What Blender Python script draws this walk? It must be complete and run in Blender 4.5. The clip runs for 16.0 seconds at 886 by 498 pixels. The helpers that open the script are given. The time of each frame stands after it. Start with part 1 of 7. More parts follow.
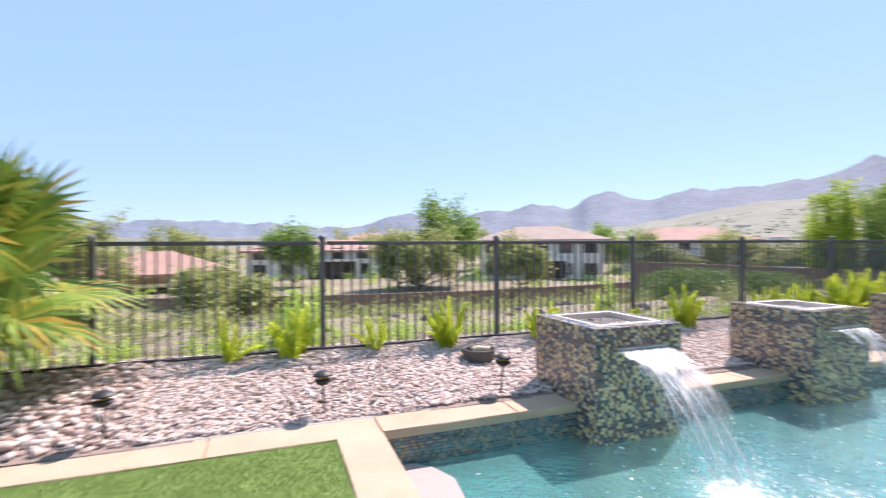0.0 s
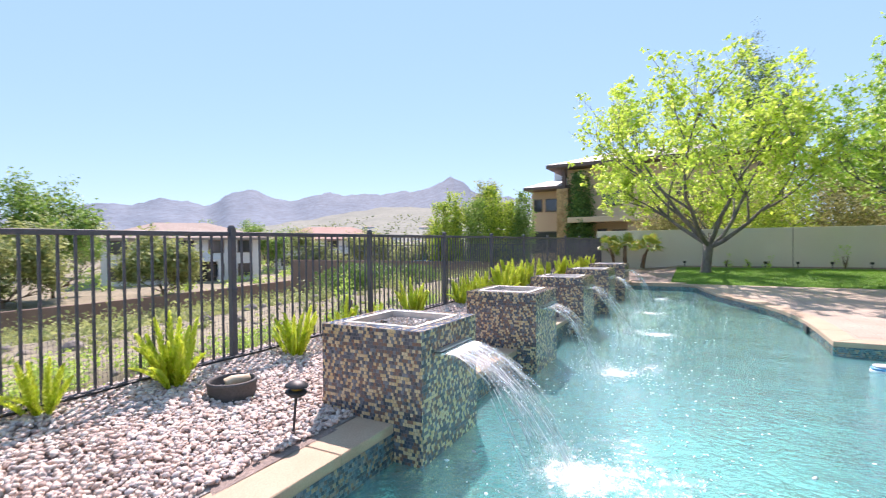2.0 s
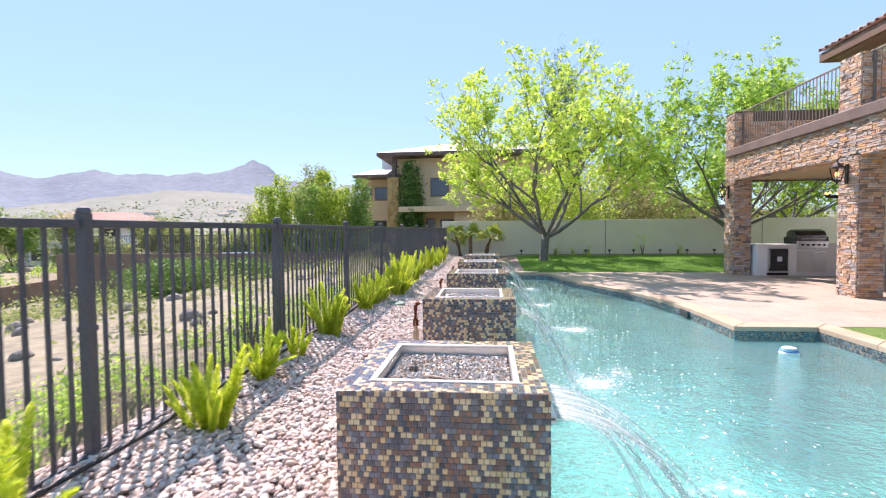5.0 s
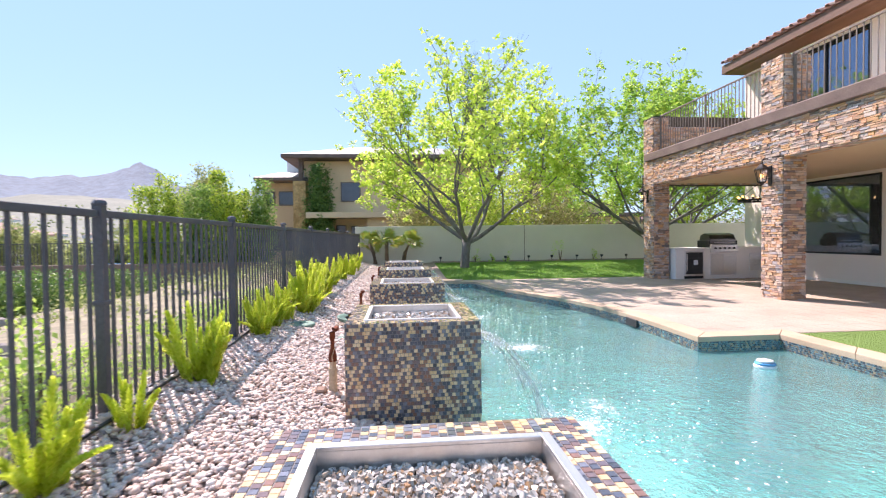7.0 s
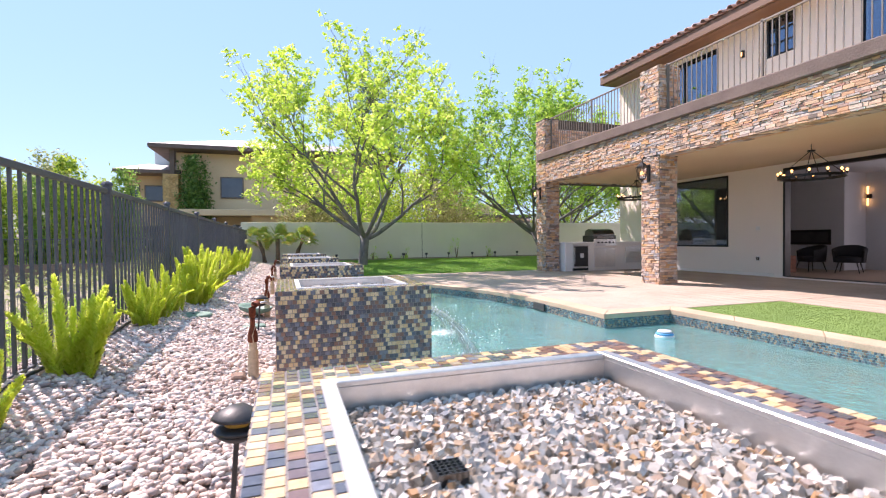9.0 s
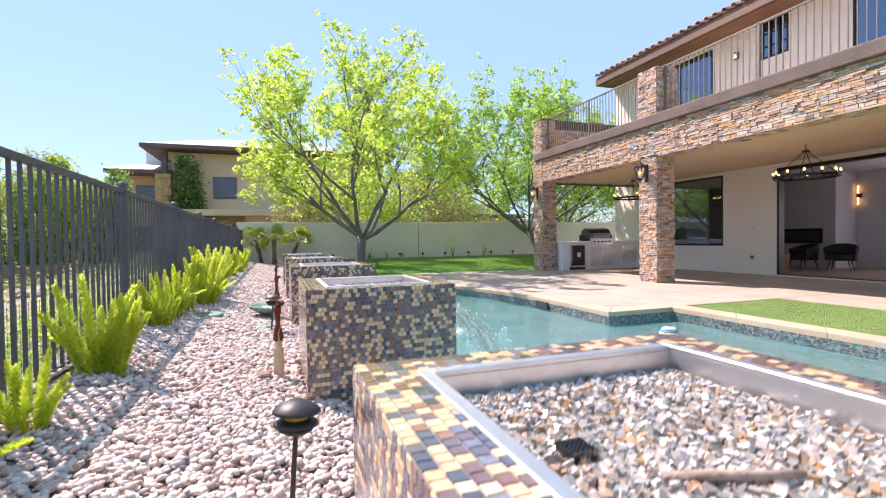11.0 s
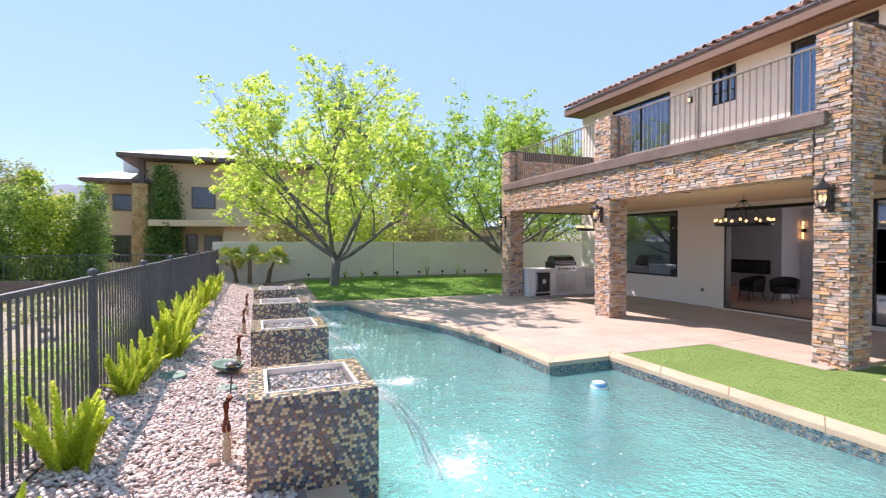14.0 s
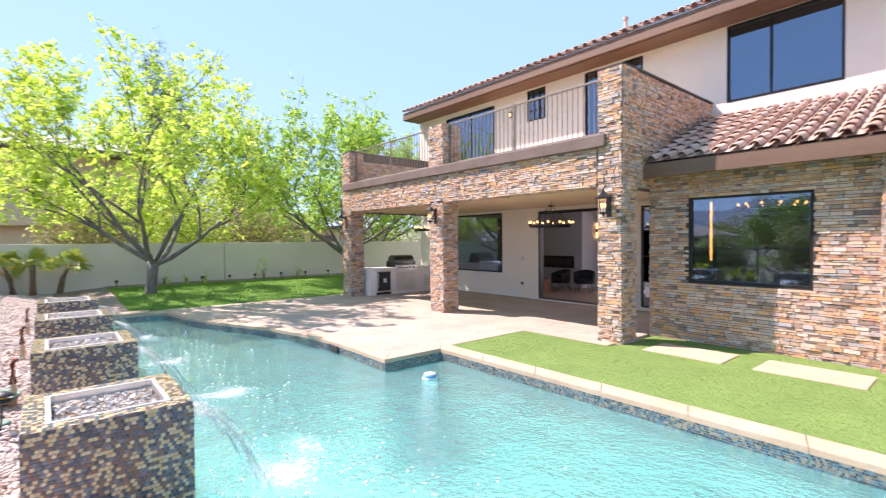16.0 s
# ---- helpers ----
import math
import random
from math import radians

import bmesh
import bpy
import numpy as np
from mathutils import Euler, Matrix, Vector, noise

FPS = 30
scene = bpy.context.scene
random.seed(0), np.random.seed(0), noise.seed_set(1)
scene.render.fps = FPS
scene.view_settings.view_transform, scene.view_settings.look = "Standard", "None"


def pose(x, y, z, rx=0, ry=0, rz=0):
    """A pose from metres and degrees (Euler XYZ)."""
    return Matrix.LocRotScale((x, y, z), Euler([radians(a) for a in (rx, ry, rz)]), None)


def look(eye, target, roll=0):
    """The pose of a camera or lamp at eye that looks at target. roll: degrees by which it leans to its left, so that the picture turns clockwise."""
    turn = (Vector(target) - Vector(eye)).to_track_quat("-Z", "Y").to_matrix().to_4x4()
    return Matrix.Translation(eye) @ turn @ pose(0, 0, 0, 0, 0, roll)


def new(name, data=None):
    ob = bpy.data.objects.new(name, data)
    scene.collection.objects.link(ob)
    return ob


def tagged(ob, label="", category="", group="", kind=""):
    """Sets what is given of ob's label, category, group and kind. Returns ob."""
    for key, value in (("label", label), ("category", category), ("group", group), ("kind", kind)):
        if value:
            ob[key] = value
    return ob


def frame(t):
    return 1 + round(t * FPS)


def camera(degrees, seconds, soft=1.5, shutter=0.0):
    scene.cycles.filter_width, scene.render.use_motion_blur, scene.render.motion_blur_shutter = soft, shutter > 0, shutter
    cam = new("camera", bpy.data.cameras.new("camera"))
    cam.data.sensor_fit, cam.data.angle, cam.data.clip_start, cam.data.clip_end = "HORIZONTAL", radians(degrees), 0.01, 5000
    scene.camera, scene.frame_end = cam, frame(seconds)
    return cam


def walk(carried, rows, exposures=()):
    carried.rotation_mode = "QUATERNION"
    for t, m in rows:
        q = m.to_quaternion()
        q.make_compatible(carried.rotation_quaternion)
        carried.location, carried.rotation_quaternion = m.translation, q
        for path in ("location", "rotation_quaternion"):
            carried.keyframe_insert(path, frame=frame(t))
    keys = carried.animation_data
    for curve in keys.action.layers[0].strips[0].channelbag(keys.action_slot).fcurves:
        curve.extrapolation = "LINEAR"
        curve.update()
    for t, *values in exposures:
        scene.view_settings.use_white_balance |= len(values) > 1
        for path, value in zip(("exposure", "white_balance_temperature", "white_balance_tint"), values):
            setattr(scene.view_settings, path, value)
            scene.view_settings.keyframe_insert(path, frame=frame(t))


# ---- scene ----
cam = camera(86.7, 16.0, soft=1.15, shutter=0.5)
PATH = [
    (0, (-0.059, -0.064, 1.522), (0.619, 1.817, 1.513), -0.4),
    (0.5, (-0.157, 0.321, 1.468), (0.995, 1.955, 1.452), -0.4),
    (0.9, (-0.229, 0.583, 1.471), (1.22, 1.962, 1.452), -0.6),
    (1, (-0.265, 0.679, 1.471), (1.249, 1.985, 1.453), -0.5),
    (1.5, (-0.416, 1.076, 1.481), (1.244, 2.191, 1.457), -0.9),
    (2, (-0.417, 1.471, 1.461), (1.34, 2.426, 1.435), -0.7),
    (2.5, (-0.503, 1.856, 1.479), (1.327, 2.663, 1.452), -0.9),
    (3, (-0.464, 2.245, 1.491), (1.425, 2.901, 1.461), -0.9),
    (3.5, (-0.296, 2.713, 1.512), (1.644, 3.199, 1.477), -0.8),
    (4, (-0.162, 3.075, 1.547), (1.803, 3.446, 1.509), -0.8),
    (4.2, (-0.073, 3.199, 1.553), (1.899, 3.529, 1.499), -0.6),
    (6.3, (1.454, 3.727, 1.474), (3.453, 3.7, 1.422), -0.8),
    (6.5, (1.575, 3.769, 1.479), (3.573, 3.692, 1.431), -0.6),
    (7, (1.971, 3.806, 1.406), (3.962, 3.626, 1.356), -0.7),
    (7.5, (2.233, 3.901, 1.268), (4.212, 3.619, 1.221), -0.8),
    (8, (2.329, 3.959, 1.185), (4.274, 3.496, 1.14), -0.9),
    (8.2, (2.325, 3.984, 1.167), (4.25, 3.442, 1.126), -0.5),
    (10.5, (2.365, 4.386, 1.044), (4.246, 3.709, 1.006), -0.7),
    (11, (2.352, 4.367, 1.103), (4.235, 3.694, 1.063), -0.8),
    (11.5, (2.248, 4.254, 1.318), (4.13, 3.581, 1.275), -0.6),
    (12, (2.169, 4.053, 1.511), (4.051, 3.377, 1.473), -0.6),
    (12.5, (2.056, 4.052, 1.667), (3.936, 3.371, 1.625), -0.2),
    (13, (1.905, 4.101, 1.829), (3.786, 3.423, 1.788), -0.2),
    (13.5, (1.807, 4.109, 1.886), (3.687, 3.427, 1.852), -0.0),
    (14, (1.67, 4.125, 1.942), (3.528, 3.388, 1.91), -0.0),
    (14.5, (1.536, 4.105, 1.971), (3.354, 3.272, 1.936), -0.1),
    (15, (1.501, 4.077, 1.965), (3.245, 3.099, 1.933), -0.3),
    (15.5, (1.462, 4.064, 1.978), (3.104, 2.923, 1.942), -0.2),
    (16, (1.441, 4.059, 1.979), (2.967, 2.766, 1.941), -0.4),
]
walk(cam, [(t, look(eye, target, roll)) for t, eye, target, roll in PATH],
     [(0.0, 1.03, 6800, 32), (4.2, 1.1, 6800, 32), (8.2, 1.17, 6850, 33), (13.0, 1.14, 6850, 33), (15.0, 1.06, 6850, 33), (15.5, 1.1, 6850, 33), (16.0, 1.33, 6850, 33)])

# ---- world, sun, exposure ----
world = bpy.data.worlds.new("sky")
scene.world = world
world.use_nodes = True
wn = world.node_tree.nodes
wn.clear()
sky = wn.new("ShaderNodeTexSky")
sky.sky_type = "NISHITA"
sky.sun_disc = False
sky.sun_elevation = radians(51)
sky.sun_rotation = radians(60)
sky.air_density, sky.dust_density, sky.ozone_density = 0.9, 0.0, 1.3
sky.altitude = 700
bgn = wn.new("ShaderNodeBackground")
bgn.inputs[1].default_value = 0.12
won = wn.new("ShaderNodeOutputWorld")
even = wn.new("ShaderNodeMix")
even.data_type = "RGBA"
even.inputs[0].default_value = 0.75
even.inputs[7].default_value = (1.56, 3.06, 4.4, 1)
world.node_tree.links.new(sky.outputs[0], even.inputs[6])
world.node_tree.links.new(even.outputs[2], bgn.inputs[0])
world.node_tree.links.new(bgn.outputs[0], won.inputs[0])
SUN_WAY = Vector((-0.70, -0.43, -1.0)).normalized()
sun = new("sun", bpy.data.lights.new("sun", "SUN"))
sun.data.energy, sun.data.angle, sun.data.color = 4.1, radians(0.55), (1.0, 0.955, 0.88)
sun.matrix_world = look((40, 6, 60), Vector((40, 6, 60)) + SUN_WAY)

# ---- tools ----
class Geo:
    """Vertices and faces gathered for one mesh."""

    def __init__(self):
        self.v, self.f = [], []

    def add(self, verts, faces):
        n = len(self.v)
        self.v += [tuple(p) for p in verts]
        self.f += [tuple(i + n for i in face) for face in faces]
        return self

    def box(self, x0, x1, y0, y1, z0, z1, c=0.0, m=None):
        """A box, its edges cut by c."""
        if c <= 0:
            vs = [(x, y, z) for z in (z0, z1) for y in (y0, y1) for x in (x0, x1)]
            fs = [(0, 2, 3, 1), (4, 5, 7, 6), (0, 1, 5, 4), (2, 6, 7, 3), (0, 4, 6, 2), (1, 3, 7, 5)]
        else:
            vs, key = [], {}
            lo, hi = (x0, y0, z0), (x1, y1, z1)
            for sx in (0, 1):
                for sy in (0, 1):
                    for sz in (0, 1):
                        s = (sx, sy, sz)
                        for ax in range(3):
                            p = []
                            for k in range(3):
                                e = hi[k] if s[k] else lo[k]
                                p.append(e if k == ax else e + (-c if s[k] else c))
                            key[s, ax] = len(vs)
                            vs.append(p)
            fs = []
            for ax in range(3):
                a, b = (ax + 1) % 3, (ax + 2) % 3
                for side in (0, 1):
                    loop = []
                    for ua, ub in ((0, 0), (1, 0), (1, 1), (0, 1)):
                        s = [0, 0, 0]
                        s[ax], s[a], s[b] = side, ua, ub
                        loop.append(key[tuple(s), ax])
                    fs.append(loop if side else loop[::-1])
                for sa in (0, 1):
                    for sb in (0, 1):
                        s0, s1 = [0, 0, 0], [0, 0, 0]
                        s0[a], s0[b] = sa, sb
                        s1[ax], s1[a], s1[b] = 1, sa, sb
                        q = [key[tuple(s0), a], key[tuple(s1), a], key[tuple(s1), b], key[tuple(s0), b]]
                        fs.append(q if sa != sb else q[::-1])
            for s in [(i, j, k) for i in (0, 1) for j in (0, 1) for k in (0, 1)]:
                q = [key[s, 0], key[s, 1], key[s, 2]]
                fs.append(q if sum(s) % 2 else q[::-1])
        if m is not None:
            vs = [m @ Vector(p) for p in vs]
        return self.add(vs, fs)

    def tube(self, pts, radii, n=8, cap=True):
        """A round tube along pts."""
        pts = [Vector(p) for p in pts]
        if not hasattr(radii, "__len__"):
            radii = [radii] * len(pts)
        vs, fs = [], []
        for i, p in enumerate(pts):
            d = (pts[min(i + 1, len(pts) - 1)] - pts[max(i - 1, 0)]).normalized()
            side = d.cross(Vector((0, 0, 1)) if abs(d.z) < 0.95 else Vector((1, 0, 0))).normalized()
            up = side.cross(d)
            for k in range(n):
                a = 2 * math.pi * k / n
                vs.append(p + radii[i] * (math.cos(a) * side + math.sin(a) * up))
        for i in range(len(pts) - 1):
            for k in range(n):
                j = (k + 1) % n
                fs.append((i * n + k, i * n + j, i * n + n + j, i * n + n + k))
        if cap:
            fs.append(tuple(range(n - 1, -1, -1)))
            fs.append(tuple(range((len(pts) - 1) * n, len(pts) * n)))
        return self.add(vs, fs)

    def lathe(self, profile, at=(0, 0, 0), n=20, m=None):
        """A turned shape: (radius, height) rows about the z axis at a place."""
        vs, fs = [], []
        for r, z in profile:
            for k in range(n):
                a = 2 * math.pi * k / n
                p = Vector((at[0] + r * math.cos(a), at[1] + r * math.sin(a), at[2] + z))
                vs.append(m @ p if m is not None else p)
        for i in range(len(profile) - 1):
            for k in range(n):
                j = (k + 1) % n
                fs.append((i * n + k, i * n + j, i * n + n + j, i * n + n + k))
        fs.append(tuple(range(n - 1, -1, -1)))
        fs.append(tuple(range((len(profile) - 1) * n, len(profile) * n)))
        return self.add(vs, fs)

    def prism(self, poly, z0, z1):
        """A flat shape given by its outline, raised from z0 to z1."""
        n = len(poly)
        vs = [(x, y, z0) for x, y in poly] + [(x, y, z1) for x, y in poly]
        fs = [tuple(range(n - 1, -1, -1)), tuple(range(n, 2 * n))]
        fs += [(i, (i + 1) % n, n + (i + 1) % n, n + i) for i in range(n)]
        return self.add(vs, fs)

    def mesh(self, name, mat, smooth=False):
        me = bpy.data.meshes.new(name)
        me.from_pydata(self.v, [], self.f)
        me.materials.append(mat)
        if smooth:
            me.polygons.foreach_set("use_smooth", [True] * len(me.polygons))
        me.update()
        return me


def bulk(name, mat, verts, faces, smooth=False):
    """A mesh from big arrays; all faces have the same number of corners."""
    me = bpy.data.meshes.new(name)
    nv, nf, k = len(verts), len(faces), faces.shape[1]
    me.vertices.add(nv)
    me.vertices.foreach_set("co", np.asarray(verts, dtype=np.float32).ravel())
    me.loops.add(nf * k)
    me.loops.foreach_set("vertex_index", np.asarray(faces, dtype=np.int32).ravel())
    me.polygons.add(nf)
    me.polygons.foreach_set("loop_start", np.arange(0, nf * k, k, dtype=np.int32))
    me.polygons.foreach_set("use_smooth", np.full(nf, smooth))
    me.materials.append(mat)
    me.update(calc_edges=True)
    me.validate()
    return me


def thing(name, geo, mat, label, category, group="", kind="", smooth=False):
    me = geo.mesh(name, mat, smooth) if isinstance(geo, Geo) else geo
    return tagged(new(name, me), label, category, group, kind)


def root(name, at, label, category, group="", kind=""):
    ob = new(name)
    ob.location = at
    ob.empty_display_size = 0.1
    return tagged(ob, label, category, group, kind)


def part(name, geo, mat, parent, label="", smooth=False, kind=""):
    """One mesh, drawn in world places, hung under a thing or a part."""
    me = geo.mesh(name, mat, smooth) if isinstance(geo, Geo) else geo
    ob = new(name, me)
    ob.parent = parent
    top, shift = parent, Vector(parent.location)
    while top.parent:
        top = top.parent
        shift = shift + Vector(top.location)
    ob.location = -shift
    return tagged(ob, label, kind=kind)


def rot_stack(n, rng, tilt=3.2):
    """n random turns as an array n x 3 x 3."""
    a, b, c = rng.uniform(0, 2 * np.pi, n), rng.uniform(-tilt, tilt, n), rng.uniform(-tilt, tilt, n)
    ca, sa, cb, sb, cc, sc = np.cos(a), np.sin(a), np.cos(b), np.sin(b), np.cos(c), np.sin(c)
    o, z = np.ones(n), np.zeros(n)
    rz = np.stack([ca, -sa, z, sa, ca, z, z, z, o], 1).reshape(n, 3, 3)
    ry = np.stack([cb, z, sb, z, o, z, -sb, z, cb], 1).reshape(n, 3, 3)
    rx = np.stack([o, z, z, z, cc, -sc, z, sc, cc], 1).reshape(n, 3, 3)
    return rz @ ry @ rx


def scatter(name, mat, bv, bf, pos, scale, turn, smooth=False):
    """Many copies of a small shape in one mesh."""
    bv, bf, pos = np.asarray(bv, float), np.asarray(bf, int), np.asarray(pos, float)
    n = len(pos)
    scale = np.broadcast_to(np.asarray(scale, float).reshape(-1, 3) if np.ndim(scale) else np.full((1, 3), scale), (n, 3))
    v = np.einsum("nij,nkj->nki", turn, bv[None] * scale[:, None]) + pos[:, None]
    f = bf[None] + (np.arange(n) * len(bv))[:, None, None]
    return bulk(name, mat, v.reshape(-1, 3), f.reshape(-1, bf.shape[1]), smooth)


def ico(level):
    bm = bmesh.new()
    bmesh.ops.create_icosphere(bm, subdivisions=level, radius=1.0)
    v = np.array([p.co[:] for p in bm.verts])
    f = np.array([[p.index for p in q.verts] for q in bm.faces])
    bm.free()
    return v, f


ICO1, ICO2 = ico(1), ico(2)


# ---- materials ----
def nodes_of(name):
    m = bpy.data.materials.new(name)
    m.use_nodes = True
    nt = m.node_tree
    return m, nt, nt.nodes["Principled BSDF"]


def put_ramp(nt, fac, stops):
    r = nt.nodes.new("ShaderNodeValToRGB")
    el = r.color_ramp.elements
    while len(el) < len(stops):
        el.new(0.5)
    for e, (p, c) in zip(el, stops):
        e.position, e.color = p, (*c, 1)
    nt.links.new(fac, r.inputs[0])
    return r.outputs[0]


def noise_out(nt, scale, detail=4, rough=0.6, stretch=None, out="Fac", vec=None):
    n = nt.nodes.new("ShaderNodeTexNoise")
    n.inputs["Scale"].default_value, n.inputs["Detail"].default_value, n.inputs["Roughness"].default_value = scale, detail, rough
    if vec is None:
        vec = nt.nodes.new("ShaderNodeNewGeometry").outputs["Position"]
    if stretch:
        mp = nt.nodes.new("ShaderNodeMapping")
        mp.inputs["Scale"].default_value = stretch
        nt.links.new(vec, mp.inputs[0])
        vec = mp.outputs[0]
    nt.links.new(vec, n.inputs["Vector"])
    return n.outputs[out]


def mixed(nt, kind, fac, a, b):
    mx = nt.nodes.new("ShaderNodeMix")
    mx.data_type, mx.blend_type = "RGBA", kind
    for sock, val in ((mx.inputs[0], fac), (mx.inputs[6], a), (mx.inputs[7], b)):
        if isinstance(val, bpy.types.NodeSocket):
            nt.links.new(val, sock)
        elif isinstance(val, tuple):
            sock.default_value = (*val, 1)
        else:
            sock.default_value = val
    return mx.outputs[2]


def surface(name, dark, light, rough=0.8, metal=0.0, big=0.7, fine=40.0, bump=0.15, depth=0.01, stretch=None, rvar=0.1, each=None, ramp=None, spec=0.5, vary=0.35):
    """A solid: two colours blended at a coarse and a fine scale, with relief. each: 'island' or 'object' draws a colour per piece from ramp."""
    m, nt, b = nodes_of(name)
    n1, n2 = noise_out(nt, big, 5, 0.6, stretch), noise_out(nt, fine, 4, 0.65, stretch)
    mid = tuple((x + y) / 2 for x, y in zip(dark, light))
    col = put_ramp(nt, n1, [(0.3, dark), (0.5, mid), (0.72, light)])
    if each:
        src = nt.nodes.new("ShaderNodeNewGeometry").outputs["Random Per Island"] if each == "island" else nt.nodes.new("ShaderNodeObjectInfo").outputs["Random"]
        stops = ramp or [(0.0, dark), (1.0, light)]
        col = mixed(nt, "MIX", 0.12, put_ramp(nt, src, stops), col)
    fac = put_ramp(nt, n2, [(0.3, (1 - vary,) * 3), (0.7, (1 + vary * 0.4,) * 3)])
    col = mixed(nt, "MULTIPLY", 1.0, col, fac)
    nt.links.new(col, b.inputs["Base Color"])
    rr = nt.nodes.new("ShaderNodeMapRange")
    rr.inputs["To Min"].default_value, rr.inputs["To Max"].default_value = max(0.02, rough - rvar), min(1, rough + rvar)
    nt.links.new(n2, rr.inputs[0])
    nt.links.new(rr.outputs[0], b.inputs["Roughness"])
    b.inputs["Metallic"].default_value = metal
    b.inputs["Specular IOR Level"].default_value = spec
    if bump > 0:
        bp = nt.nodes.new("ShaderNodeBump")
        bp.inputs["Strength"].default_value, bp.inputs["Distance"].default_value = bump, depth
        nt.links.new(n2, bp.inputs["Height"])
        nt.links.new(bp.outputs[0], b.inputs["Normal"])
    return m


def leafy(name, stops, rough=0.5, through_light=0.35):
    """Leaves: a colour per leaf, with light passing through."""
    m, nt, b = nodes_of(name)
    src = nt.nodes.new("ShaderNodeNewGeometry").outputs["Random Per Island"]
    col = put_ramp(nt, src, stops)
    col = mixed(nt, "MULTIPLY", 0.6, col, put_ramp(nt, noise_out(nt, 0.9, 3), [(0.3, (0.75, 0.78, 0.7)), (0.7, (1.15, 1.12, 1.1))]))
    nt.links.new(col, b.inputs["Base Color"])
    b.inputs["Roughness"].default_value = rough
    tr = nt.nodes.new("ShaderNodeBsdfTranslucent")
    nt.links.new(col, tr.inputs[0])
    mx = nt.nodes.new("ShaderNodeMixShader")
    mx.inputs[0].default_value = through_light
    nt.links.new(b.outputs[0], mx.inputs[1])
    nt.links.new(tr.outputs[0], mx.inputs[2])
    nt.links.new(mx.outputs[0], nt.nodes["Material Output"].inputs[0])
    return m


def glow(name, col, power):
    m, nt, b = nodes_of(name)
    b.inputs["Base Color"].default_value = (*col, 1)
    b.inputs["Emission Color"].default_value = (*col, 1)
    b.inputs["Emission Strength"].default_value = power
    return m


STONE_RAMP = [(0.0, (0.18, 0.15, 0.145)), (0.12, (0.40, 0.28, 0.21)), (0.26, (0.70, 0.38, 0.21)), (0.40, (0.74, 0.53, 0.40)), (0.52, (0.40, 0.40, 0.43)), (0.66, (0.74, 0.40, 0.17)), (0.82, (0.76, 0.62, 0.52)), (0.90, (0.56, 0.47, 0.42)), (1.0, (0.54, 0.27, 0.20))]
TILE_RAMP = [(0.0, (0.045, 0.05, 0.065)), (0.22, (0.10, 0.115, 0.155)), (0.40, (0.23, 0.11, 0.075)), (0.52, (0.30, 0.15, 0.10)), (0.55, (0.16, 0.175, 0.22)), (0.66, (0.22, 0.235, 0.29)), (0.67, (0.74, 0.49, 0.24)), (1.0, (0.83, 0.65, 0.41))]
GRAVEL_RAMP = [(0.0, (0.32, 0.26, 0.25)), (0.12, (0.54, 0.40, 0.34)), (0.32, (0.71, 0.53, 0.44)), (0.5, (0.79, 0.66, 0.57)), (0.62, (0.54, 0.51, 0.51)), (0.78, (0.76, 0.62, 0.54)), (0.9, (0.84, 0.76, 0.68)), (1.0, (0.86, 0.81, 0.75))]

stucco = surface("stucco_taupe", (0.79, 0.71, 0.645), (0.84, 0.765, 0.70), 0.92, big=0.5, fine=120, bump=0.35, depth=0.004, vary=0.1)
stucco_tan = surface("stucco_tan", (0.66, 0.49, 0.31), (0.72, 0.56, 0.37), 0.92, big=0.4, fine=90, bump=0.3, depth=0.004, vary=0.12)
stucco_white = surface("stucco_white", (0.80, 0.77, 0.73), (0.86, 0.83, 0.79), 0.92, big=0.3, fine=60, bump=0.2, vary=0.12)
wall_paint = surface("yard_wall_paint", (0.66, 0.63, 0.555), (0.73, 0.695, 0.62), 0.93, big=0.6, fine=70, bump=0.4, depth=0.006, vary=0.15)
block_brown = surface("brown_block", (0.22, 0.145, 0.11), (0.29, 0.195, 0.15), 0.95, big=0.8, fine=30, bump=0.4, vary=0.25)
trim_brown = surface("brown_trim", (0.15, 0.105, 0.09), (0.22, 0.16, 0.135), 0.85, big=2.0, fine=35, bump=0.6, depth=0.012, vary=0.3)
fascia_brown = surface("brown_fascia", (0.15, 0.08, 0.05), (0.21, 0.12, 0.08), 0.6, big=0.8, fine=25, bump=0.15, stretch=(0.3, 4, 4), vary=0.2)
stone_wall = surface("ledger_stone", (0.2, 0.15, 0.1), (0.5, 0.4, 0.3), 0.85, big=9, fine=45, bump=0.7, depth=0.01, each="island", ramp=STONE_RAMP, vary=0.3)
stone_piece = surface("ledger_stone_single", (0.2, 0.15, 0.1), (0.5, 0.4, 0.3), 0.88, big=9, fine=45, bump=0.8, depth=0.012, each="object", ramp=STONE_RAMP, vary=0.3)
stone_bed = surface("stone_bedding", (0.07, 0.055, 0.045), (0.11, 0.09, 0.075), 0.95, fine=60)
tile_joined = surface("glass_mosaic", (0.1, 0.1, 0.1), (0.3, 0.25, 0.2), 0.22, big=12, fine=60, bump=0.12, depth=0.003, each="island", ramp=TILE_RAMP, vary=0.25, spec=0.25)
tile_single = surface("glass_mosaic_single", (0.1, 0.1, 0.1), (0.3, 0.25, 0.2), 0.22, big=12, fine=60, bump=0.12, depth=0.003, each="object", ramp=TILE_RAMP, vary=0.25, spec=0.25)
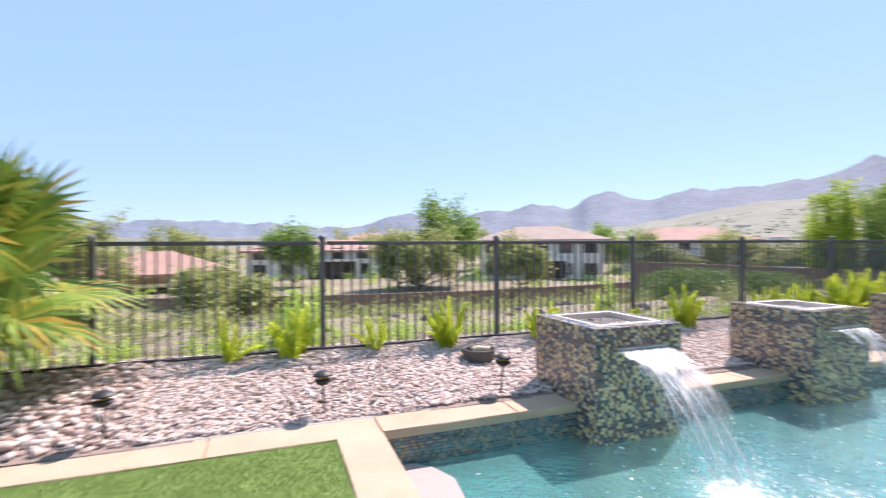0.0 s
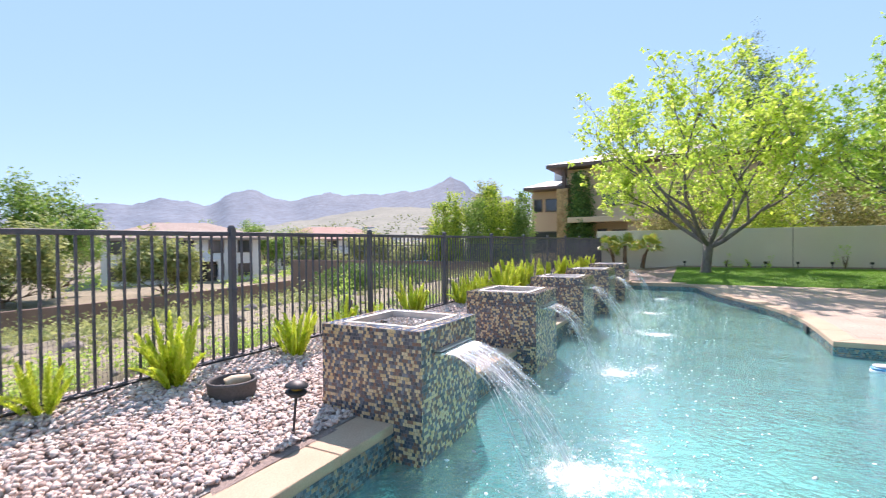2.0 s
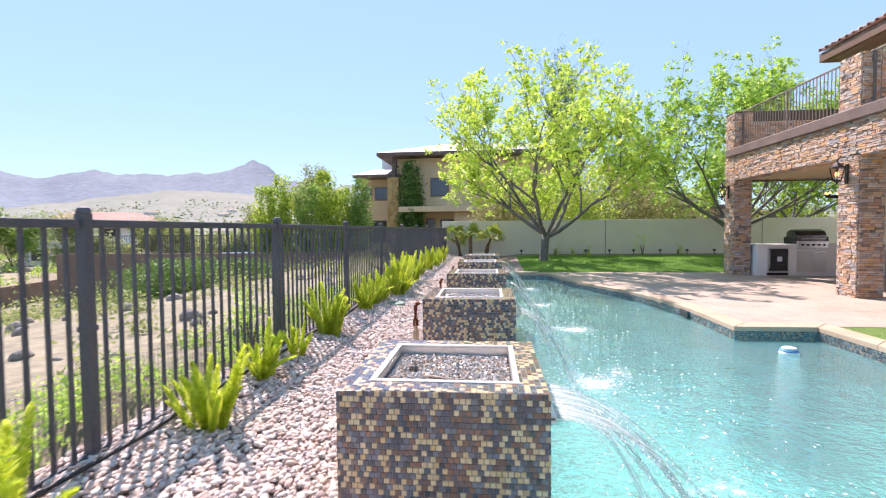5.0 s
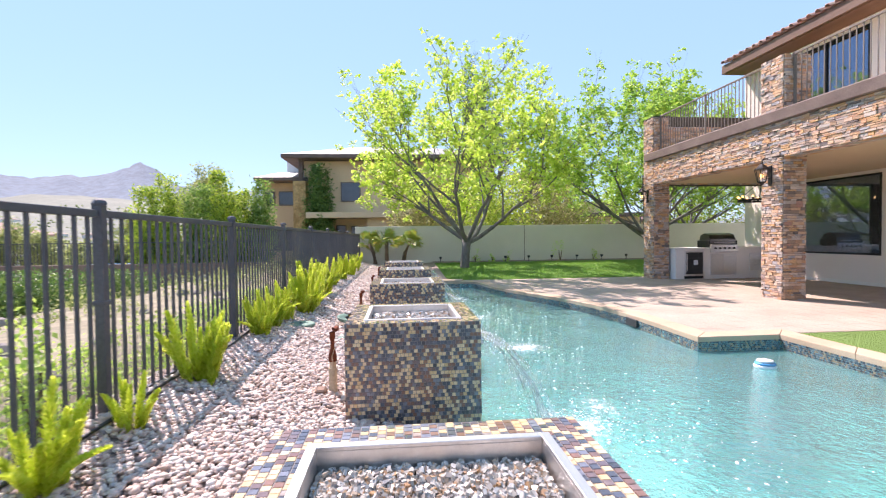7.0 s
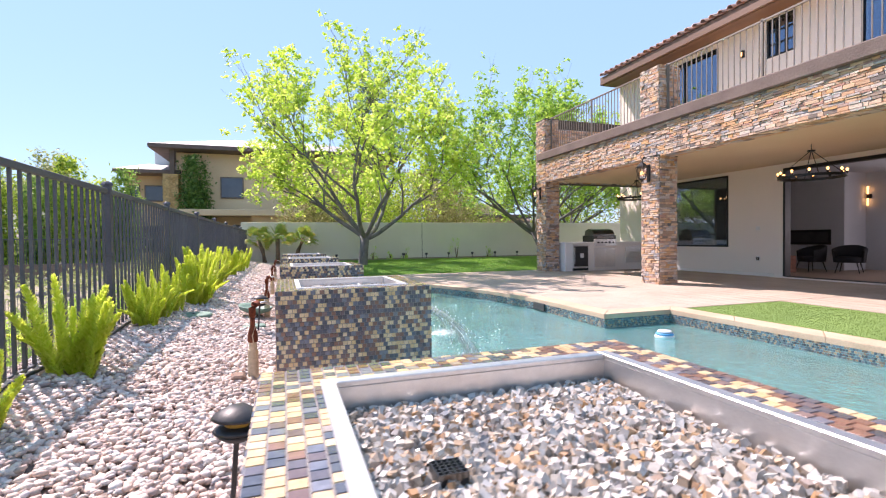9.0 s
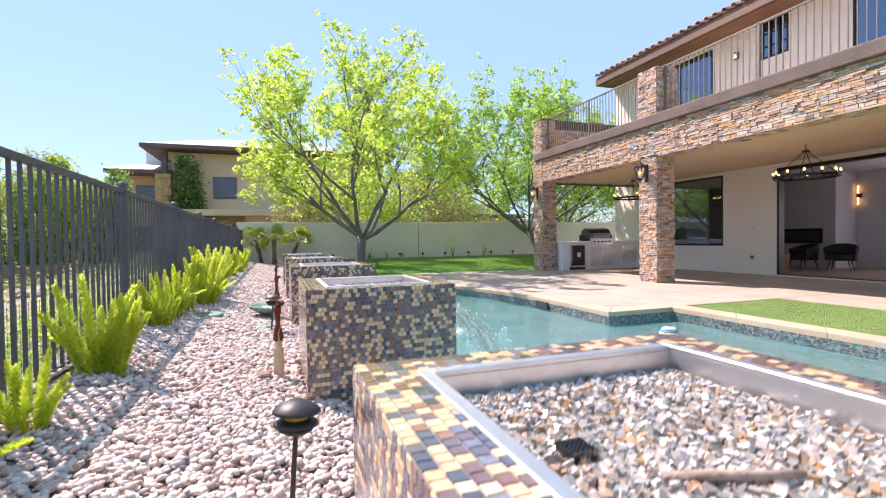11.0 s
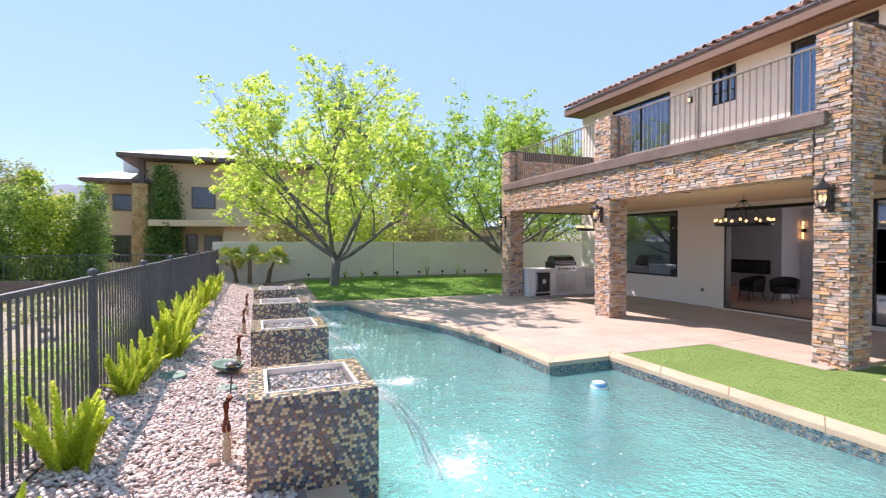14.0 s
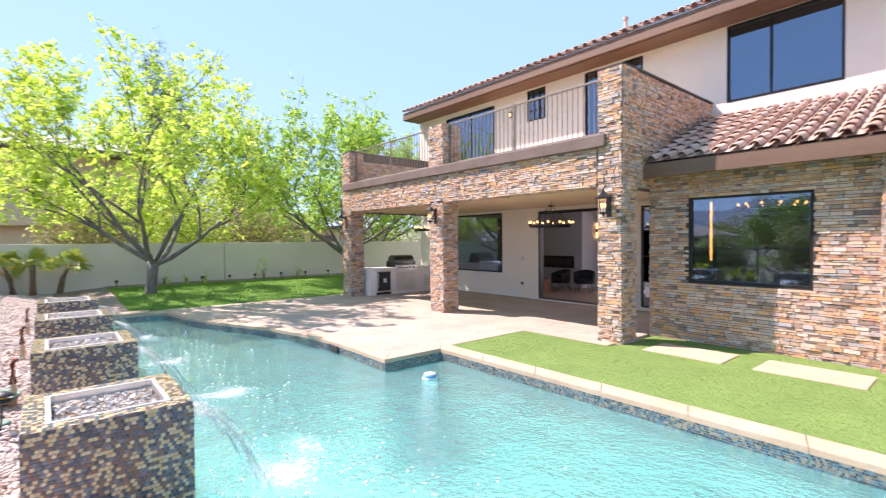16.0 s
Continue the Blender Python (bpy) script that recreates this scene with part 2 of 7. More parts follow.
for coated in (tile_joined, tile_single):
    coated.node_tree.nodes["Principled BSDF"].inputs["Coat Weight"].default_value = 0.75
    coated.node_tree.nodes["Principled BSDF"].inputs["Coat Roughness"].default_value = 0.1
grout = surface("grout", (0.34, 0.32, 0.30), (0.44, 0.42, 0.39), 0.95, fine=150, vary=0.2)
mosaic_grout = surface("mosaic_grout", (0.19, 0.18, 0.175), (0.27, 0.255, 0.245), 0.95, fine=150, vary=0.2)
steel = surface("brushed_steel", (0.66, 0.65, 0.64), (0.78, 0.77, 0.76), 0.42, 1.0, big=3, fine=90, bump=0.05, stretch=(1, 12, 12), vary=0.15)
dark_steel = surface("smoked_steel", (0.10, 0.10, 0.10), (0.16, 0.155, 0.15), 0.3, 0.9, big=3, fine=60, bump=0.03, vary=0.15)
iron_paint = surface("bronze_paint", (0.075, 0.077, 0.092), (0.12, 0.122, 0.142), 0.5, 0.1, big=1.5, fine=50, bump=0.08, vary=0.25)
rail_paint = surface("taupe_rail_paint", (0.20, 0.165, 0.14), (0.26, 0.22, 0.19), 0.55, 0.1, big=1.5, fine=50, bump=0.05, vary=0.2)
black_metal = surface("black_metal", (0.012, 0.011, 0.012), (0.03, 0.028, 0.027), 0.45, 0.4, big=2, fine=60, bump=0.05)
coping_stone = surface("sand_coping", (0.46, 0.325, 0.22), (0.55, 0.42, 0.30), 0.85, big=1.6, fine=70, bump=0.25, depth=0.004, vary=0.16)
deck_stone = surface("stamped_deck", (0.38, 0.305, 0.24), (0.49, 0.40, 0.325), 0.8, big=1.1, fine=28, bump=0.35, depth=0.006, vary=0.22)
turf_mat = surface("turf_base", (0.14, 0.235, 0.055), (0.185, 0.29, 0.072), 0.9, big=1.5, fine=160, bump=0.4, depth=0.01, vary=0.2)
lawn_mat = surface("lawn_base", (0.10, 0.24, 0.035), (0.16, 0.32, 0.05), 0.9, big=0.8, fine=120, bump=0.9, depth=0.03, vary=0.5)
gravel_bed = surface("gravel_bed", (0.27, 0.21, 0.18), (0.37, 0.29, 0.25), 0.95, big=6, fine=50, bump=0.8, depth=0.02, vary=0.4)
pebble_mat = surface("river_pebble", (0.35, 0.28, 0.25), (0.5, 0.4, 0.36), 0.8, big=20, fine=90, bump=0.25, depth=0.003, each="island", ramp=GRAVEL_RAMP, vary=0.25)
desert = surface("desert_soil", (0.22, 0.195, 0.125), (0.34, 0.295, 0.20), 0.95, big=0.25, fine=3.0, bump=0.6, depth=0.1, vary=0.45)
# the blue-grey is distance haze put into the mountains' base colour
hill_far = surface("hazed_far_rock", (0.125, 0.165, 0.215), (0.18, 0.225, 0.275), 0.95, big=0.004, fine=0.03, bump=0.4, depth=8, vary=0.3)
hill_near = surface("dry_hill", (0.165, 0.18, 0.14), (0.235, 0.245, 0.195), 0.95, big=0.006, fine=0.05, bump=0.4, depth=3, vary=0.3)
plaster = surface("pool_plaster", (0.15, 0.50, 0.47), (0.22, 0.60, 0.565), 0.8, big=0.8, fine=5, bump=0.1, vary=0.2)
white_plastic = surface("white_plastic", (0.7, 0.7, 0.7), (0.78, 0.78, 0.78), 0.4, vary=0.08, bump=0.0)
blue_plastic = surface("blue_plastic", (0.05, 0.3, 0.55), (0.08, 0.36, 0.62), 0.4, vary=0.1, bump=0.0)
black_plastic = surface("black_plastic", (0.02, 0.02, 0.022), (0.045, 0.044, 0.046), 0.5, big=4, fine=60, bump=0.1)
grey_plastic = surface("weathered_grey_plastic", (0.05, 0.05, 0.052), (0.10, 0.098, 0.095), 0.7, big=5, fine=50, bump=0.2)
green_plastic = surface("green_plastic", (0.13, 0.24, 0.19), (0.17, 0.30, 0.24), 0.6, big=5, fine=50, bump=0.1)
beige_pipe = surface("beige_pipe", (0.55, 0.42, 0.28), (0.64, 0.52, 0.37), 0.6, big=6, fine=40, bump=0.1, vary=0.25)
rust = surface("rusty_iron", (0.16, 0.035, 0.015), (0.28, 0.08, 0.035), 0.85, 0.2, big=12, fine=70, bump=0.6, vary=0.4)
bark_grey = surface("grey_bark", (0.13, 0.12, 0.115), (0.25, 0.235, 0.22), 0.95, big=4, fine=24, bump=0.9, depth=0.02, stretch=(1, 1, 0.3), vary=0.4)
bark_brown = surface("brown_bark", (0.13, 0.085, 0.05), (0.24, 0.17, 0.11), 0.95, big=6, fine=30, bump=0.9, depth=0.02, vary=0.4)
roof_clay = surface("clay_roof_tile", (0.4, 0.22, 0.15), (0.5, 0.3, 0.22), 0.85, big=5, fine=40, bump=0.3, each="island", ramp=[(0.0, (0.50, 0.30, 0.22)), (0.35, (0.64, 0.43, 0.34)), (0.7, (0.72, 0.54, 0.45)), (1.0, (0.54, 0.38, 0.31))], vary=0.2)
roof_clay_single = surface("clay_roof_tile_single", (0.4, 0.22, 0.15), (0.5, 0.3, 0.22), 0.85, big=5, fine=40, bump=0.3, each="object", ramp=[(0.0, (0.50, 0.30, 0.22)), (0.35, (0.64, 0.43, 0.34)), (0.7, (0.72, 0.54, 0.45)), (1.0, (0.54, 0.38, 0.31))], vary=0.2)
stucco_amber = surface("stucco_amber", (0.76, 0.54, 0.33), (0.82, 0.61, 0.39), 0.92, big=0.4, fine=90, bump=0.3, depth=0.004, vary=0.12)
gold_stone = surface("golden_stone", (0.42, 0.23, 0.08), (0.78, 0.52, 0.24), 0.88, big=2.2, fine=7, bump=0.8, depth=0.05, vary=0.4)
roof_tan = surface("tan_roof", (0.33, 0.255, 0.21), (0.40, 0.32, 0.265), 0.9, big=0.6, fine=6, bump=0.5, depth=0.05, stretch=(1, 1, 1), vary=0.25)
roof_pink = surface("pink_roof", (0.40, 0.24, 0.19), (0.48, 0.31, 0.25), 0.9, big=0.6, fine=6, bump=0.5, depth=0.05, vary=0.25)
roof_metal = surface("standing_seam_metal", (0.34, 0.32, 0.31), (0.42, 0.40, 0.385), 0.55, 0.2, big=0.5, fine=20, bump=0.05, vary=0.2)
indoor_wall = surface("indoor_paint", (0.52, 0.535, 0.57), (0.58, 0.595, 0.63), 0.9, vary=0.06, bump=0.05)
indoor_floor = surface("indoor_planks", (0.30, 0.22, 0.16), (0.38, 0.29, 0.22), 0.5, big=2, fine=20, stretch=(0.4, 6, 1), vary=0.25)
black_cloth = surface("black_upholstery", (0.010, 0.010, 0.012), (0.025, 0.025, 0.03), 0.9, fine=200, bump=0.3)
wood_red = surface("red_brown_wood", (0.16, 0.05, 0.025), (0.28, 0.11, 0.055), 0.6, big=4, fine=30, stretch=(3, 3, 0.4), vary=0.35)
bulb_mat = glow("warm_bulb", (1.0, 0.52, 0.16), 2.0)

fern_mat = leafy("fern_leaf", [(0.0, (0.62, 0.73, 0.08)), (0.5, (0.76, 0.85, 0.12)), (1.0, (0.88, 0.92, 0.24))], 0.5, 0.62)
ash_mat = leafy("spring_leaf", [(0.0, (0.36, 0.56, 0.06)), (0.5, (0.56, 0.74, 0.10)), (1.0, (0.76, 0.86, 0.20))], 0.45, 0.5)
deep_leaf = leafy("summer_leaf", [(0.0, (0.20, 0.42, 0.06)), (0.5, (0.38, 0.60, 0.09)), (1.0, (0.58, 0.76, 0.16))], 0.45, 0.45)
hedge_leaf = leafy("hedge_leaf", [(0.0, (0.12, 0.24, 0.03)), (0.4, (0.36, 0.52, 0.06)), (1.0, (0.66, 0.74, 0.12))], 0.5, 0.45)
dark_leaf = leafy("dark_leaf", [(0.0, (0.13, 0.25, 0.05)), (0.5, (0.22, 0.38, 0.08)), (1.0, (0.38, 0.52, 0.12))], 0.5, 0.4)
vine_leaf = leafy("vine_leaf", [(0.0, (0.06, 0.14, 0.03)), (0.5, (0.13, 0.25, 0.05)), (1.0, (0.26, 0.40, 0.09))], 0.5, 0.3)
olive_leaf = leafy("olive_leaf", [(0.0, (0.24, 0.29, 0.10)), (0.5, (0.36, 0.41, 0.15)), (1.0, (0.50, 0.54, 0.22))], 0.6, 0.4)
shrub_leaf = leafy("shrub_leaf", [(0.0, (0.36, 0.56, 0.09)), (0.5, (0.50, 0.70, 0.13)), (1.0, (0.62, 0.78, 0.2))], 0.55, 0.4)
palm_leaf = leafy("palm_leaf", [(0.0, (0.14, 0.25, 0.05)), (0.5, (0.28, 0.42, 0.07)), (0.85, (0.44, 0.46, 0.09)), (1.0, (0.58, 0.36, 0.07))], 0.45, 0.3)
grass_blade = leafy("grass_blade", [(0.0, (0.13, 0.30, 0.04)), (0.6, (0.20, 0.40, 0.06)), (1.0, (0.32, 0.5, 0.1))], 0.55, 0.3)
turf_blade = leafy("turf_blade", [(0.0, (0.15, 0.25, 0.055)), (0.6, (0.195, 0.31, 0.075)), (1.0, (0.26, 0.365, 0.10))], 0.5, 0.3)


def pane_glass(name, tint, coat):
    """Window glass: mirror-like at the surface, see-through behind."""
    m, nt, b = nodes_of(name)
    b.inputs["Base Color"].default_value = (*tint, 1)
    b.inputs["Roughness"].default_value = 0.01
    b.inputs["IOR"].default_value = coat
    b.inputs["Transmission Weight"].default_value = 1.0
    b.inputs["Specular Tint"].default_value = (0.55, 0.72, 1.0, 1)
    return m


window_glass = pane_glass("window_glass", (0.34, 0.40, 0.40), 2.7)


def water(name):
    m, nt, b = nodes_of(name)
    b.inputs["Base Color"].default_value = (0.25, 0.78, 0.75, 1)
    b.inputs["Roughness"].default_value = 0.05
    b.inputs["IOR"].default_value = 1.14
    b.inputs["Transmission Weight"].default_value = 0.84
    n1, n2 = noise_out(nt, 1.7, 3, 0.5), noise_out(nt, 15.0, 4, 0.65)
    add = nt.nodes.new("ShaderNodeMath")
    add.operation = "MULTIPLY_ADD"
    nt.links.new(n2, add.inputs[0])
    add.inputs[1].default_value = 0.5
    nt.links.new(n1, add.inputs[2])
    bp = nt.nodes.new("ShaderNodeBump")
    bp.inputs["Strength"].default_value, bp.inputs["Distance"].default_value = 0.9, 0.08
    nt.links.new(add.outputs[0], bp.inputs["Height"])
    nt.links.new(bp.outputs[0], b.inputs["Normal"])
    return m


water_mat = water("pool_water")


def falling_water(name):
    """A sheet of falling water: clear with white streaks and gaps."""
    m, nt, b = nodes_of(name)
    uvn = nt.nodes.new("ShaderNodeUVMap")
    n = noise_out(nt, 1.0, 5, 0.7, (26, 3.0, 1), vec=uvn.outputs[0])
    b.inputs["Base Color"].default_value = (0.93, 0.97, 0.98, 1)
    b.inputs["Roughness"].default_value = 0.12
    b.inputs["IOR"].default_value = 1.2
    tr = put_ramp(nt, n, [(0.42, (0.95, 0.95, 0.95)), (0.64, (0.1, 0.1, 0.1))])
    nt.links.new(tr, b.inputs["Transmission Weight"])
    al = put_ramp(nt, n, [(0.34, (0.06,) * 3), (0.54, (0.45,) * 3), (0.68, (0.92,) * 3)])
    nt.links.new(al, b.inputs["Alpha"])
    bp = nt.nodes.new("ShaderNodeBump")
    bp.inputs["Strength"].default_value, bp.inputs["Distance"].default_value = 0.8, 0.02
    nt.links.new(n, bp.inputs["Height"])
    nt.links.new(bp.outputs[0], b.inputs["Normal"])
    return m


fall_mat = falling_water("falling_water")


def foamy(name):
    m, nt, b = nodes_of(name)
    n = noise_out(nt, 13.0, 7, 0.8)
    b.inputs["Base Color"].default_value = (0.88, 0.94, 0.95, 1)
    b.inputs["Roughness"].default_value = 0.25
    att = nt.nodes.new("ShaderNodeAttribute")
    att.attribute_name = "thick"
    sub = nt.nodes.new("ShaderNodeMath")
    sub.operation = "ADD"
    nt.links.new(n, sub.inputs[0])
    nt.links.new(att.outputs["Fac"], sub.inputs[1])
    nt.links.new(put_ramp(nt, sub.outputs[0], [(0.66, (0, 0, 0)), (0.92, (0.9,) * 3)]), b.inputs["Alpha"])
    bp = nt.nodes.new("ShaderNodeBump")
    bp.inputs["Strength"].default_value, bp.inputs["Distance"].default_value = 0.8, 0.03
    nt.links.new(n, bp.inputs["Height"])
    nt.links.new(bp.outputs[0], b.inputs["Normal"])
    return m


foam_mat = foamy("foam")

# ---- the ground and the pool ----
WATER_Z, DECK_Z, FENCE_Y, WALL_X = -0.19, 0.0, 5.66, 23.5


def spline(pts, per=8):
    """A smooth line through a few points."""
    out = []
    p = [Vector(q) for q in pts]
    for i in range(len(p) - 1):
        a, b, c, d = p[max(i - 1, 0)], p[i], p[i + 1], p[min(i + 2, len(p) - 1)]
        for k in range(per):
            t = k / per
            out.append(0.5 * (2 * b + (c - a) * t + (2 * a - 5 * b + 4 * c - d) * t * t + (3 * b - a - 3 * c + d) * t ** 3))
    out.append(p[-1])
    return out


def terrain(x, y):
    """Height of the land beyond the fence: a bank, then a wide flat, rising far off."""
    d = max(0.0, y - 5.9)
    r = math.hypot(x, y)
    bank = min(1.0, d / 26.0)
    z = 0.12 - 3.1 * (bank * bank * (3 - 2 * bank)) + 0.18 * noise.noise((x * 0.21, y * 0.21, 0)) * min(1, d / 2)
    step = min(1.0, max(0.0, (y - 33.6 - 0.002 * (x - 10) ** 2) / 1.2))
    return z + 0.75 * step + 0.012 * max(0, r - 300)


def gravel_z(x, y):
    return 0.12 + 0.2 * min(1, max(0, (y - 4.0) / 1.5)) + 0.02 * noise.noise((x * 0.9, y * 0.9, 3))


def axis_steps(stops):
    out = []
    for (a, n), (b, _) in zip(stops[:-1], stops[1:]):
        out += [a + (b - a) * i / n for i in range(n)]
    return out + [stops[-1][0]]


gx = axis_steps([(-3500, 14), (-400, 14), (-60, 40), (60, 30), (150, 12), (500, 14), (4200, 1)])
gy = axis_steps([(-3500, 10), (-200, 8), (-26, 1), (5.75, 60), (60, 24), (160, 14), (600, 14), (4200, 1)])
geo = Geo()
for y in gy:
    for x in gx:
        inside = y < 5.8 and -30 < x < 40
        geo.v.append((x, y, -3.2 if inside and y > -30 else (terrain(x, y) if y > 5 else terrain(x, 5.9) - 3.0)))
nx = len(gx)
geo.f = [(j * nx + i, j * nx + i + 1, (j + 1) * nx + i + 1, (j + 1) * nx + i) for j in range(len(gy) - 1) for i in range(nx - 1)]
thing("ground", geo, desert, "sandy desert ground falling away behind the fence", "ground", kind="structure", smooth=True)

# the pool's outline: straight sides, a notch, and a curving far side
CURVE = spline([(16.55, 1.95), (16.3, 1.52), (15.0, 1.28), (13.6, 0.86), (12.4, 0.36), (11.2, 0.0), (10.0, -0.17), (9.0, -0.2), (7.96, -0.19)], 6)
CURVE = [Vector((p.x, p.y)) for p in [Vector((q[0], q[1])) for q in CURVE]]
SOUTH_Y, WEST_X, NORTH_Y, EAST_X = -1.38, 0.72, 3.5, 16.55
POOL = [Vector((WEST_X, SOUTH_Y)), Vector((WEST_X, NORTH_Y)), Vector((EAST_X, NORTH_Y))] + CURVE + [Vector((7.96, SOUTH_Y))]


def area_of(poly):
    return sum(a.x * b.y - b.x * a.y for a, b in zip(poly, poly[1:] + poly[:1])) / 2


def offset_of(poly, d):
    """The outline moved outward by d."""
    s = -1 if area_of(poly) < 0 else 1
    out = []
    n = len(poly)
    for i in range(n):
        a, b, c = poly[i - 1], poly[i], poly[(i + 1) % n]
        u, w = (b - a).normalized(), (c - b).normalized()
        n1, n2 = Vector((u.y, -u.x)) * s, Vector((w.y, -w.x)) * s
        k = n1 + n2
        out.append(b + k * (d / max(0.35, k.dot(n1))))
    return out


rim_in, rim_out = POOL, offset_of(POOL, 0.32)
geo = Geo()
n = len(POOL)
geo.v = [(p.x, p.y, -0.06) for p in POOL] + [(p.x, p.y, -1.25) for p in POOL]
geo.f = [(i, (i + 1) % n, n + (i + 1) % n, n + i) for i in range(n)] + [tuple(range(n, 2 * n))]
pool_shell = thing("pool_shell", geo, plaster, "aqua plaster swimming pool basin with a curved side", "swimming pool", kind="structure")
geo = Geo()
geo.v = [(p.x, p.y, WATER_Z) for p in POOL]
geo.f = [tuple(range(n))]
bm = bmesh.new()
bm.from_mesh(geo.mesh("water_flat", water_mat))
bmesh.ops.triangulate(bm, faces=bm.faces[:])
me = bpy.data.meshes.new("pool_water")
bm.to_mesh(me)
bm.free()
me.materials.append(water_mat)
pool_water = tagged(new("pool_water", me), "rippled turquoise water filling the pool", "water", kind="structure")
pool_water.visible_shadow = False
# plaster bench by the corner
geo = Geo()
geo.prism([(0.73, 3.49), (0.73, 2.2), (1.1, 2.2), (1.15, 2.9), (1.18, 3.15), (1.08, 3.38), (0.95, 3.49)], -1.25, -0.178)
thing("pool_bench", geo, grout, "pale wet stone ledge in the pool's corner", "pool step", kind="structure")

# stamped deck, turf, lawn, gravel, all resting on one bed
geo = Geo()
deck_poly = [(8.06, -1.69), (8.06, -3.85), (6.1, -3.85), (6.1, -8.6), (17.1, -8.6), (17.1, 2.3)]
out_curve = [p for p in rim_out if p.x > 7.9 and p.y < 2.4]
east = [p for p in out_curve if p.y > -0.6]
deck_line = sorted([p for p in east], key=lambda p: -p.x)
deck_poly += [(p.x, p.y) for p in deck_line if 8.3 < p.x < 17.05] + [(8.28, -0.51)]
geo.prism(deck_poly, -0.3, DECK_Z)
bm = bmesh.new()
bm.from_mesh(geo.mesh("deck_raw", deck_stone))
bmesh.ops.triangulate(bm, faces=[f for f in bm.faces if len(f.verts) > 4])
me = bpy.data.meshes.new("deck")
bm.to_mesh(me)
bm.free()
me.materials.append(deck_stone)
deck = tagged(new("deck", me), "tan stamped concrete patio beside the pool", "patio", kind="structure")

geo = Geo()
geo.prism([(8.06, -1.69), (-8, -1.69), (-8, -5.4), (5.95, -5.4), (5.95, -4.15), (6.1, -3.85), (8.06, -3.85)], -0.3, -0.005)
turf = thing("artificial_turf", geo, turf_mat, "bright green artificial turf strip beside the pool coping", "turf", kind="structure")
geo = Geo()
geo.prism([(0.374, 3.482), (-8, 3.482), (-8, -1.69), (0.374, -1.69)], -0.3, 0.086)
turf_west = thing("artificial_turf_west", geo, turf_mat, "green artificial turf at the end of the pool", "turf", kind="structure")
# lawn, rising gently to the wall
geo = Geo()
geo.add([(17.1, -16, -0.02), (23.1, -16, 0.24), (23.1, 2.35, 0.24), (17.1, 2.35, -0.02)], [(0, 1, 2, 3)])
lawn = thing("lawn", geo, lawn_mat, "green mown lawn below the yard wall", "lawn", kind="structure")
geo = Geo()
geo.add([(23.1, -16, 0.24), (23.5, -16, 0.3), (23.5, 2.35, 0.3), (23.1, 2.35, 0.24)], [(0, 1, 2, 3)])
thing("planting_strip", geo, gravel_bed, "bare brown planting strip along the wall", "soil", kind="structure")
geo = Geo()
xs = [-8 + 0.25 * i for i in range(127)]
ys = [3.8 + 0.1 * j for j in range(21)]
for y in ys:
    for x in xs:
        geo.v.append((x, y, gravel_z(x, y) - 0.015))
geo.f = [(j * 127 + i, j * 127 + i + 1, j * 127 + 128 + i, j * 127 + 127 + i) for j in range(20) for i in range(126)]
geo.add([(17.0, 2.3, 0.02), (23.5, 2.3, 0.27), (23.5, 3.9, 0.13), (17.0, 3.9, 0.1)], [(0, 1, 2, 3)])
thing("gravel_ground", geo, gravel_bed, "brown gravel bed behind the water cubes", "gravel", kind="structure")

# ---- yard wall ----
geo = Geo().box(WALL_X, WALL_X + 0.22, -30, 5.85, -0.5, 1.93, 0.01)
yard_wall = thing("wall_east", geo, wall_paint, "grey-taupe stucco yard wall", "wall", kind="structure")
for y in (-1.97, -9.0, -16):
    part("wall_joint", Geo().box(WALL_X - 0.006, WALL_X + 0.01, y - 0.012, y + 0.012, 0.1, 1.92), stone_bed, yard_wall)

# ---- the house ----
HY = -8.41


def wall_with_holes(geo, x0, x1, z0, z1, y_front, y_back, holes):
    """A wall along x with openings (x0, x1, z0, z1) through it."""
    xs = sorted({x0, x1, *[h[0] for h in holes], *[h[1] for h in holes]})
    zs = sorted({z0, z1, *[h[2] for h in holes], *[h[3] for h in holes]})
    for a, b in zip(xs[:-1], xs[1:]):
        runs = []
        for c, d in zip(zs[:-1], zs[1:]):
            if any(h[0] <= a and b <= h[1] and h[2] <= c and d <= h[3] for h in holes):
                continue
            if runs and abs(runs[-1][1] - c) < 1e-6:
                runs[-1][1] = d
            else:
                runs.append([c, d])
        for c, d in runs:
            geo.box(a, b, y_back, y_front, c, d)


low_holes = [(12.88, 15.46, 0.80, 2.93), (8.2, 11.25, 0.03, 2.88), (6.75, 7.75, 0.1, 2.88)]
geo = Geo()
wall_with_holes(geo, 6.1, 17.65, -0.3, 4.0, HY, HY - 0.25, low_holes)
thing("wall_patio", geo, stucco, "taupe stucco ground floor wall under the balcony", "wall", kind="structure")
up_holes = [(13.22, 15.88, 4.15, 6.83), (10.96, 11.71, 5.93, 6.95), (7.7, 9.5, 4.15, 6.95), (3.47, 5.64, 5.2, 7.0)]
geo = Geo()
wall_with_holes(geo, -4.0, 17.65, 4.0, 7.4, HY, HY - 0.25, up_holes)
thing("wall_upper", geo, stucco, "taupe stucco upper storey wall of the house", "wall", kind="structure")
geo = Geo().box(17.4, 17.65, -18, HY - 0.25, -0.3, 7.4)
geo.box(-4.0, -3.75, -18, HY - 0.25, -0.3, 7.4).box(-4.0, 17.65, -18.25, -18, -0.3, 7.4)
thing("wall_house_back", geo, stucco, "taupe stucco house walls", "wall", kind="structure")
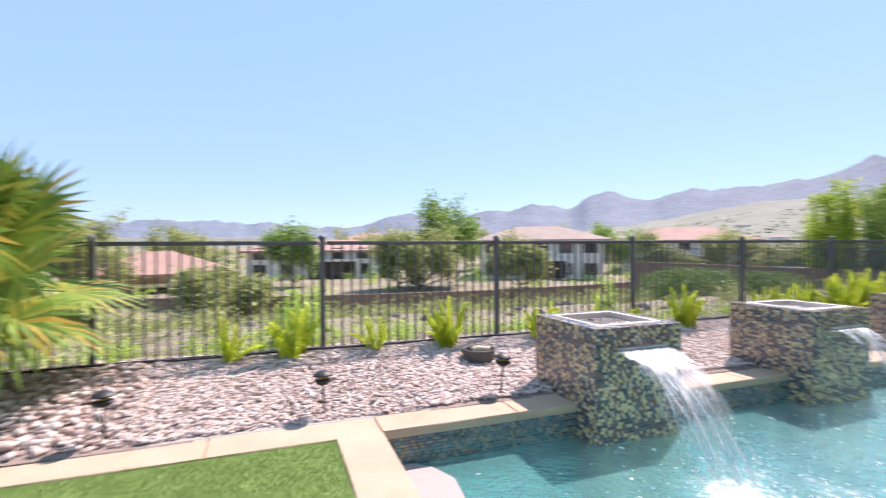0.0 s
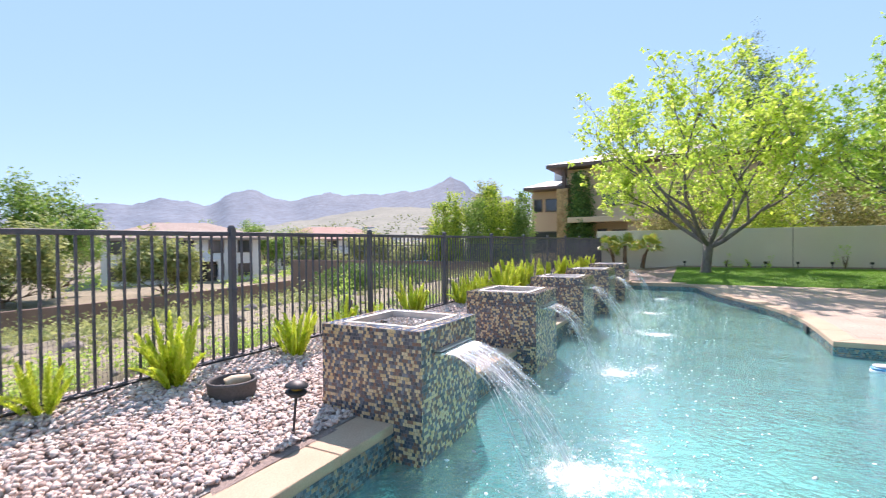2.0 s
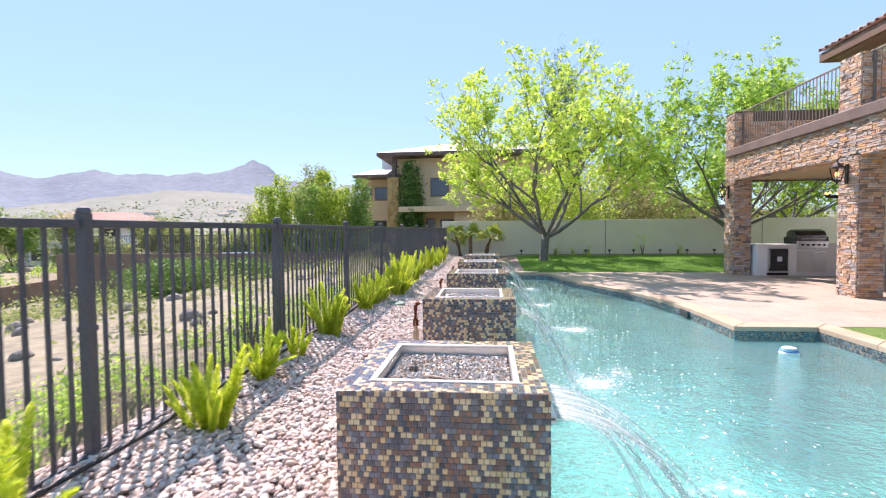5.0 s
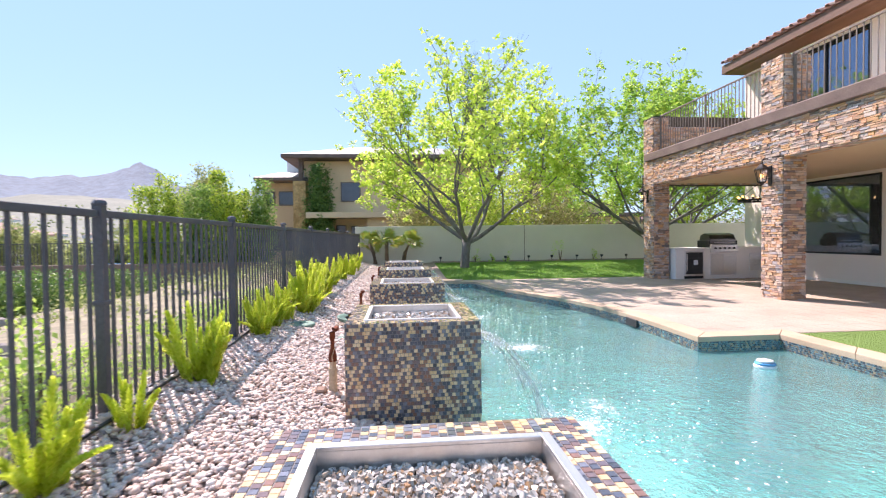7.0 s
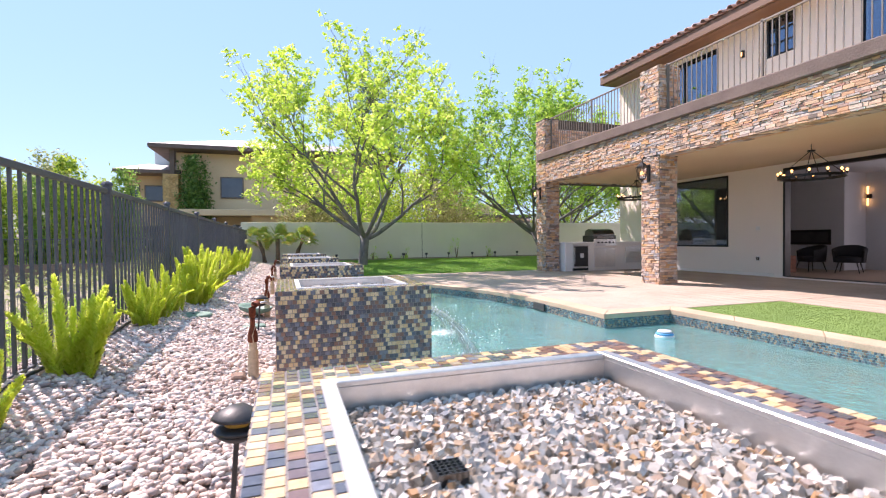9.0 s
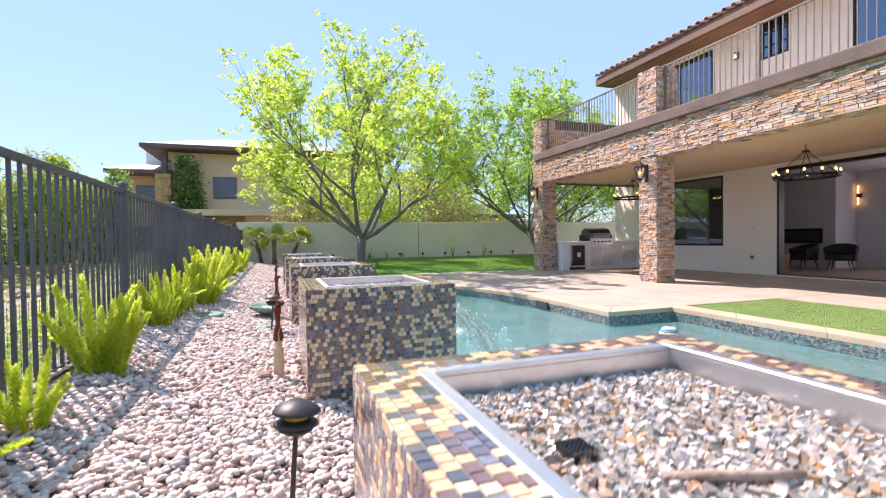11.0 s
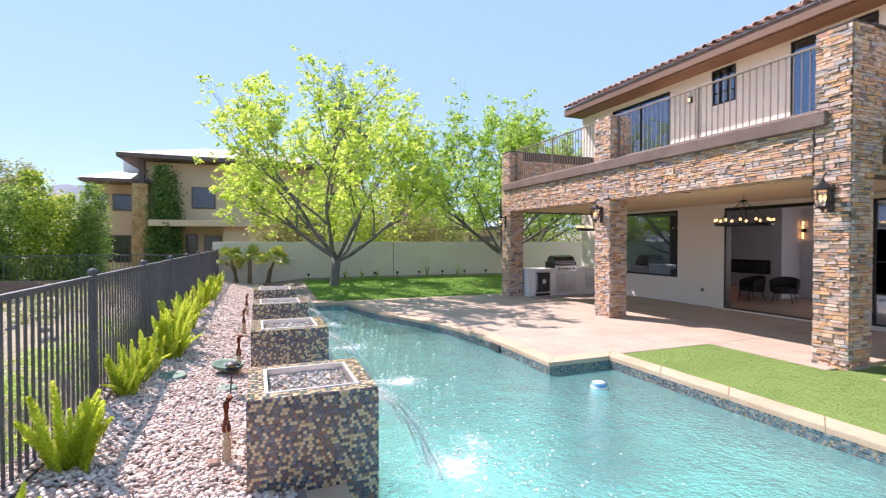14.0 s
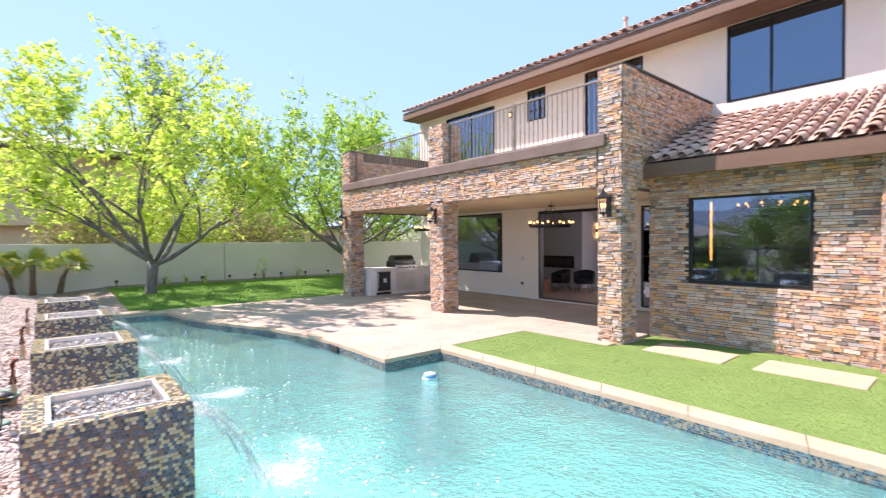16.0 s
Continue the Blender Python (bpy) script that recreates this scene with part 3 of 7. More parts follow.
# stone clad room wall: backing with a window opening, and its side return
geo = Geo()
wall_with_holes(geo, -4.0, 6.05, -0.3, 3.5, -5.45, -5.65, [(3.36, 5.3, 1.13, 2.77)])
geo.box(5.85, 6.05, HY, -5.65, -0.3, 3.5)
wall_stone = thing("wall_stone", geo, stone_bed, "stacked ledger stone wall of the house", "wall", kind="structure")
# porch: floor of the balcony, beam, piers
geo = Geo().box(6.2, 16.7, HY, -4.2, 3.02, 3.7)
thing("ceiling_porch", geo, stucco_tan, "tan stucco porch ceiling under the balcony", "ceiling", kind="structure")
geo = Geo().box(6.0, 16.7, -4.55, -4.16, 3.0, 3.74)
geo.box(16.2, 16.68, HY, -4.55, 2.98, 3.74)
beam = thing("porch_beam", geo, stone_bed, "ledger stone clad porch beam carrying the balcony", "beam", kind="structure")
geo = Geo().box(6.27, 16.55, -4.5, -4.06, 3.74, 3.99, 0.02)
thing("balcony_trim", geo, trim_brown, "rough brown plaster ledge along the balcony edge", "trim", kind="structure")
PIERS = [(5.96, 6.46, -4.66, -4.16, 5.22), (11.1, 11.67, -4.66, -4.16, 3.0), (16.12, 16.7, -4.66, -4.16, 5.08)]
pier_obs = []
for x0, x1, y0, y1, top in PIERS:
    ob = thing("stone_pier", Geo().box(x0, x1, y0, y1, -0.2, top), stone_bed, "multicoloured ledger stone porch pillar", "pillar", "porch pillars", kind="structure")
    pier_obs.append(ob)
geo = Geo().box(11.1, 11.7, -4.75, -4.16, 3.99, 5.12)
post_up = thing("balcony_pier", geo, stone_bed, "ledger stone post on the balcony edge", "pillar", kind="structure")
geo = Geo().box(5.98, 6.4, HY, -4.66, 3.0, 5.24)
fin = thing("balcony_side_wall", geo, stone_bed, "orange ledger stone side wall of the balcony", "wall", kind="structure")
geo = Geo().box(16.3, 16.68, HY, -4.66, 3.74, 5.15)
parapet = thing("balcony_parapet", geo, stone_bed, "ledger stone end parapet of the balcony", "wall", kind="structure")

# ---- roofs ----
geo = Geo()
geo.add([(-5, -7.65, 7.3), (17.75, -7.65, 7.3), (17.75, -13, 9.7), (-5, -13, 9.7)], [(0, 1, 2, 3)])
geo.add([(17.75, -19, 7.3), (-5, -19, 7.3), (-5, -13, 9.7), (17.75, -13, 9.7)], [(0, 1, 2, 3)])
geo.add([(-5, -7.65, 7.18), (17.75, -7.65, 7.18), (17.75, -19, 7.18), (-5, -19, 7.18)], [(3, 2, 1, 0)])
roof_main = thing("roof_main", geo, fascia_brown, "brown boarded roof deck under clay tiles", "roof", kind="structure")
geo = Geo().box(-5, 17.8, -7.7, -7.62, 7.04, 7.34, 0.01).box(17.72, 17.8, -13, -7.7, 7.04, 7.34)
thing("fascia_main", geo, fascia_brown, "brown wooden fascia board under the tile eave", "trim", kind="structure")
geo = Geo().box(-5, 17.7, HY, -7.7, 7.02, 7.05)
thing("soffit", geo, fascia_brown, "brown boarded soffit", "trim", kind="structure")
geo = Geo()
geo.add([(-4.5, -4.98, 3.42), (5.95, -4.98, 3.42), (5.95, HY, 4.84), (-4.5, HY, 4.84), (-4.5, -4.98, 3.3), (5.95, -4.98, 3.3), (5.95, HY, 3.3), (-4.5, HY, 3.3)],
        [(0, 1, 2, 3), (7, 6, 5, 4), (0, 4, 5, 1), (1, 5, 6, 2), (3, 7, 4, 0)])
roof_low = thing("roof_low", geo, fascia_brown, "brown boarded deck of the lower tiled roof", "roof", kind="structure")
geo = Geo().box(-4.5, 5.98, -5.02, -4.95, 3.16, 3.44, 0.01)
thing("fascia_low", geo, fascia_brown, "brown wooden fascia under the lower roof", "trim", kind="structure")

# ---- water cubes ----
CUBES = [2.5, 5.25, 7.99, 10.65, 13.3]
CUBE_Y0, CUBE_Y1, CUBE_TOP, CUBE_W = 3.25, 4.2, 0.81, 0.955
TILE, GAP = 0.0265, 0.0025
# a mosaic tile lying flat, its face up
TV = [(-1, -1, 0), (1, -1, 0), (1, 1, 0), (-1, 1, 0), (-0.93, -0.93, 1), (0.93, -0.93, 1), (0.93, 0.93, 1), (-0.93, 0.93, 1)]
TF = [(4, 5, 6, 7), (0, 1, 5, 4), (1, 2, 6, 5), (2, 3, 7, 6), (3, 0, 4, 7)]
FACING = {"x-": ((0, -1, 0), (0, 0, 1), (-1, 0, 0)), "y-": ((1, 0, 0), (0, 0, 1), (0, -1, 0)), "y+": ((-1, 0, 0), (0, 0, 1), (0, 1, 0)), "z+": ((1, 0, 0), (0, 1, 0), (0, 0, 1))}


def tile_spots(origin, u, v, w, h, rng, skip=None):
    """Middles of tiles laid in staggered rows over a face of w by h metres."""
    out = []
    rows, cols = max(1, round(h / TILE)), max(1, round(w / TILE))
    ph, pw = h / rows, w / cols
    for r in range(rows):
        cells = [(c * pw, (c + 1) * pw) for c in range(cols)]
        if r % 2:
            cells = [(0, pw / 2)] + [((c + 0.5) * pw, (c + 1.5) * pw) for c in range(cols - 1)] + [(w - pw / 2, w)]
        for a0, a1 in cells:
            a, b = (a0 + a1) / 2, (r + 0.5) * ph
            if skip and skip(a, b):
                continue
            out.append((Vector(origin) + a * Vector(u) + b * Vector(v), (a1 - a0 - GAP) / 2, (ph - GAP) / 2))
    return out


def lay_tiles(name, mat, spots, facing, rng):
    u, v, w = (np.array(q, float) for q in facing)
    base = np.stack([u, v, w], 1)
    n = len(spots)
    jig = rng.normal(0, 0.012, (n, 3))
    turn = np.repeat(base[None], n, 0)
    turn = turn + np.einsum("ij,nj->ni", base, jig)[:, :, None] * w[None, None, :] * 0.9
    return scatter(name, mat, TV, TF, np.array([p[:] for p, a, b in spots]), np.array([(a, b, 0.0025) for p, a, b in spots]), turn)


GLASS_RAMP = [(0.0, (0.70, 0.69, 0.65)), (0.26, (0.55, 0.51, 0.45)), (0.42, (0.36, 0.32, 0.27)), (0.55, (0.20, 0.19, 0.19)), (0.64, (0.50, 0.24, 0.06)), (0.76, (0.76, 0.71, 0.62)), (0.9, (0.48, 0.40, 0.31)), (1.0, (0.54, 0.29, 0.09))]
fire_glass = surface("fire_glass", (0.5, 0.5, 0.5), (0.8, 0.8, 0.8), 0.15, big=20, fine=60, bump=0.1, each="island", ramp=GLASS_RAMP, vary=0.2, spec=0.9)
SHARD_V = np.array([(-1, -0.8, -0.7), (0.9, -1, -0.8), (1, 0.7, -0.9), (-0.7, 1, -0.6), (-0.8, -0.7, 0.8), (0.7, -0.6, 1), (0.9, 0.8, 0.6), (-0.6, 0.7, 0.9)])
SHARD_F = np.array([(0, 3, 2, 1), (4, 5, 6, 7), (0, 1, 5, 4), (1, 2, 6, 5), (2, 3, 7, 6), (3, 0, 4, 7)])


def sheet_fall(x0, x1, y0, z0, reach, layer, far, torn, ropes):
    """One curved sheet of falling water that breaks into ropes; texture rows run along the fall."""
    verts, faces, uvs = [], [], []
    cols, rows = 22, 26
    mid = (x0 + x1) / 2
    seed = x0 + 5.3 * layer
    for r in range(rows + 1):
        t = r / rows
        y = y0 - reach * far * t
        z = z0 - (z0 - WATER_Z + 0.02) * t * t
        pinch = 1 - (0.34 - 0.22 * layer / 3) * t
        for c in range(cols + 1):
            s = c / cols - 0.5
            wob = 0.045 * t * noise.noise((c * 0.7, t * 3.0, seed))
            verts.append((mid + s * (x1 - x0) * pinch + wob, y + wob * 1.4, z + 0.03 * t * noise.noise((c * 0.9, t * 4.0, seed + 9))))
            uvs.append((c / cols + 0.37 * layer, t))
    for r in range(rows):
        for c in range(cols):
            gap = noise.noise((c * 0.9, r * 0.06, seed * 3)) > torn - 0.5 * (r / rows)
            if gap and (layer or ropes or c % 3 == 0):
                continue
            a = r * (cols + 1) + c
            faces.append((a, a + 1, a + cols + 2, a + cols + 1))
    me = bpy.data.meshes.new("water_sheet")
    me.from_pydata(verts, [], faces)
    me.materials.append(fall_mat)
    lay = me.uv_layers.new(name="UVMap")
    for lp in me.loops:
        lay.data[lp.index].uv = uvs[lp.vertex_index]
    me.polygons.foreach_set("use_smooth", [True] * len(me.polygons))
    return me


fire_glass.node_tree.nodes["Principled BSDF"].inputs["Transmission Weight"].default_value = 0.18
dry_stick = surface("dry_stick", (0.30, 0.22, 0.16), (0.44, 0.34, 0.26), 0.9, big=20, fine=60, bump=0.5, vary=0.35)
drop_mat = surface("white_water", (0.82, 0.9, 0.92), (0.92, 0.96, 0.97), 0.12, big=9, fine=40, bump=0.3, vary=0.08, spec=0.9)
REACHES = [0.92, 0.62, 0.6, 0.6, 0.6]
for ci, cx in enumerate(CUBES):
    rng = np.random.default_rng(40 + ci)
    cube = root("water_cube", (cx + CUBE_W / 2, (CUBE_Y0 + CUBE_Y1) / 2, -1.2), "square fountain in brown, gold and slate mosaic with fire glass", "fountain", "row of water cubes")
    x0, x1, y0, y1, top = cx, cx + CUBE_W, CUBE_Y0, CUBE_Y1, CUBE_TOP
    rim = 0.135
    part("core", Geo().box(x0, x1, y0, y1, -1.2, top - 0.09), mosaic_grout, cube)
    for q in ((x0, x1, y0, y0 + rim), (x0, x1, y1 - rim, y1), (x0, x0 + rim, y0 + rim, y1 - rim), (x1 - rim, x1, y0 + rim, y1 - rim)):
        part("rim", Geo().box(*q, top - 0.09, top), mosaic_grout, cube)
    in_slot = lambda a, b: 0.2 < a < CUBE_W - 0.2 and abs(b - (1.0 + 0.60)) < 0.016
    sets = [("x-", tile_spots((x0, y1, -0.25), (0, -1, 0), (0, 0, 1), CUBE_W, top + 0.25, rng)),
            ("y-", tile_spots((x0, y0, -1.0), (1, 0, 0), (0, 0, 1), CUBE_W, top + 1.0, rng, in_slot)),
            ("y+", tile_spots((x1, y1, 0.1), (-1, 0, 0), (0, 0, 1), CUBE_W, top - 0.1, rng)),
            ("z+", tile_spots((x0, y0, top), (1, 0, 0), (0, 1, 0), CUBE_W, CUBE_Y1 - CUBE_Y0, rng,
                              lambda a, b: rim < a < CUBE_W - rim and rim < b < CUBE_Y1 - CUBE_Y0 - rim))]
    for key, spots in sets:
        if ci == 0 and key == "z+":
            half = (TILE - GAP) / 2
            lone = [p for p, a, b in spots if p.x < x0 + rim + 0.06 and a > half * 0.8]
            spots = [q for q in spots if q[0].x >= x0 + rim + 0.06 or q[1] <= half * 0.8]
            tile_me = Geo().add([(a * half, b * half, c * 0.0025) for a, b, c in TV], TF).mesh("mosaic_tile", tile_single)
            for p in lone[:300]:
                ob = new("mosaic_tile", tile_me)
                ob.parent = cube
                ob.location = p - Vector(cube.location)
        part("mosaic_tiles", lay_tiles("mosaic_tiles", tile_joined, spots, FACING[key], rng), None, cube, kind="stuff")
    # pan, folded from steel
    a0, a1, b0, b1 = x0 + rim - 0.015, x1 - rim + 0.015, y0 + rim - 0.015, y1 - rim + 0.015
    w = 0.03
    pan = part("pan_floor", Geo().box(a0 + w, a1 - w, b0 + w, b1 - w, top - 0.089, top - 0.084), steel, cube, "brushed steel burner pan")
    for q in ((a0, a1, b0, b0 + w), (a0, a1, b1 - w, b1), (a0, a0 + w, b0 + w, b1 - w), (a1 - w, a1, b0 + w, b1 - w)):
        part("pan_lip", Geo().box(*q, top - 0.005, top + 0.008, 0.002), steel, cube)
    for q in ((a0 + w - 0.006, a1 - w + 0.006, b0 + w - 0.006, b0 + w), (a0 + w - 0.006, a1 - w + 0.006, b1 - w, b1 - w + 0.006), (a0 + w - 0.006, a0 + w, b0 + w, b1 - w), (a1 - w, a1 - w + 0.006, b0 + w, b1 - w)):
        part("pan_side", Geo().box(*q, top - 0.09, top - 0.005), steel, cube)
    count = 8600 if ci == 0 else (1800 if ci == 1 else 700)
    size = 0.0072 if ci == 0 else (0.012 if ci == 1 else 0.018)
    px, py = rng.uniform(a0 + w + 0.01, a1 - w - 0.01, count), rng.uniform(b0 + w + 0.01, b1 - w - 0.01, count)
    pz = top - 0.062 + rng.uniform(-0.015, 0.012, count)
    sc = size * rng.uniform(0.6, 1.45, (count, 3))
    part("fire_glass", scatter("fire_glass", fire_glass, SHARD_V, SHARD_F, np.stack([px, py, pz], 1), sc, rot_stack(count, rng)), None, cube, "clear and amber crushed fire glass", kind="stuff")
    part("glass_bed", Geo().box(a0 + w, a1 - w, b0 + w, b1 - w, top - 0.088, top - 0.075), stone_bed, cube)
    # spout lip
    part("spout", Geo().box(x0 + 0.2, x1 - 0.2, y0 - 0.055, y0 + 0.02, top - 0.215, top - 0.195, 0.003).box(x0 + 0.2, x1 - 0.2, y0 - 0.055, y0 + 0.02, top - 0.185, top - 0.172, 0.003), steel, cube, "flat stainless spout lip")
    fall = root("water_fall", (cx + CUBE_W / 2, y0 - 0.3, WATER_Z), "clear sheet of water falling from the cube into the pool", "waterfall", "falling water")
    layers = ((1.0, 0.62), (0.84, 0.3), (1.13, 0.26), (0.7, 0.2)) if ci == 0 else ((1.0, 0.26), (0.8, 0.12), (1.16, 0.12))
    for layer, (far, torn) in enumerate(layers):
        sheet = part("water_sheet", sheet_fall(x0 + 0.21, x1 - 0.21, y0 - 0.045, top - 0.19, REACHES[ci], layer, far, torn, ci > 0), None, fall)
        sheet.visible_shadow = False
    # loose drops flying along the fall
    count = 260 if ci < 2 else 120
    tt = rng.uniform(0.25, 1.0, count)
    far = REACHES[ci] * rng.normal(1.0, 0.16, count)
    pos = np.stack([rng.uniform(x0 + 0.2, x1 - 0.2, count), y0 - 0.045 - far * tt, top - 0.19 - (top - 0.19 - WATER_Z) * tt * tt + rng.normal(0, 0.02, count)], 1)
    thing("falling_drops", scatter("falling_drops", drop_mat, *ICO1, pos, rng.uniform(0.0015, 0.005, (count, 1)) * np.array([[0.8, 1.0, 1.7]]), rot_stack(count, rng, 0.3), True), None, "bright water drops flying beside the falling sheet", "water drops", "falling drops", kind="stuff")
    # spray of small drops where it lands
    count = 320 if ci < 2 else 160
    ly = y0 - REACHES[ci] - 0.05
    pos = np.stack([rng.normal(cx + CUBE_W / 2, 0.32, count), rng.normal(ly, 0.26, count), WATER_Z + np.abs(rng.normal(0, 0.06, count))], 1)
    sz = 0.0022 / rng.uniform(0.25, 1.0, (count, 1)) * np.array([[1, 1, 0.7]])
    thing("water_spray", scatter("water_spray", drop_mat, *ICO1, pos, sz, rot_stack(count, rng), True), None, "white splashing drops on the pool water", "splash", "splashes", kind="stuff")
# flecks of foam drifting over the pool
rng = np.random.default_rng(88)
fpos, fsc = [], []
for ci, cx in enumerate(CUBES):
    n = 650 if ci < 2 else 300
    r = np.abs(rng.normal(0, 1.0, n))
    a = rng.uniform(0, 2 * np.pi, n)
    fx_, fy_ = cx + 0.55 + r * 0.95 * np.cos(a), CUBE_Y0 - REACHES[ci] - 0.45 + r * 0.75 * np.sin(a)
    keep = (fy_ < 3.2) & (fy_ > 0.2) & (fx_ > 0.8)
    fpos.append(np.stack([fx_, fy_, np.full(n, WATER_Z + 0.004)], 1)[keep])
    fsc.append((0.0035 / rng.uniform(0.18, 1.0, (n, 1)) * np.array([[1.5, 0.8, 0.35]]) * rng.uniform(0.6, 1.3, (n, 3)))[keep])
fpos, fsc = np.concatenate(fpos), np.concatenate(fsc)
thing("foam_flecks", scatter("foam_flecks", drop_mat, *ICO1, fpos, fsc, rot_stack(len(fpos), rng, 0.15), True), None, "white flecks of foam drifting on the pool", "foam", kind="stuff")
# things lying in the nearest pan
cx = CUBES[0]
geo = Geo().tube([(cx + 0.37, 3.85, CUBE_TOP - 0.05), (cx + 0.34, 3.80, CUBE_TOP - 0.042), (cx + 0.31, 3.74, CUBE_TOP - 0.04), (cx + 0.30, 3.67, CUBE_TOP - 0.046)], [0.008, 0.009, 0.008, 0.007], 8)
thing("stick", geo, dry_stick, "dry pale brown stick lying in the fire glass", "stick", smooth=True)
cage = root("igniter_cage", (cx + 0.48, 3.92, CUBE_TOP - 0.06), "small dark wire cage set in the fire glass", "burner part")
for i in range(6):
    part("wire", Geo().box(cx + 0.455 + 0.009 * i, cx + 0.4565 + 0.009 * i, 3.90, 3.945, CUBE_TOP - 0.06, CUBE_TOP - 0.036), dark_steel, cage)
    part("wire", Geo().box(cx + 0.455, cx + 0.502, 3.90 + 0.009 * i, 3.9015 + 0.009 * i, CUBE_TOP - 0.06, CUBE_TOP - 0.036), dark_steel, cage)

# foam on the water: a sheet thick where the falls land, with ragged holes
geo = Geo()
thick = []
fx, fy = axis_steps([(0.75, 260), (15.8, 1)]), axis_steps([(-0.1, 60), (3.2, 1)])
for y in fy:
    for x in fx:
        t = -0.28
        for ci, cx in enumerate(CUBES):
            dx, dy = x - cx - CUBE_W / 2, y - (CUBE_Y0 - REACHES[ci] - 0.1)
            t = max(t, (0.1 if ci else 0.2) * math.exp(-(dx / (0.45 if ci else 0.6)) ** 2 - (dy / (0.36 if ci else 0.45)) ** 2) + 0.38 * math.exp(-(dx / 1.15) ** 2 - ((dy + 0.4) / 1.0) ** 2) - 0.23 + 0.26 * noise.noise((x * 2.3, y * 2.3, 4)) * math.exp(-(dx / 1.1) ** 2 - ((dy + 0.3) / 1.0) ** 2))
        lift = 0.035 * max(0, t) * (1 + noise.noise((x * 9, y * 9, 1)))
        geo.v.append((x, y, WATER_Z + 0.006 + lift + 0.006 * noise.noise((x * 3, y * 3, 5))))
        thick.append(t)
nx = len(fx)
geo.f = [(j * nx + i, j * nx + i + 1, (j + 1) * nx + i + 1, (j + 1) * nx + i) for j in range(len(fy) - 1) for i in range(nx - 1)
         if max(thick[j * nx + i], thick[j * nx + i + 1], thick[(j + 1) * nx + i]) > -0.15]
me = geo.mesh("foam", foam_mat, True)
att = me.attributes.new("thick", "FLOAT", "POINT")
att.data.foreach_set("value", thick)
foam = tagged(new("foam", me), "white foam spreading where the falls meet the pool", "foam", kind="stuff")
foam.visible_shadow = False

# ---- coping and the tile band at the waterline ----
rng = np.random.default_rng(7)
coping = root("coping", (8, 0, 0), "sand-coloured stone coping round the pool", "pool coping", kind="structure")


def coping_run(pts_in, pts_out, z0, z1, piece, name="coping_slab"):
    """Slabs laid end to end between an inner and an outer line."""
    acc, run_in, run_out = 0.0, [pts_in[0]], [pts_out[0]]
    for i in range(1, len(pts_in)):
        acc += (pts_in[i] - pts_in[i - 1]).length
        run_in.append(pts_in[i])
        run_out.append(pts_out[i])
        if acc >= piece or i == len(pts_in) - 1:
            a, b = list(run_in), list(run_out)
            for q in (a, b):
                q[-1] = q[-1] + (q[-2] - q[-1]).normalized() * 0.005
                q[0] = q[0] + (q[1] - q[0]).normalized() * 0.001
            poly = a + b[::-1]
            inset = [p + ((sum(poly, Vector((0, 0))) / len(poly)) - p).normalized() * 0.008 for p in poly]
            k = len(poly)
            g = Geo()
            g.v = [(p.x, p.y, z0) for p in poly] + [(p.x, p.y, z1 - 0.008) for p in poly] + [(p.x, p.y, z1) for p in inset]
            g.f = [tuple(range(k))[::-1]] + [(j, (j + 1) % k, k + (j + 1) % k, k + j) for j in range(k)] + [(k + j, k + (j + 1) % k, 2 * k + (j + 1) % k, 2 * k + j) for j in range(k)]
            m = len(a)
            g.f += [(2 * k + j, 2 * k + j + 1, 2 * k + k - 2 - j, 2 * k + k - 1 - j) for j in range(m - 1)]
            if area_of([Vector((p.x, p.y)) for p in poly]) < 0:
                g.f = [f[::-1] for f in g.f]
            part(name, g, coping_stone, coping)
            acc, run_in, run_out = 0.0, [run_in[-1]], [run_out[-1]]


def straight(a, b, n):
    a, b = Vector(a), Vector(b)
    return [a + (b - a) * i / n for i in range(n + 1)]


# curved side (lifted a touch over the deck), notch, long side, west end
k0 = 3
edge_out = [p if p.x > 8.3 or p.y > 0.5 else Vector((8.28, -0.51)) for p in rim_out[k0:k0 + len(CURVE)]]
coping_run(rim_in[k0:k0 + len(CURVE)], edge_out, -0.055, 0.012, 1.5)
coping_run(straight((7.96, -0.19), (7.96, SOUTH_Y), 2), straight((8.28, -0.51), (8.28, -1.7), 2), -0.055, 0.012, 3)
coping_run(straight((7.96, SOUTH_Y), (WEST_X - 0.32, SOUTH_Y), 14), straight((8.28, -1.7), (WEST_X - 0.32, -1.7), 14), -0.055, 0.012, 1.07)
coping_run(straight((WEST_X, SOUTH_Y), (WEST_X, NORTH_Y), 6), straight((WEST_X - 0.35, SOUTH_Y), (WEST_X - 0.35, NORTH_Y), 6), 0.03, 0.1, 0.9)
coping_run(straight((EAST_X, NORTH_Y), (EAST_X, 1.95), 2), straight((EAST_X + 0.5, NORTH_Y), (EAST_X + 0.5, 1.8), 2), -0.055, 0.05, 2)
spans = [(WEST_X, CUBES[0])] + [(a + CUBE_W, b) for a, b in zip(CUBES[:-1], CUBES[1:])] + [(CUBES[-1] + CUBE_W, EAST_X + 0.4)]
for a, b in spans:
    coping_run(straight((a, NORTH_Y), (b, NORTH_Y), 6), straight((a, NORTH_Y + 0.36), (b, NORTH_Y + 0.36), 6), 0.03, 0.1, 0.58 * (b - a))
coping_run(straight((-8, NORTH_Y - 0.02), (WEST_X, NORTH_Y - 0.02), 14), straight((-8, NORTH_Y + 0.36), (WEST_X, NORTH_Y + 0.36), 14), -0.1, 0.098, 1.15)
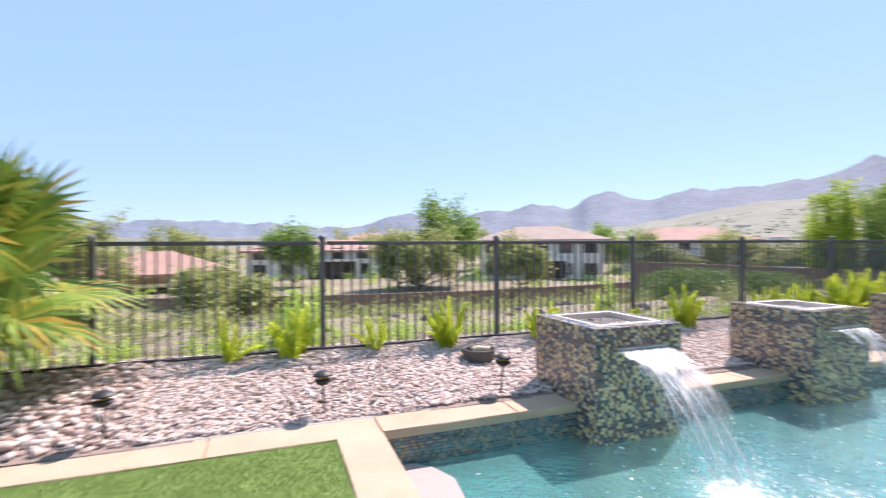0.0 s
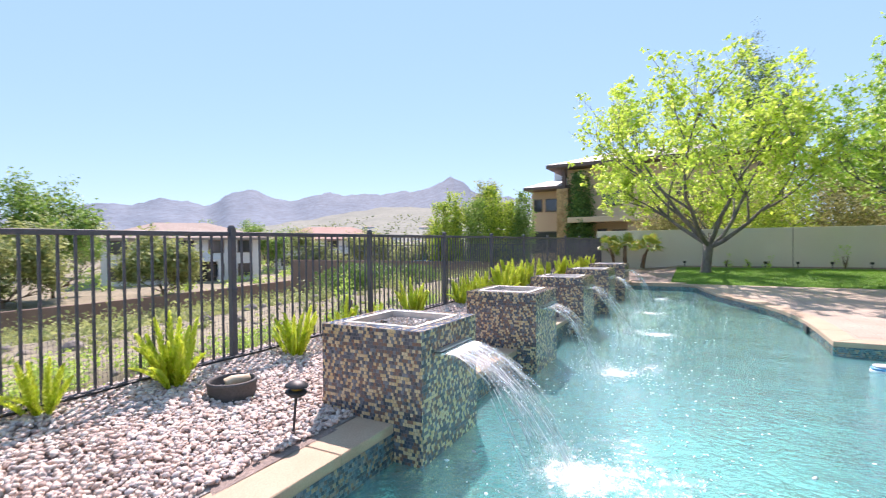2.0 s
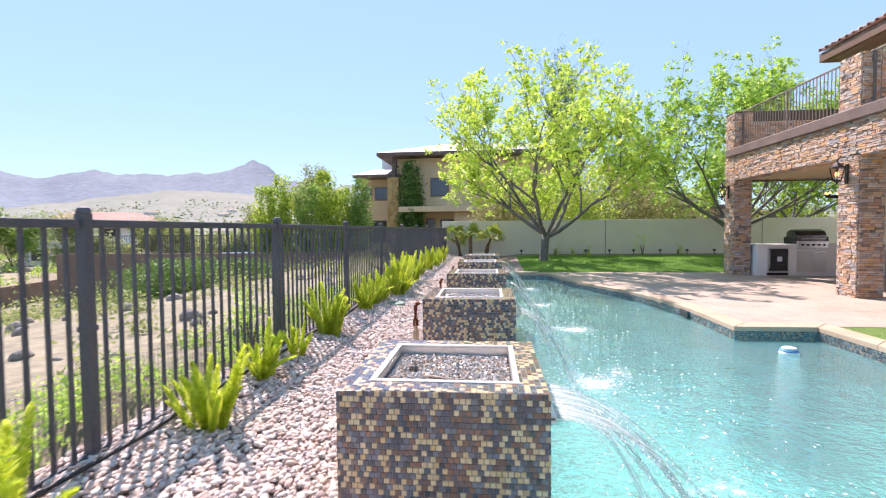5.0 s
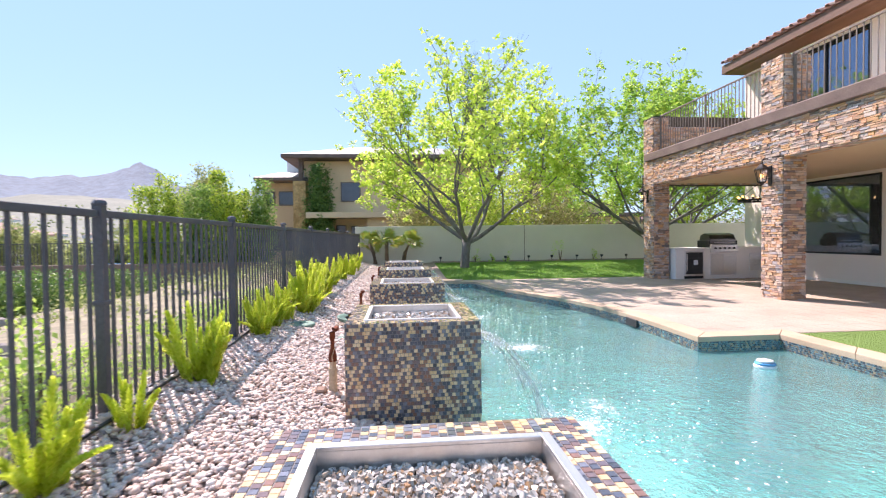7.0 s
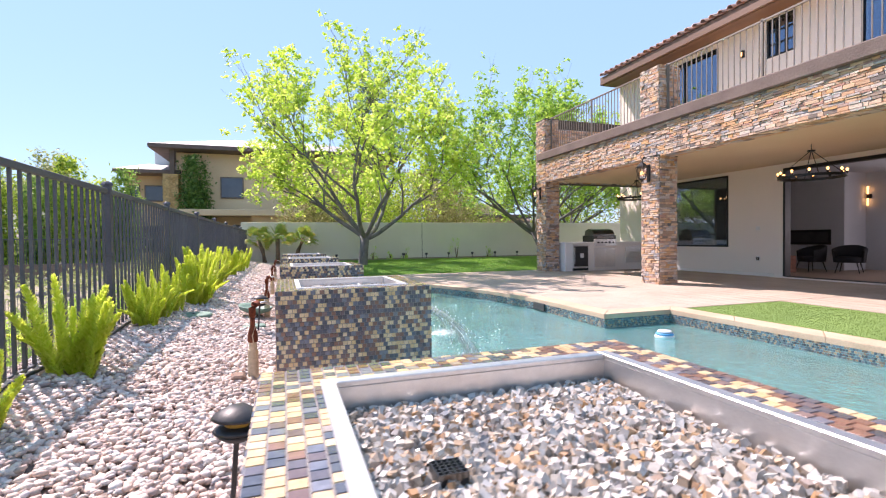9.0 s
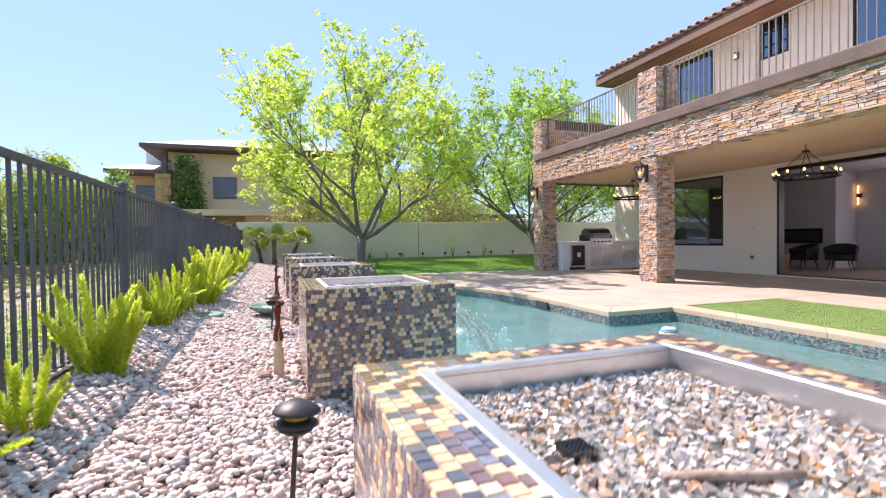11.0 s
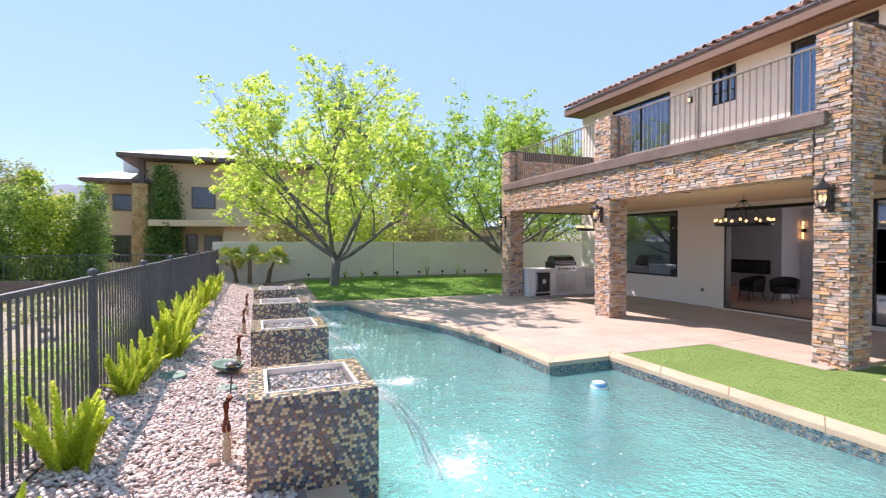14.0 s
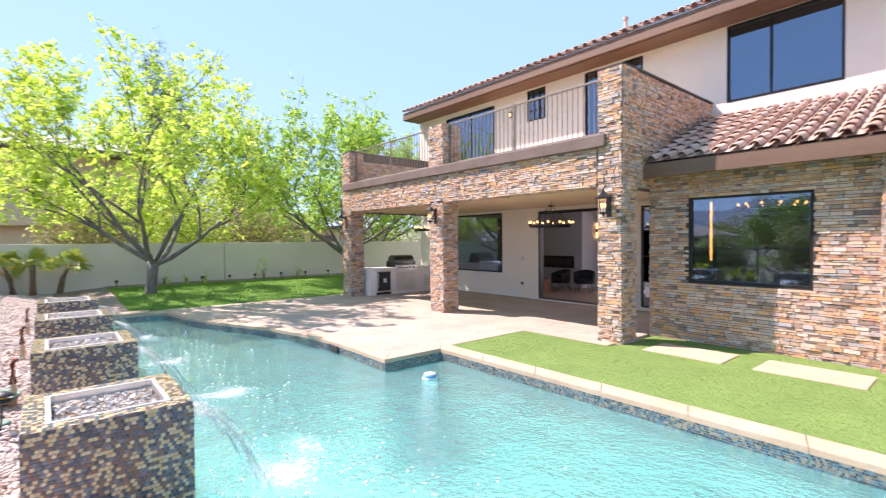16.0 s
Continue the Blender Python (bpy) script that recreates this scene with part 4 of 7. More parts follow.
# solid fill under the raised coping
geo = Geo().box(WEST_X - 0.3, EAST_X + 0.3, NORTH_Y + 0.012, NORTH_Y + 0.34, -1.2, 0.03).box(WEST_X - 0.3, WEST_X - 0.004, SOUTH_Y, NORTH_Y, -1.2, 0.03)
geo.box(-8, 17.2, NORTH_Y + 0.34, NORTH_Y + 0.42, -0.5, 0.1)
thing("pool_wall", geo, grout, "grey concrete pool wall under the coping", "pool wall", kind="structure")

BAND_RAMP = [(0.0, (0.035, 0.045, 0.055)), (0.25, (0.07, 0.13, 0.17)), (0.42, (0.14, 0.26, 0.32)), (0.55, (0.15, 0.12, 0.10)), (0.75, (0.46, 0.36, 0.22)), (0.88, (0.20, 0.27, 0.29)), (1.0, (0.10, 0.10, 0.10))]
band_mat = surface("band_mosaic", (0.1, 0.1, 0.1), (0.3, 0.3, 0.3), 0.2, big=12, fine=60, bump=0.1, each="island", ramp=BAND_RAMP, vary=0.2)


def tile_band(line, z_hi, inward, big_tile):
    """Mosaic tiles in staggered rows along the waterline."""
    pos, turn = [], []
    for a, b in zip(line[:-1], line[1:]):
        d = (b - a)
        ln = d.length
        d.normalize()
        nrm = Vector((-d.y, d.x)) * inward
        kk = max(1, int(ln / big_tile))
        rows = int((z_hi - WATER_Z + 0.1) / big_tile)
        for r in range(rows):
            for c in range(kk):
                s = (c + 0.5 + (0.5 if r % 2 else 0)) * ln / kk
                if s > ln:
                    continue
                p = a + d * s + nrm * 0.002
                pos.append((p.x, p.y, z_hi - (r + 0.5) * big_tile))
                turn.append(np.array([[d.x, 0, nrm.x], [d.y, 0, nrm.y], [0, 1, 0]]))
    h = (big_tile - GAP) / 2
    return scatter("band_tiles", band_mat, TV, TF, np.array(pos), np.full((len(pos), 3), [h, h, 0.003]), np.array(turn))


band = root("waterline_band", (8, 0, -0.1), "blue, slate and gold mosaic band round the waterline", "tile band", kind="structure")
part("band_tiles", tile_band(CURVE, -0.055, -1, 0.0265), None, band, kind="stuff")
part("band_tiles", tile_band([Vector((7.96, -0.19)), Vector((7.96, SOUTH_Y))], -0.055, -1, 0.0265), None, band, kind="stuff")
part("band_tiles", tile_band([Vector((7.96, SOUTH_Y)), Vector((WEST_X, SOUTH_Y))], -0.055, -1, 0.0265), None, band, kind="stuff")
part("band_tiles", tile_band([Vector((WEST_X, NORTH_Y)), Vector((EAST_X, NORTH_Y))], 0.03, -1, 0.0265), None, band, kind="stuff")
part("band_tiles", tile_band([Vector((EAST_X, 1.95)), Vector((EAST_X, NORTH_Y))], -0.055, 1, 0.0265), None, band, kind="stuff")
# skimmer opening in the curved side
geo = Geo().box(-0.2, 0.2, -0.02, 0.012, -0.17, -0.04, 0.006)
skim = thing("skimmer_mouth", geo, black_plastic, "black skimmer opening in the pool side", "skimmer")
skim.matrix_world = pose(9.75, -0.165, 0, 0, 0, -2)
# chlorine float
fl = root("chlorine_float", (7.16, -0.5, WATER_Z), "round white and blue chlorine dispenser floating in the pool", "pool float")
part("body", Geo().lathe([(0.0, -0.1), (0.06, -0.1), (0.07, -0.02), (0.115, -0.01), (0.12, 0.02), (0.11, 0.035), (0.0, 0.036)], (7.16, -0.5, WATER_Z), 24), white_plastic, fl, smooth=True)
part("ring", Geo().lathe([(0.07, 0.03), (0.105, 0.034), (0.112, 0.05), (0.1, 0.062), (0.0, 0.066)], (7.16, -0.5, WATER_Z), 24), blue_plastic, fl, "blue ring", smooth=True)
part("cap", Geo().lathe([(0.0, 0.064), (0.085, 0.064), (0.09, 0.08), (0.08, 0.09), (0.0, 0.092)], (7.16, -0.5, WATER_Z), 24), white_plastic, fl, smooth=True)

# ---- fence ----
FENCE_TOP = 1.6


def fence_panel(x0):
    z0 = gravel_z(x0, FENCE_Y)
    f = root("fence", (x0, FENCE_Y, z0), "dark bronze painted steel picket fence section", "fence", "fence sections")
    part("post", Geo().box(x0 - 0.03, x0 + 0.03, FENCE_Y - 0.03, FENCE_Y + 0.03, z0 - 0.2, FENCE_TOP + 0.03, 0.004), iron_paint, f)
    part("post_cap", Geo().lathe([(0.047, 0), (0.049, 0.012), (0.038, 0.03), (0.02, 0.04), (0.0, 0.041)], (x0, FENCE_Y, FENCE_TOP + 0.03), 4, None), iron_paint, f)
    part("collar", Geo().box(x0 - 0.036, x0 + 0.036, FENCE_Y - 0.036, FENCE_Y + 0.036, z0 + 0.68, z0 + 0.71, 0.004), iron_paint, f)
    part("top_rail", Geo().box(x0 + 0.044, x0 + 2.246, FENCE_Y - 0.02, FENCE_Y + 0.02, FENCE_TOP - 0.045, FENCE_TOP, 0.004), iron_paint, f)
    part("bottom_rail", Geo().box(x0 + 0.044, x0 + 2.246, FENCE_Y - 0.014, FENCE_Y + 0.014, z0 - 0.01, z0 + 0.02, 0.003), iron_paint, f)
    for i in range(19):
        x = x0 + 2.29 * (i + 1) / 20
        part("picket", Geo().box(x - 0.0095, x + 0.0095, FENCE_Y - 0.0095, FENCE_Y + 0.0095, z0 + 0.02, FENCE_TOP - 0.045, 0.0015), iron_paint, f)
    wires = Geo()
    for k in range(14):
        z = z0 + 0.03 + 0.032 * k
        wires.box(x0 + 0.04, x0 + 2.25, FENCE_Y + 0.012, FENCE_Y + 0.0135, z, z + 0.0015)
    for i in range(68):
        x = x0 + 0.05 + 0.0325 * i
        wires.box(x, x + 0.0015, FENCE_Y + 0.012, FENCE_Y + 0.0135, z0 + 0.02, z0 + 0.46)
    part("wire_mesh", wires, iron_paint, f, "fine wire mesh low on the fence")
    return f


for i in range(-4, 10):
    fence_panel(0.48 + 2.29 * i)
x = 0.48 + 22.9
thing("fence_post", Geo().box(x - 0.04, x + 0.04, FENCE_Y - 0.04, FENCE_Y + 0.04, 0.0, 1.62, 0.004), iron_paint, "dark bronze steel end post beside the yard wall", "fence post")
pts = [(-4 + 0.5 * i, FENCE_Y - 0.12 + 0.03 * math.sin(i * 1.7), gravel_z(-4 + 0.5 * i, 5.5) + 0.03) for i in range(40)]
thing("drip_hose", Geo().tube(pts, 0.012, 6), black_plastic, "black irrigation hose along the fence foot", "hose", smooth=True)

# ---- river pebbles ----
rng = np.random.default_rng(11)


def pebbles(x0, x1, n, shape, smin, smax):
    px, py = rng.uniform(x0, x1, n), rng.uniform(3.88, 5.8, n)
    keep = np.ones(n, bool)
    for cx in CUBES:
        keep &= ~((px > cx - 0.01) & (px < cx + CUBE_W + 0.01) & (py < CUBE_Y1 + 0.01))
    px, py = px[keep], py[keep]
    k = len(px)
    s = rng.uniform(smin, smax, (k, 1)) * rng.uniform(0.65, 1.2, (k, 3)) * np.array([[1.15, 0.9, 0.55]])
    pz = np.array([gravel_z(a, b) for a, b in zip(px, py)]) + rng.uniform(-0.012, 0.014, k)
    me = scatter("river_pebbles", pebble_mat, *shape, np.stack([px, py, pz], 1), s, rot_stack(k, rng, 0.5), True)
    thing("river_pebbles", me, None, "rounded pink, tan and grey river pebbles", "pebbles", kind="stuff")


pebbles(-1.2, 1.2, 9500, ICO1, 0.012, 0.027)
pebbles(1.2, 3.6, 10000, ICO2, 0.011, 0.026)
pebbles(3.6, 9.0, 22000, ICO1, 0.011, 0.028)
pebbles(9.0, 23.4, 22000, ICO1, 0.015, 0.034)
pebbles(-8.0, -1.2, 3500, ICO1, 0.024, 0.05)

# ---- foxtail ferns ----
def plume(name, length, bend, seed):
    """One fern plume: a curved stem packed with fine needles, a plump rod that narrows to a blunt tip."""
    rng = np.random.default_rng(seed)
    n = 640
    t = rng.uniform(0.02, 1.0, n)
    ax, az = bend * t ** 1.7 * length, length * t * (1 - 0.15 * bend * t)
    rad = 0.05 * np.clip(0.45 + 2.2 * t, 0, 1) * np.sqrt(np.clip(1.06 - t ** 3, 0, 1)) * rng.uniform(0.7, 1.12, n)
    a = rng.uniform(0, 2 * np.pi, n)
    base = np.stack([ax, np.zeros(n), az], 1)
    tip = base + np.stack([np.cos(a) * rad, np.sin(a) * rad, 0.018 + rad * 0.5], 1)
    side = np.stack([-np.sin(a), np.cos(a), np.zeros(n)], 1) * 0.0062
    mid = base * 0.4 + tip * 0.6
    v = np.stack([base, mid + side, tip, mid - side], 1).reshape(-1, 3)
    f = np.arange(n * 4).reshape(-1, 4)
    return bulk(name, fern_mat, v, f)


PLUMES = [plume("plume", 0.56, 0.14, 1), plume("plume", 0.46, 0.34, 2), plume("plume", 0.64, 0.06, 3), plume("plume", 0.42, 0.75, 4)]
FERNS = [(-0.53, 5.42, 0.75, 16), (0.14, 5.4, 0.95, 20), (1.09, 5.45, 0.7, 12), (1.95, 5.35, 0.95, 26), (3.2, 5.27, 0.85, 22), (4.16, 5.42, 0.8, 16), (4.86, 5.4, 0.62, 14), (5.78, 5.38, 1.0, 26),
         (7.5, 5.42, 0.8, 20), (8.0, 5.45, 0.9, 20), (8.5, 5.4, 0.9, 20), (9.25, 5.25, 1.15, 26), (9.85, 5.3, 1.2, 26), (10.7, 5.35, 1.15, 24), (11.6, 5.35, 1.1, 22), (13.2, 5.4, 1.0, 18), (14.8, 5.4, 1.05, 20), (16.4, 5.35, 1.05, 20), (18.0, 5.35, 1.0, 18), (19.6, 5.4, 0.95, 16)]
for k, (x, y, size, count) in enumerate(FERNS):
    rnd = random.Random(100 + k)
    z = gravel_z(x, y)
    f = root("foxtail_fern", (x, y, z), "bright yellow-green foxtail fern with upright plumes on the gravel", "fern", "ferns along the fence")
    for i in range(int(count * 0.85)):
        a, r = rnd.uniform(0, 6.28), rnd.uniform(0.0, 0.13) * size
        wide = rnd.random()
        me = PLUMES[rnd.choice([0, 0, 0, 2, 2, 2, 1, 1, 3])]
        ob = new("plume", me)
        ob.parent = f
        s = size * rnd.uniform(0.7, 1.08)
        ob.matrix_local = pose(r * math.cos(a), r * math.sin(a), -0.03, 0, 0, math.degrees(a) + rnd.uniform(-30, 30)) @ pose(0, 0, 0, 0, 1 + (28 if x < 3.6 else 12) * wide ** 1.5, 0) @ Matrix.Scale(s, 4)


# ---- trees ----
LEAF_V = np.array([(0, 0, 0), (0.5, 0.28, 0.06), (1.0, 0, -0.03), (0.5, -0.28, 0.06)])
LEAF_F = np.array([(0, 1, 2, 3)])


def tree(name, base, height, spread, seed, leaf, bark, label, trunk_r, fork=1.5, lean=(0, 0), leaves=26000, leaf_size=0.075, limbs=6, up=0.75, group="", loose=0.2, lop=(1.0, 1.0)):
    """A trunk with forking limbs, and leaves in tufts round the twigs."""
    rnd, rng = random.Random(seed), np.random.default_rng(seed)
    t = root(name, base, label, "tree", group)
    b = Vector(base)
    wood, tips = Geo(), []
    top = b + Vector((lean[0], lean[1], fork))
    wood.tube([b + Vector((0, 0, -0.1)), b + Vector((0, 0, 0.12)), b + Vector((lean[0] * 0.4, lean[1] * 0.4, fork * 0.55)), top], [trunk_r * 1.5, trunk_r * 1.12, trunk_r, trunk_r * 0.95], 10)

    def grow(p, d, length, r, level):
        pts, q = [p], p
        dd = d.copy()
        for i in range(4):
            dd = (dd + Vector((rnd.uniform(-0.16, 0.16), rnd.uniform(-0.16, 0.16), rnd.uniform(-0.04, 0.14)))).normalized()
            q = q + dd * length / 4
            pts.append(q)
        wood.tube(pts, [r, r * 0.86, r * 0.74, r * 0.62, r * 0.5], 7 if level < 2 else 4, cap=False)
        if level >= 1:
            tips.extend(pts[2:] if level > 1 else pts[3:])
        if level < 4:
            kids = 3 if level < 2 else 3
            for k in range(kids):
                a = rnd.uniform(0, 6.28)
                sway = Vector((math.cos(a), math.sin(a), rnd.uniform(-0.15, 0.55)))
                nd = (dd * rnd.uniform(0.7, 1.2) + sway * rnd.uniform(0.5, 0.85)).normalized()
                start = pts[rnd.choice([2, 3, 4, 4])]
                grow(start, nd, length * rnd.uniform(0.58, 0.8), r * 0.5, level + 1)

    for k in range(limbs):
        a = 6.28 * k / limbs + rnd.uniform(-0.4, 0.4)
        rise = up * (0.35 + 2.6 * ((k * 3) % limbs) / limbs)
        d = Vector((math.cos(a), math.sin(a), rise)).normalized()
        grow(top - Vector((0, 0, rnd.uniform(0, 0.2))), d, height * 0.3 * rnd.uniform(0.85, 1.15), trunk_r * 0.46, 0)
    # fit the crown to its height and spread
    arr = np.array([p[:] for p in tips])
    cen = np.array(top[:])
    kx = spread / max(0.1, np.percentile(np.hypot(arr[:, 0] - cen[0], arr[:, 1] - cen[1]), 97))
    kz = (base[2] + height - cen[2]) / max(0.1, np.percentile(arr[:, 2] - cen[2], 99.5))
    wood.v = [(cen[0] + (v[0] - cen[0]) * (kx if v[2] > cen[2] else 1), cen[1] + (v[1] - cen[1]) * (kx if v[2] > cen[2] else 1), cen[2] + (v[2] - cen[2]) * kz if v[2] > cen[2] else v[2]) for v in wood.v]
    arr = cen + (arr - cen) * np.array([kx, kx, kz])
    # one side reaches further than the other
    wood.v = [(v[0], cen[1] + (v[1] - cen[1]) * (lop[0] if v[1] > cen[1] else lop[1]), v[2]) if v[2] > cen[2] else v for v in wood.v]
    arr[:, 1] = cen[1] + (arr[:, 1] - cen[1]) * np.where(arr[:, 1] > cen[1], lop[0], lop[1])
    part("trunk", wood, bark, t, smooth=True)
    n = leaves
    per = 16 if loose > 0.1 else 9
    pick = arr[rng.integers(0, len(arr), n // per)] + rng.normal(0, 0.13, (n // per, 3))
    if loose < 0.1:
        hang = rng.random(len(pick)) < 0.4
        pick[hang, 2] = cen[2] + (pick[hang, 2] - cen[2]) * rng.uniform(0.5, 0.95, hang.sum())
    pick = np.repeat(pick, per, 0)
    n = len(pick)
    pos = pick + rng.normal(0, loose, (n, 3)) * np.array([1, 1, 0.8])
    sc = leaf_size * rng.uniform(0.6, 1.35, (n, 1)) * np.ones((1, 3))
    part("crown", scatter("crown", leaf, LEAF_V, LEAF_F, pos, sc, rot_stack(n, rng, 0.9)), None, t, kind="stuff")
    return t


tree("shade_tree", (21.0, 1.2, 0.12), 7.9, 5.5, 3, ash_mat, bark_grey, "spreading shade tree in fresh yellow-green spring leaf on the lawn", 0.17, 1.15, (0.05, -0.12), 29000, 0.15, 7, 0.5, loose=0.045, lop=(1.1, 1.02))
tree("shade_tree", (21.8, -7.4, 0.18), 8.9, 5.0, 8, deep_leaf, bark_grey, "green shade tree growing on the lawn behind the porch", 0.16, 1.3, (0.3, 0.3), 28000, 0.16, 9, 0.45, loose=0.045)
tree("shade_tree", (26.5, -12.0, 0.0), 8.5, 4.5, 15, deep_leaf, bark_grey, "green leafy tree beyond the yard wall", 0.16, 1.7, (0, 0), 20000, 0.17, 6, 0.7, loose=0.05)
tree("pine_tree", (39, -2.6, 0.0), 15.6, 2.6, 21, vine_leaf, bark_brown, "dark pine standing behind the neighbouring house", 0.25, 4.0, (0, 0), 22000, 0.12, 6, 1.3)


def bush(name, at, size, count, leaf, label, seed, leaf_size=0.05, group="", category="bush"):
    """A mound of leaves with an uneven outline, over a few stems."""
    rng = np.random.default_rng(seed)
    b = root(name, at, label, category, group)
    cl = rng.normal(0, 0.42, (max(8, count // 60), 3))
    cl /= np.maximum(1.0, np.linalg.norm(cl, axis=1, keepdims=True))
    cl[:, 2] = np.abs(cl[:, 2]) * 1.1
    pos = cl[rng.integers(0, len(cl), count)] + rng.normal(0, 0.13, (count, 3))
    pos[:, 2] = np.minimum(np.abs(pos[:, 2]) + 0.02, 1.0 - 0.12 * rng.random(count))
    pos = pos * np.array([[size[0], size[1], size[2]]]) + np.array([at])
    sc = leaf_size * rng.uniform(0.6, 1.4, (count, 1)) * np.ones((1, 3))
    part("leaves", scatter("leaves", leaf, LEAF_V, LEAF_F, pos, sc, rot_stack(count, rng, 1.2)), None, b, kind="stuff")
    stems = Geo()
    for i in range(4):
        a = 1.6 * i + 0.3
        stems.tube([(at[0], at[1], at[2] - 0.05), (at[0] + 0.25 * size[0] * math.cos(a), at[1] + 0.25 * size[1] * math.sin(a), at[2] + 0.5 * size[2])], [0.02, 0.008], 5)
    part("stems", stems, bark_brown, b)
    return b


# low fan palms by the wall corner and one by the turf
def fan_palm(at, trunk_h, fronds, size, seed, label, lean=(0, 0), low=-0.5, fan=125):
    rnd = random.Random(seed)
    p = root("fan_palm", at, label, "palm tree", "palms")
    b = Vector(at)
    top = b + Vector((lean[0], lean[1], trunk_h))
    pts = [b + Vector((0, 0, -0.05)), b + Vector((lean[0] * 0.3, lean[1] * 0.3, trunk_h * 0.5)), top]
    part("trunk", Geo().tube(pts, [0.15 * size, 0.12 * size, 0.13 * size], 9), bark_brown, p, "shaggy brown trunk", smooth=True)
    for i in range(fronds):
        a, el = rnd.uniform(0, 6.28), rnd.uniform(low, 1.35)
        g = Geo()
        d = Vector((math.cos(a) * math.cos(el), math.sin(a) * math.cos(el), math.sin(el)))
        stem = 0.5 * size * rnd.uniform(0.8, 1.2)
        hub = top + d * stem
        g.tube([top, top + d * stem * 0.6 + Vector((0, 0, 0.03)), hub], [0.014 * size, 0.01 * size, 0.008 * size], 4)
        side = d.cross(Vector((0, 0, 1)) if abs(d.z) < 0.9 else Vector((1, 0, 0))).normalized()
        side = Matrix.Rotation(rnd.uniform(-1.1, 1.1), 3, d) @ side
        for k in range(26):
            th = radians(-fan + 2 * fan * k / 25)
            ray = (d * math.cos(th) + side * math.sin(th)).normalized()
            ln = 0.5 * size * (0.75 + 0.35 * math.cos(th)) * rnd.uniform(0.9, 1.1)
            wid = ray.cross(d.cross(side)).normalized() * 0.022 * size
            tip = hub + ray * ln + Vector((0, 0, -0.12 * ln))
            m1 = hub + ray * ln * 0.55 + Vector((0, 0, 0.01))
            g.add([hub, m1 + wid, tip, m1 - wid], [(0, 1, 2, 3)])
        part("frond", g, palm_leaf, p)
    return p


fan_palm((22.6, 4.9, 0.3), 0.85, 18, 0.68, 1, "small fan palm with a leaning brown trunk by the yard wall", (0.2, 0.25), -0.5, 105)
fan_palm((22.3, 4.4, 0.28), 0.95, 18, 0.68, 2, "small fan palm with green fronds by the yard wall", (0.0, 0.0), -0.5, 105)
fan_palm((22.6, 3.7, 0.26), 0.95, 18, 0.7, 3, "small fan palm leaning away from its neighbours", (0.1, -0.3), -0.5, 105)
fan_palm((-2.55, 5.0, 0.2), 0.95, 70, 1.3, 4, "large fan palm with green and yellowing fronds beside the turf", (0.0, 0.0))

# ---- ledger stone cladding ----
BLOCK_F = [(4, 5, 6, 7), (0, 1, 5, 4), (1, 2, 6, 5), (2, 3, 7, 6), (3, 0, 4, 7)]


def ledger(origin, u, nrm, w, h, rng, holes=(), mean=0.125):
    """Stones of a stacked ledger face: each a list of eight corners. u runs along the face, z up, nrm outward."""
    out, z = [], 0.0
    o, u, nrm = Vector(origin), Vector(u), Vector(nrm)
    while z < h - 0.012:
        rh = min(rng.choice([0.034, 0.04, 0.048, 0.058, 0.07]), h - z)
        x = -rng.uniform(0, 0.12)
        while x < w:
            ln = rng.uniform(0.45, 1.7) * mean
            a, b = max(0.0, x), min(w, x + ln)
            x += ln
            if b - a < 0.025 or any(q[0] < (a + b) / 2 < q[1] and q[2] < z + rh / 2 < q[3] for q in holes):
                continue
            for q in holes:
                if q[2] < z + rh / 2 < q[3]:
                    if a < q[0] < b:
                        b = q[0]
                    if a < q[1] < b:
                        a = q[1]
            d = rng.uniform(0.012, 0.036)
            tilt = rng.uniform(-0.008, 0.008)
            g = 0.0015
            c = 0.003
            base = [(a + g, z + g), (b - g, z + g), (b - g, z + rh - g), (a + g, z + rh - g)]
            face = [(a + g + c, z + g + c, d + tilt), (b - g - c, z + g + c, d - tilt), (b - g - c, z + rh - g - c, d - tilt), (a + g + c, z + rh - g - c, d + tilt)]
            vs = [o + u * p + Vector((0, 0, q)) - nrm * 0.004 for p, q in base] + [o + u * p + Vector((0, 0, q)) + nrm * e for p, q, e in face]
            out.append(vs)
        z += rh
    return out


def clad(parent, stones, flip=False):
    v = np.array([[p[:] for p in s] for s in stones]).reshape(-1, 3)
    f = np.array(BLOCK_F)
    if flip:
        f = f[:, ::-1]
    f = (f[None] + (np.arange(len(stones)) * 8)[:, None, None]).reshape(-1, 4)
    part("ledger_stones", bulk("ledger_stones", stone_wall, v, f), None, parent, kind="stuff")


def clad_single(parent, stones, limit, flip=False):
    for s in stones[:limit]:
        g = Geo()
        mid = sum(s, Vector()) / 8
        g.add([p - mid for p in s], [f[::-1] for f in BLOCK_F] if flip else BLOCK_F)
        ob = new("ledger_stone", g.mesh("ledger_stone", stone_piece))
        ob.parent = parent
        ob.location = mid
    if len(stones) > limit:
        clad(parent, stones[limit:], flip)


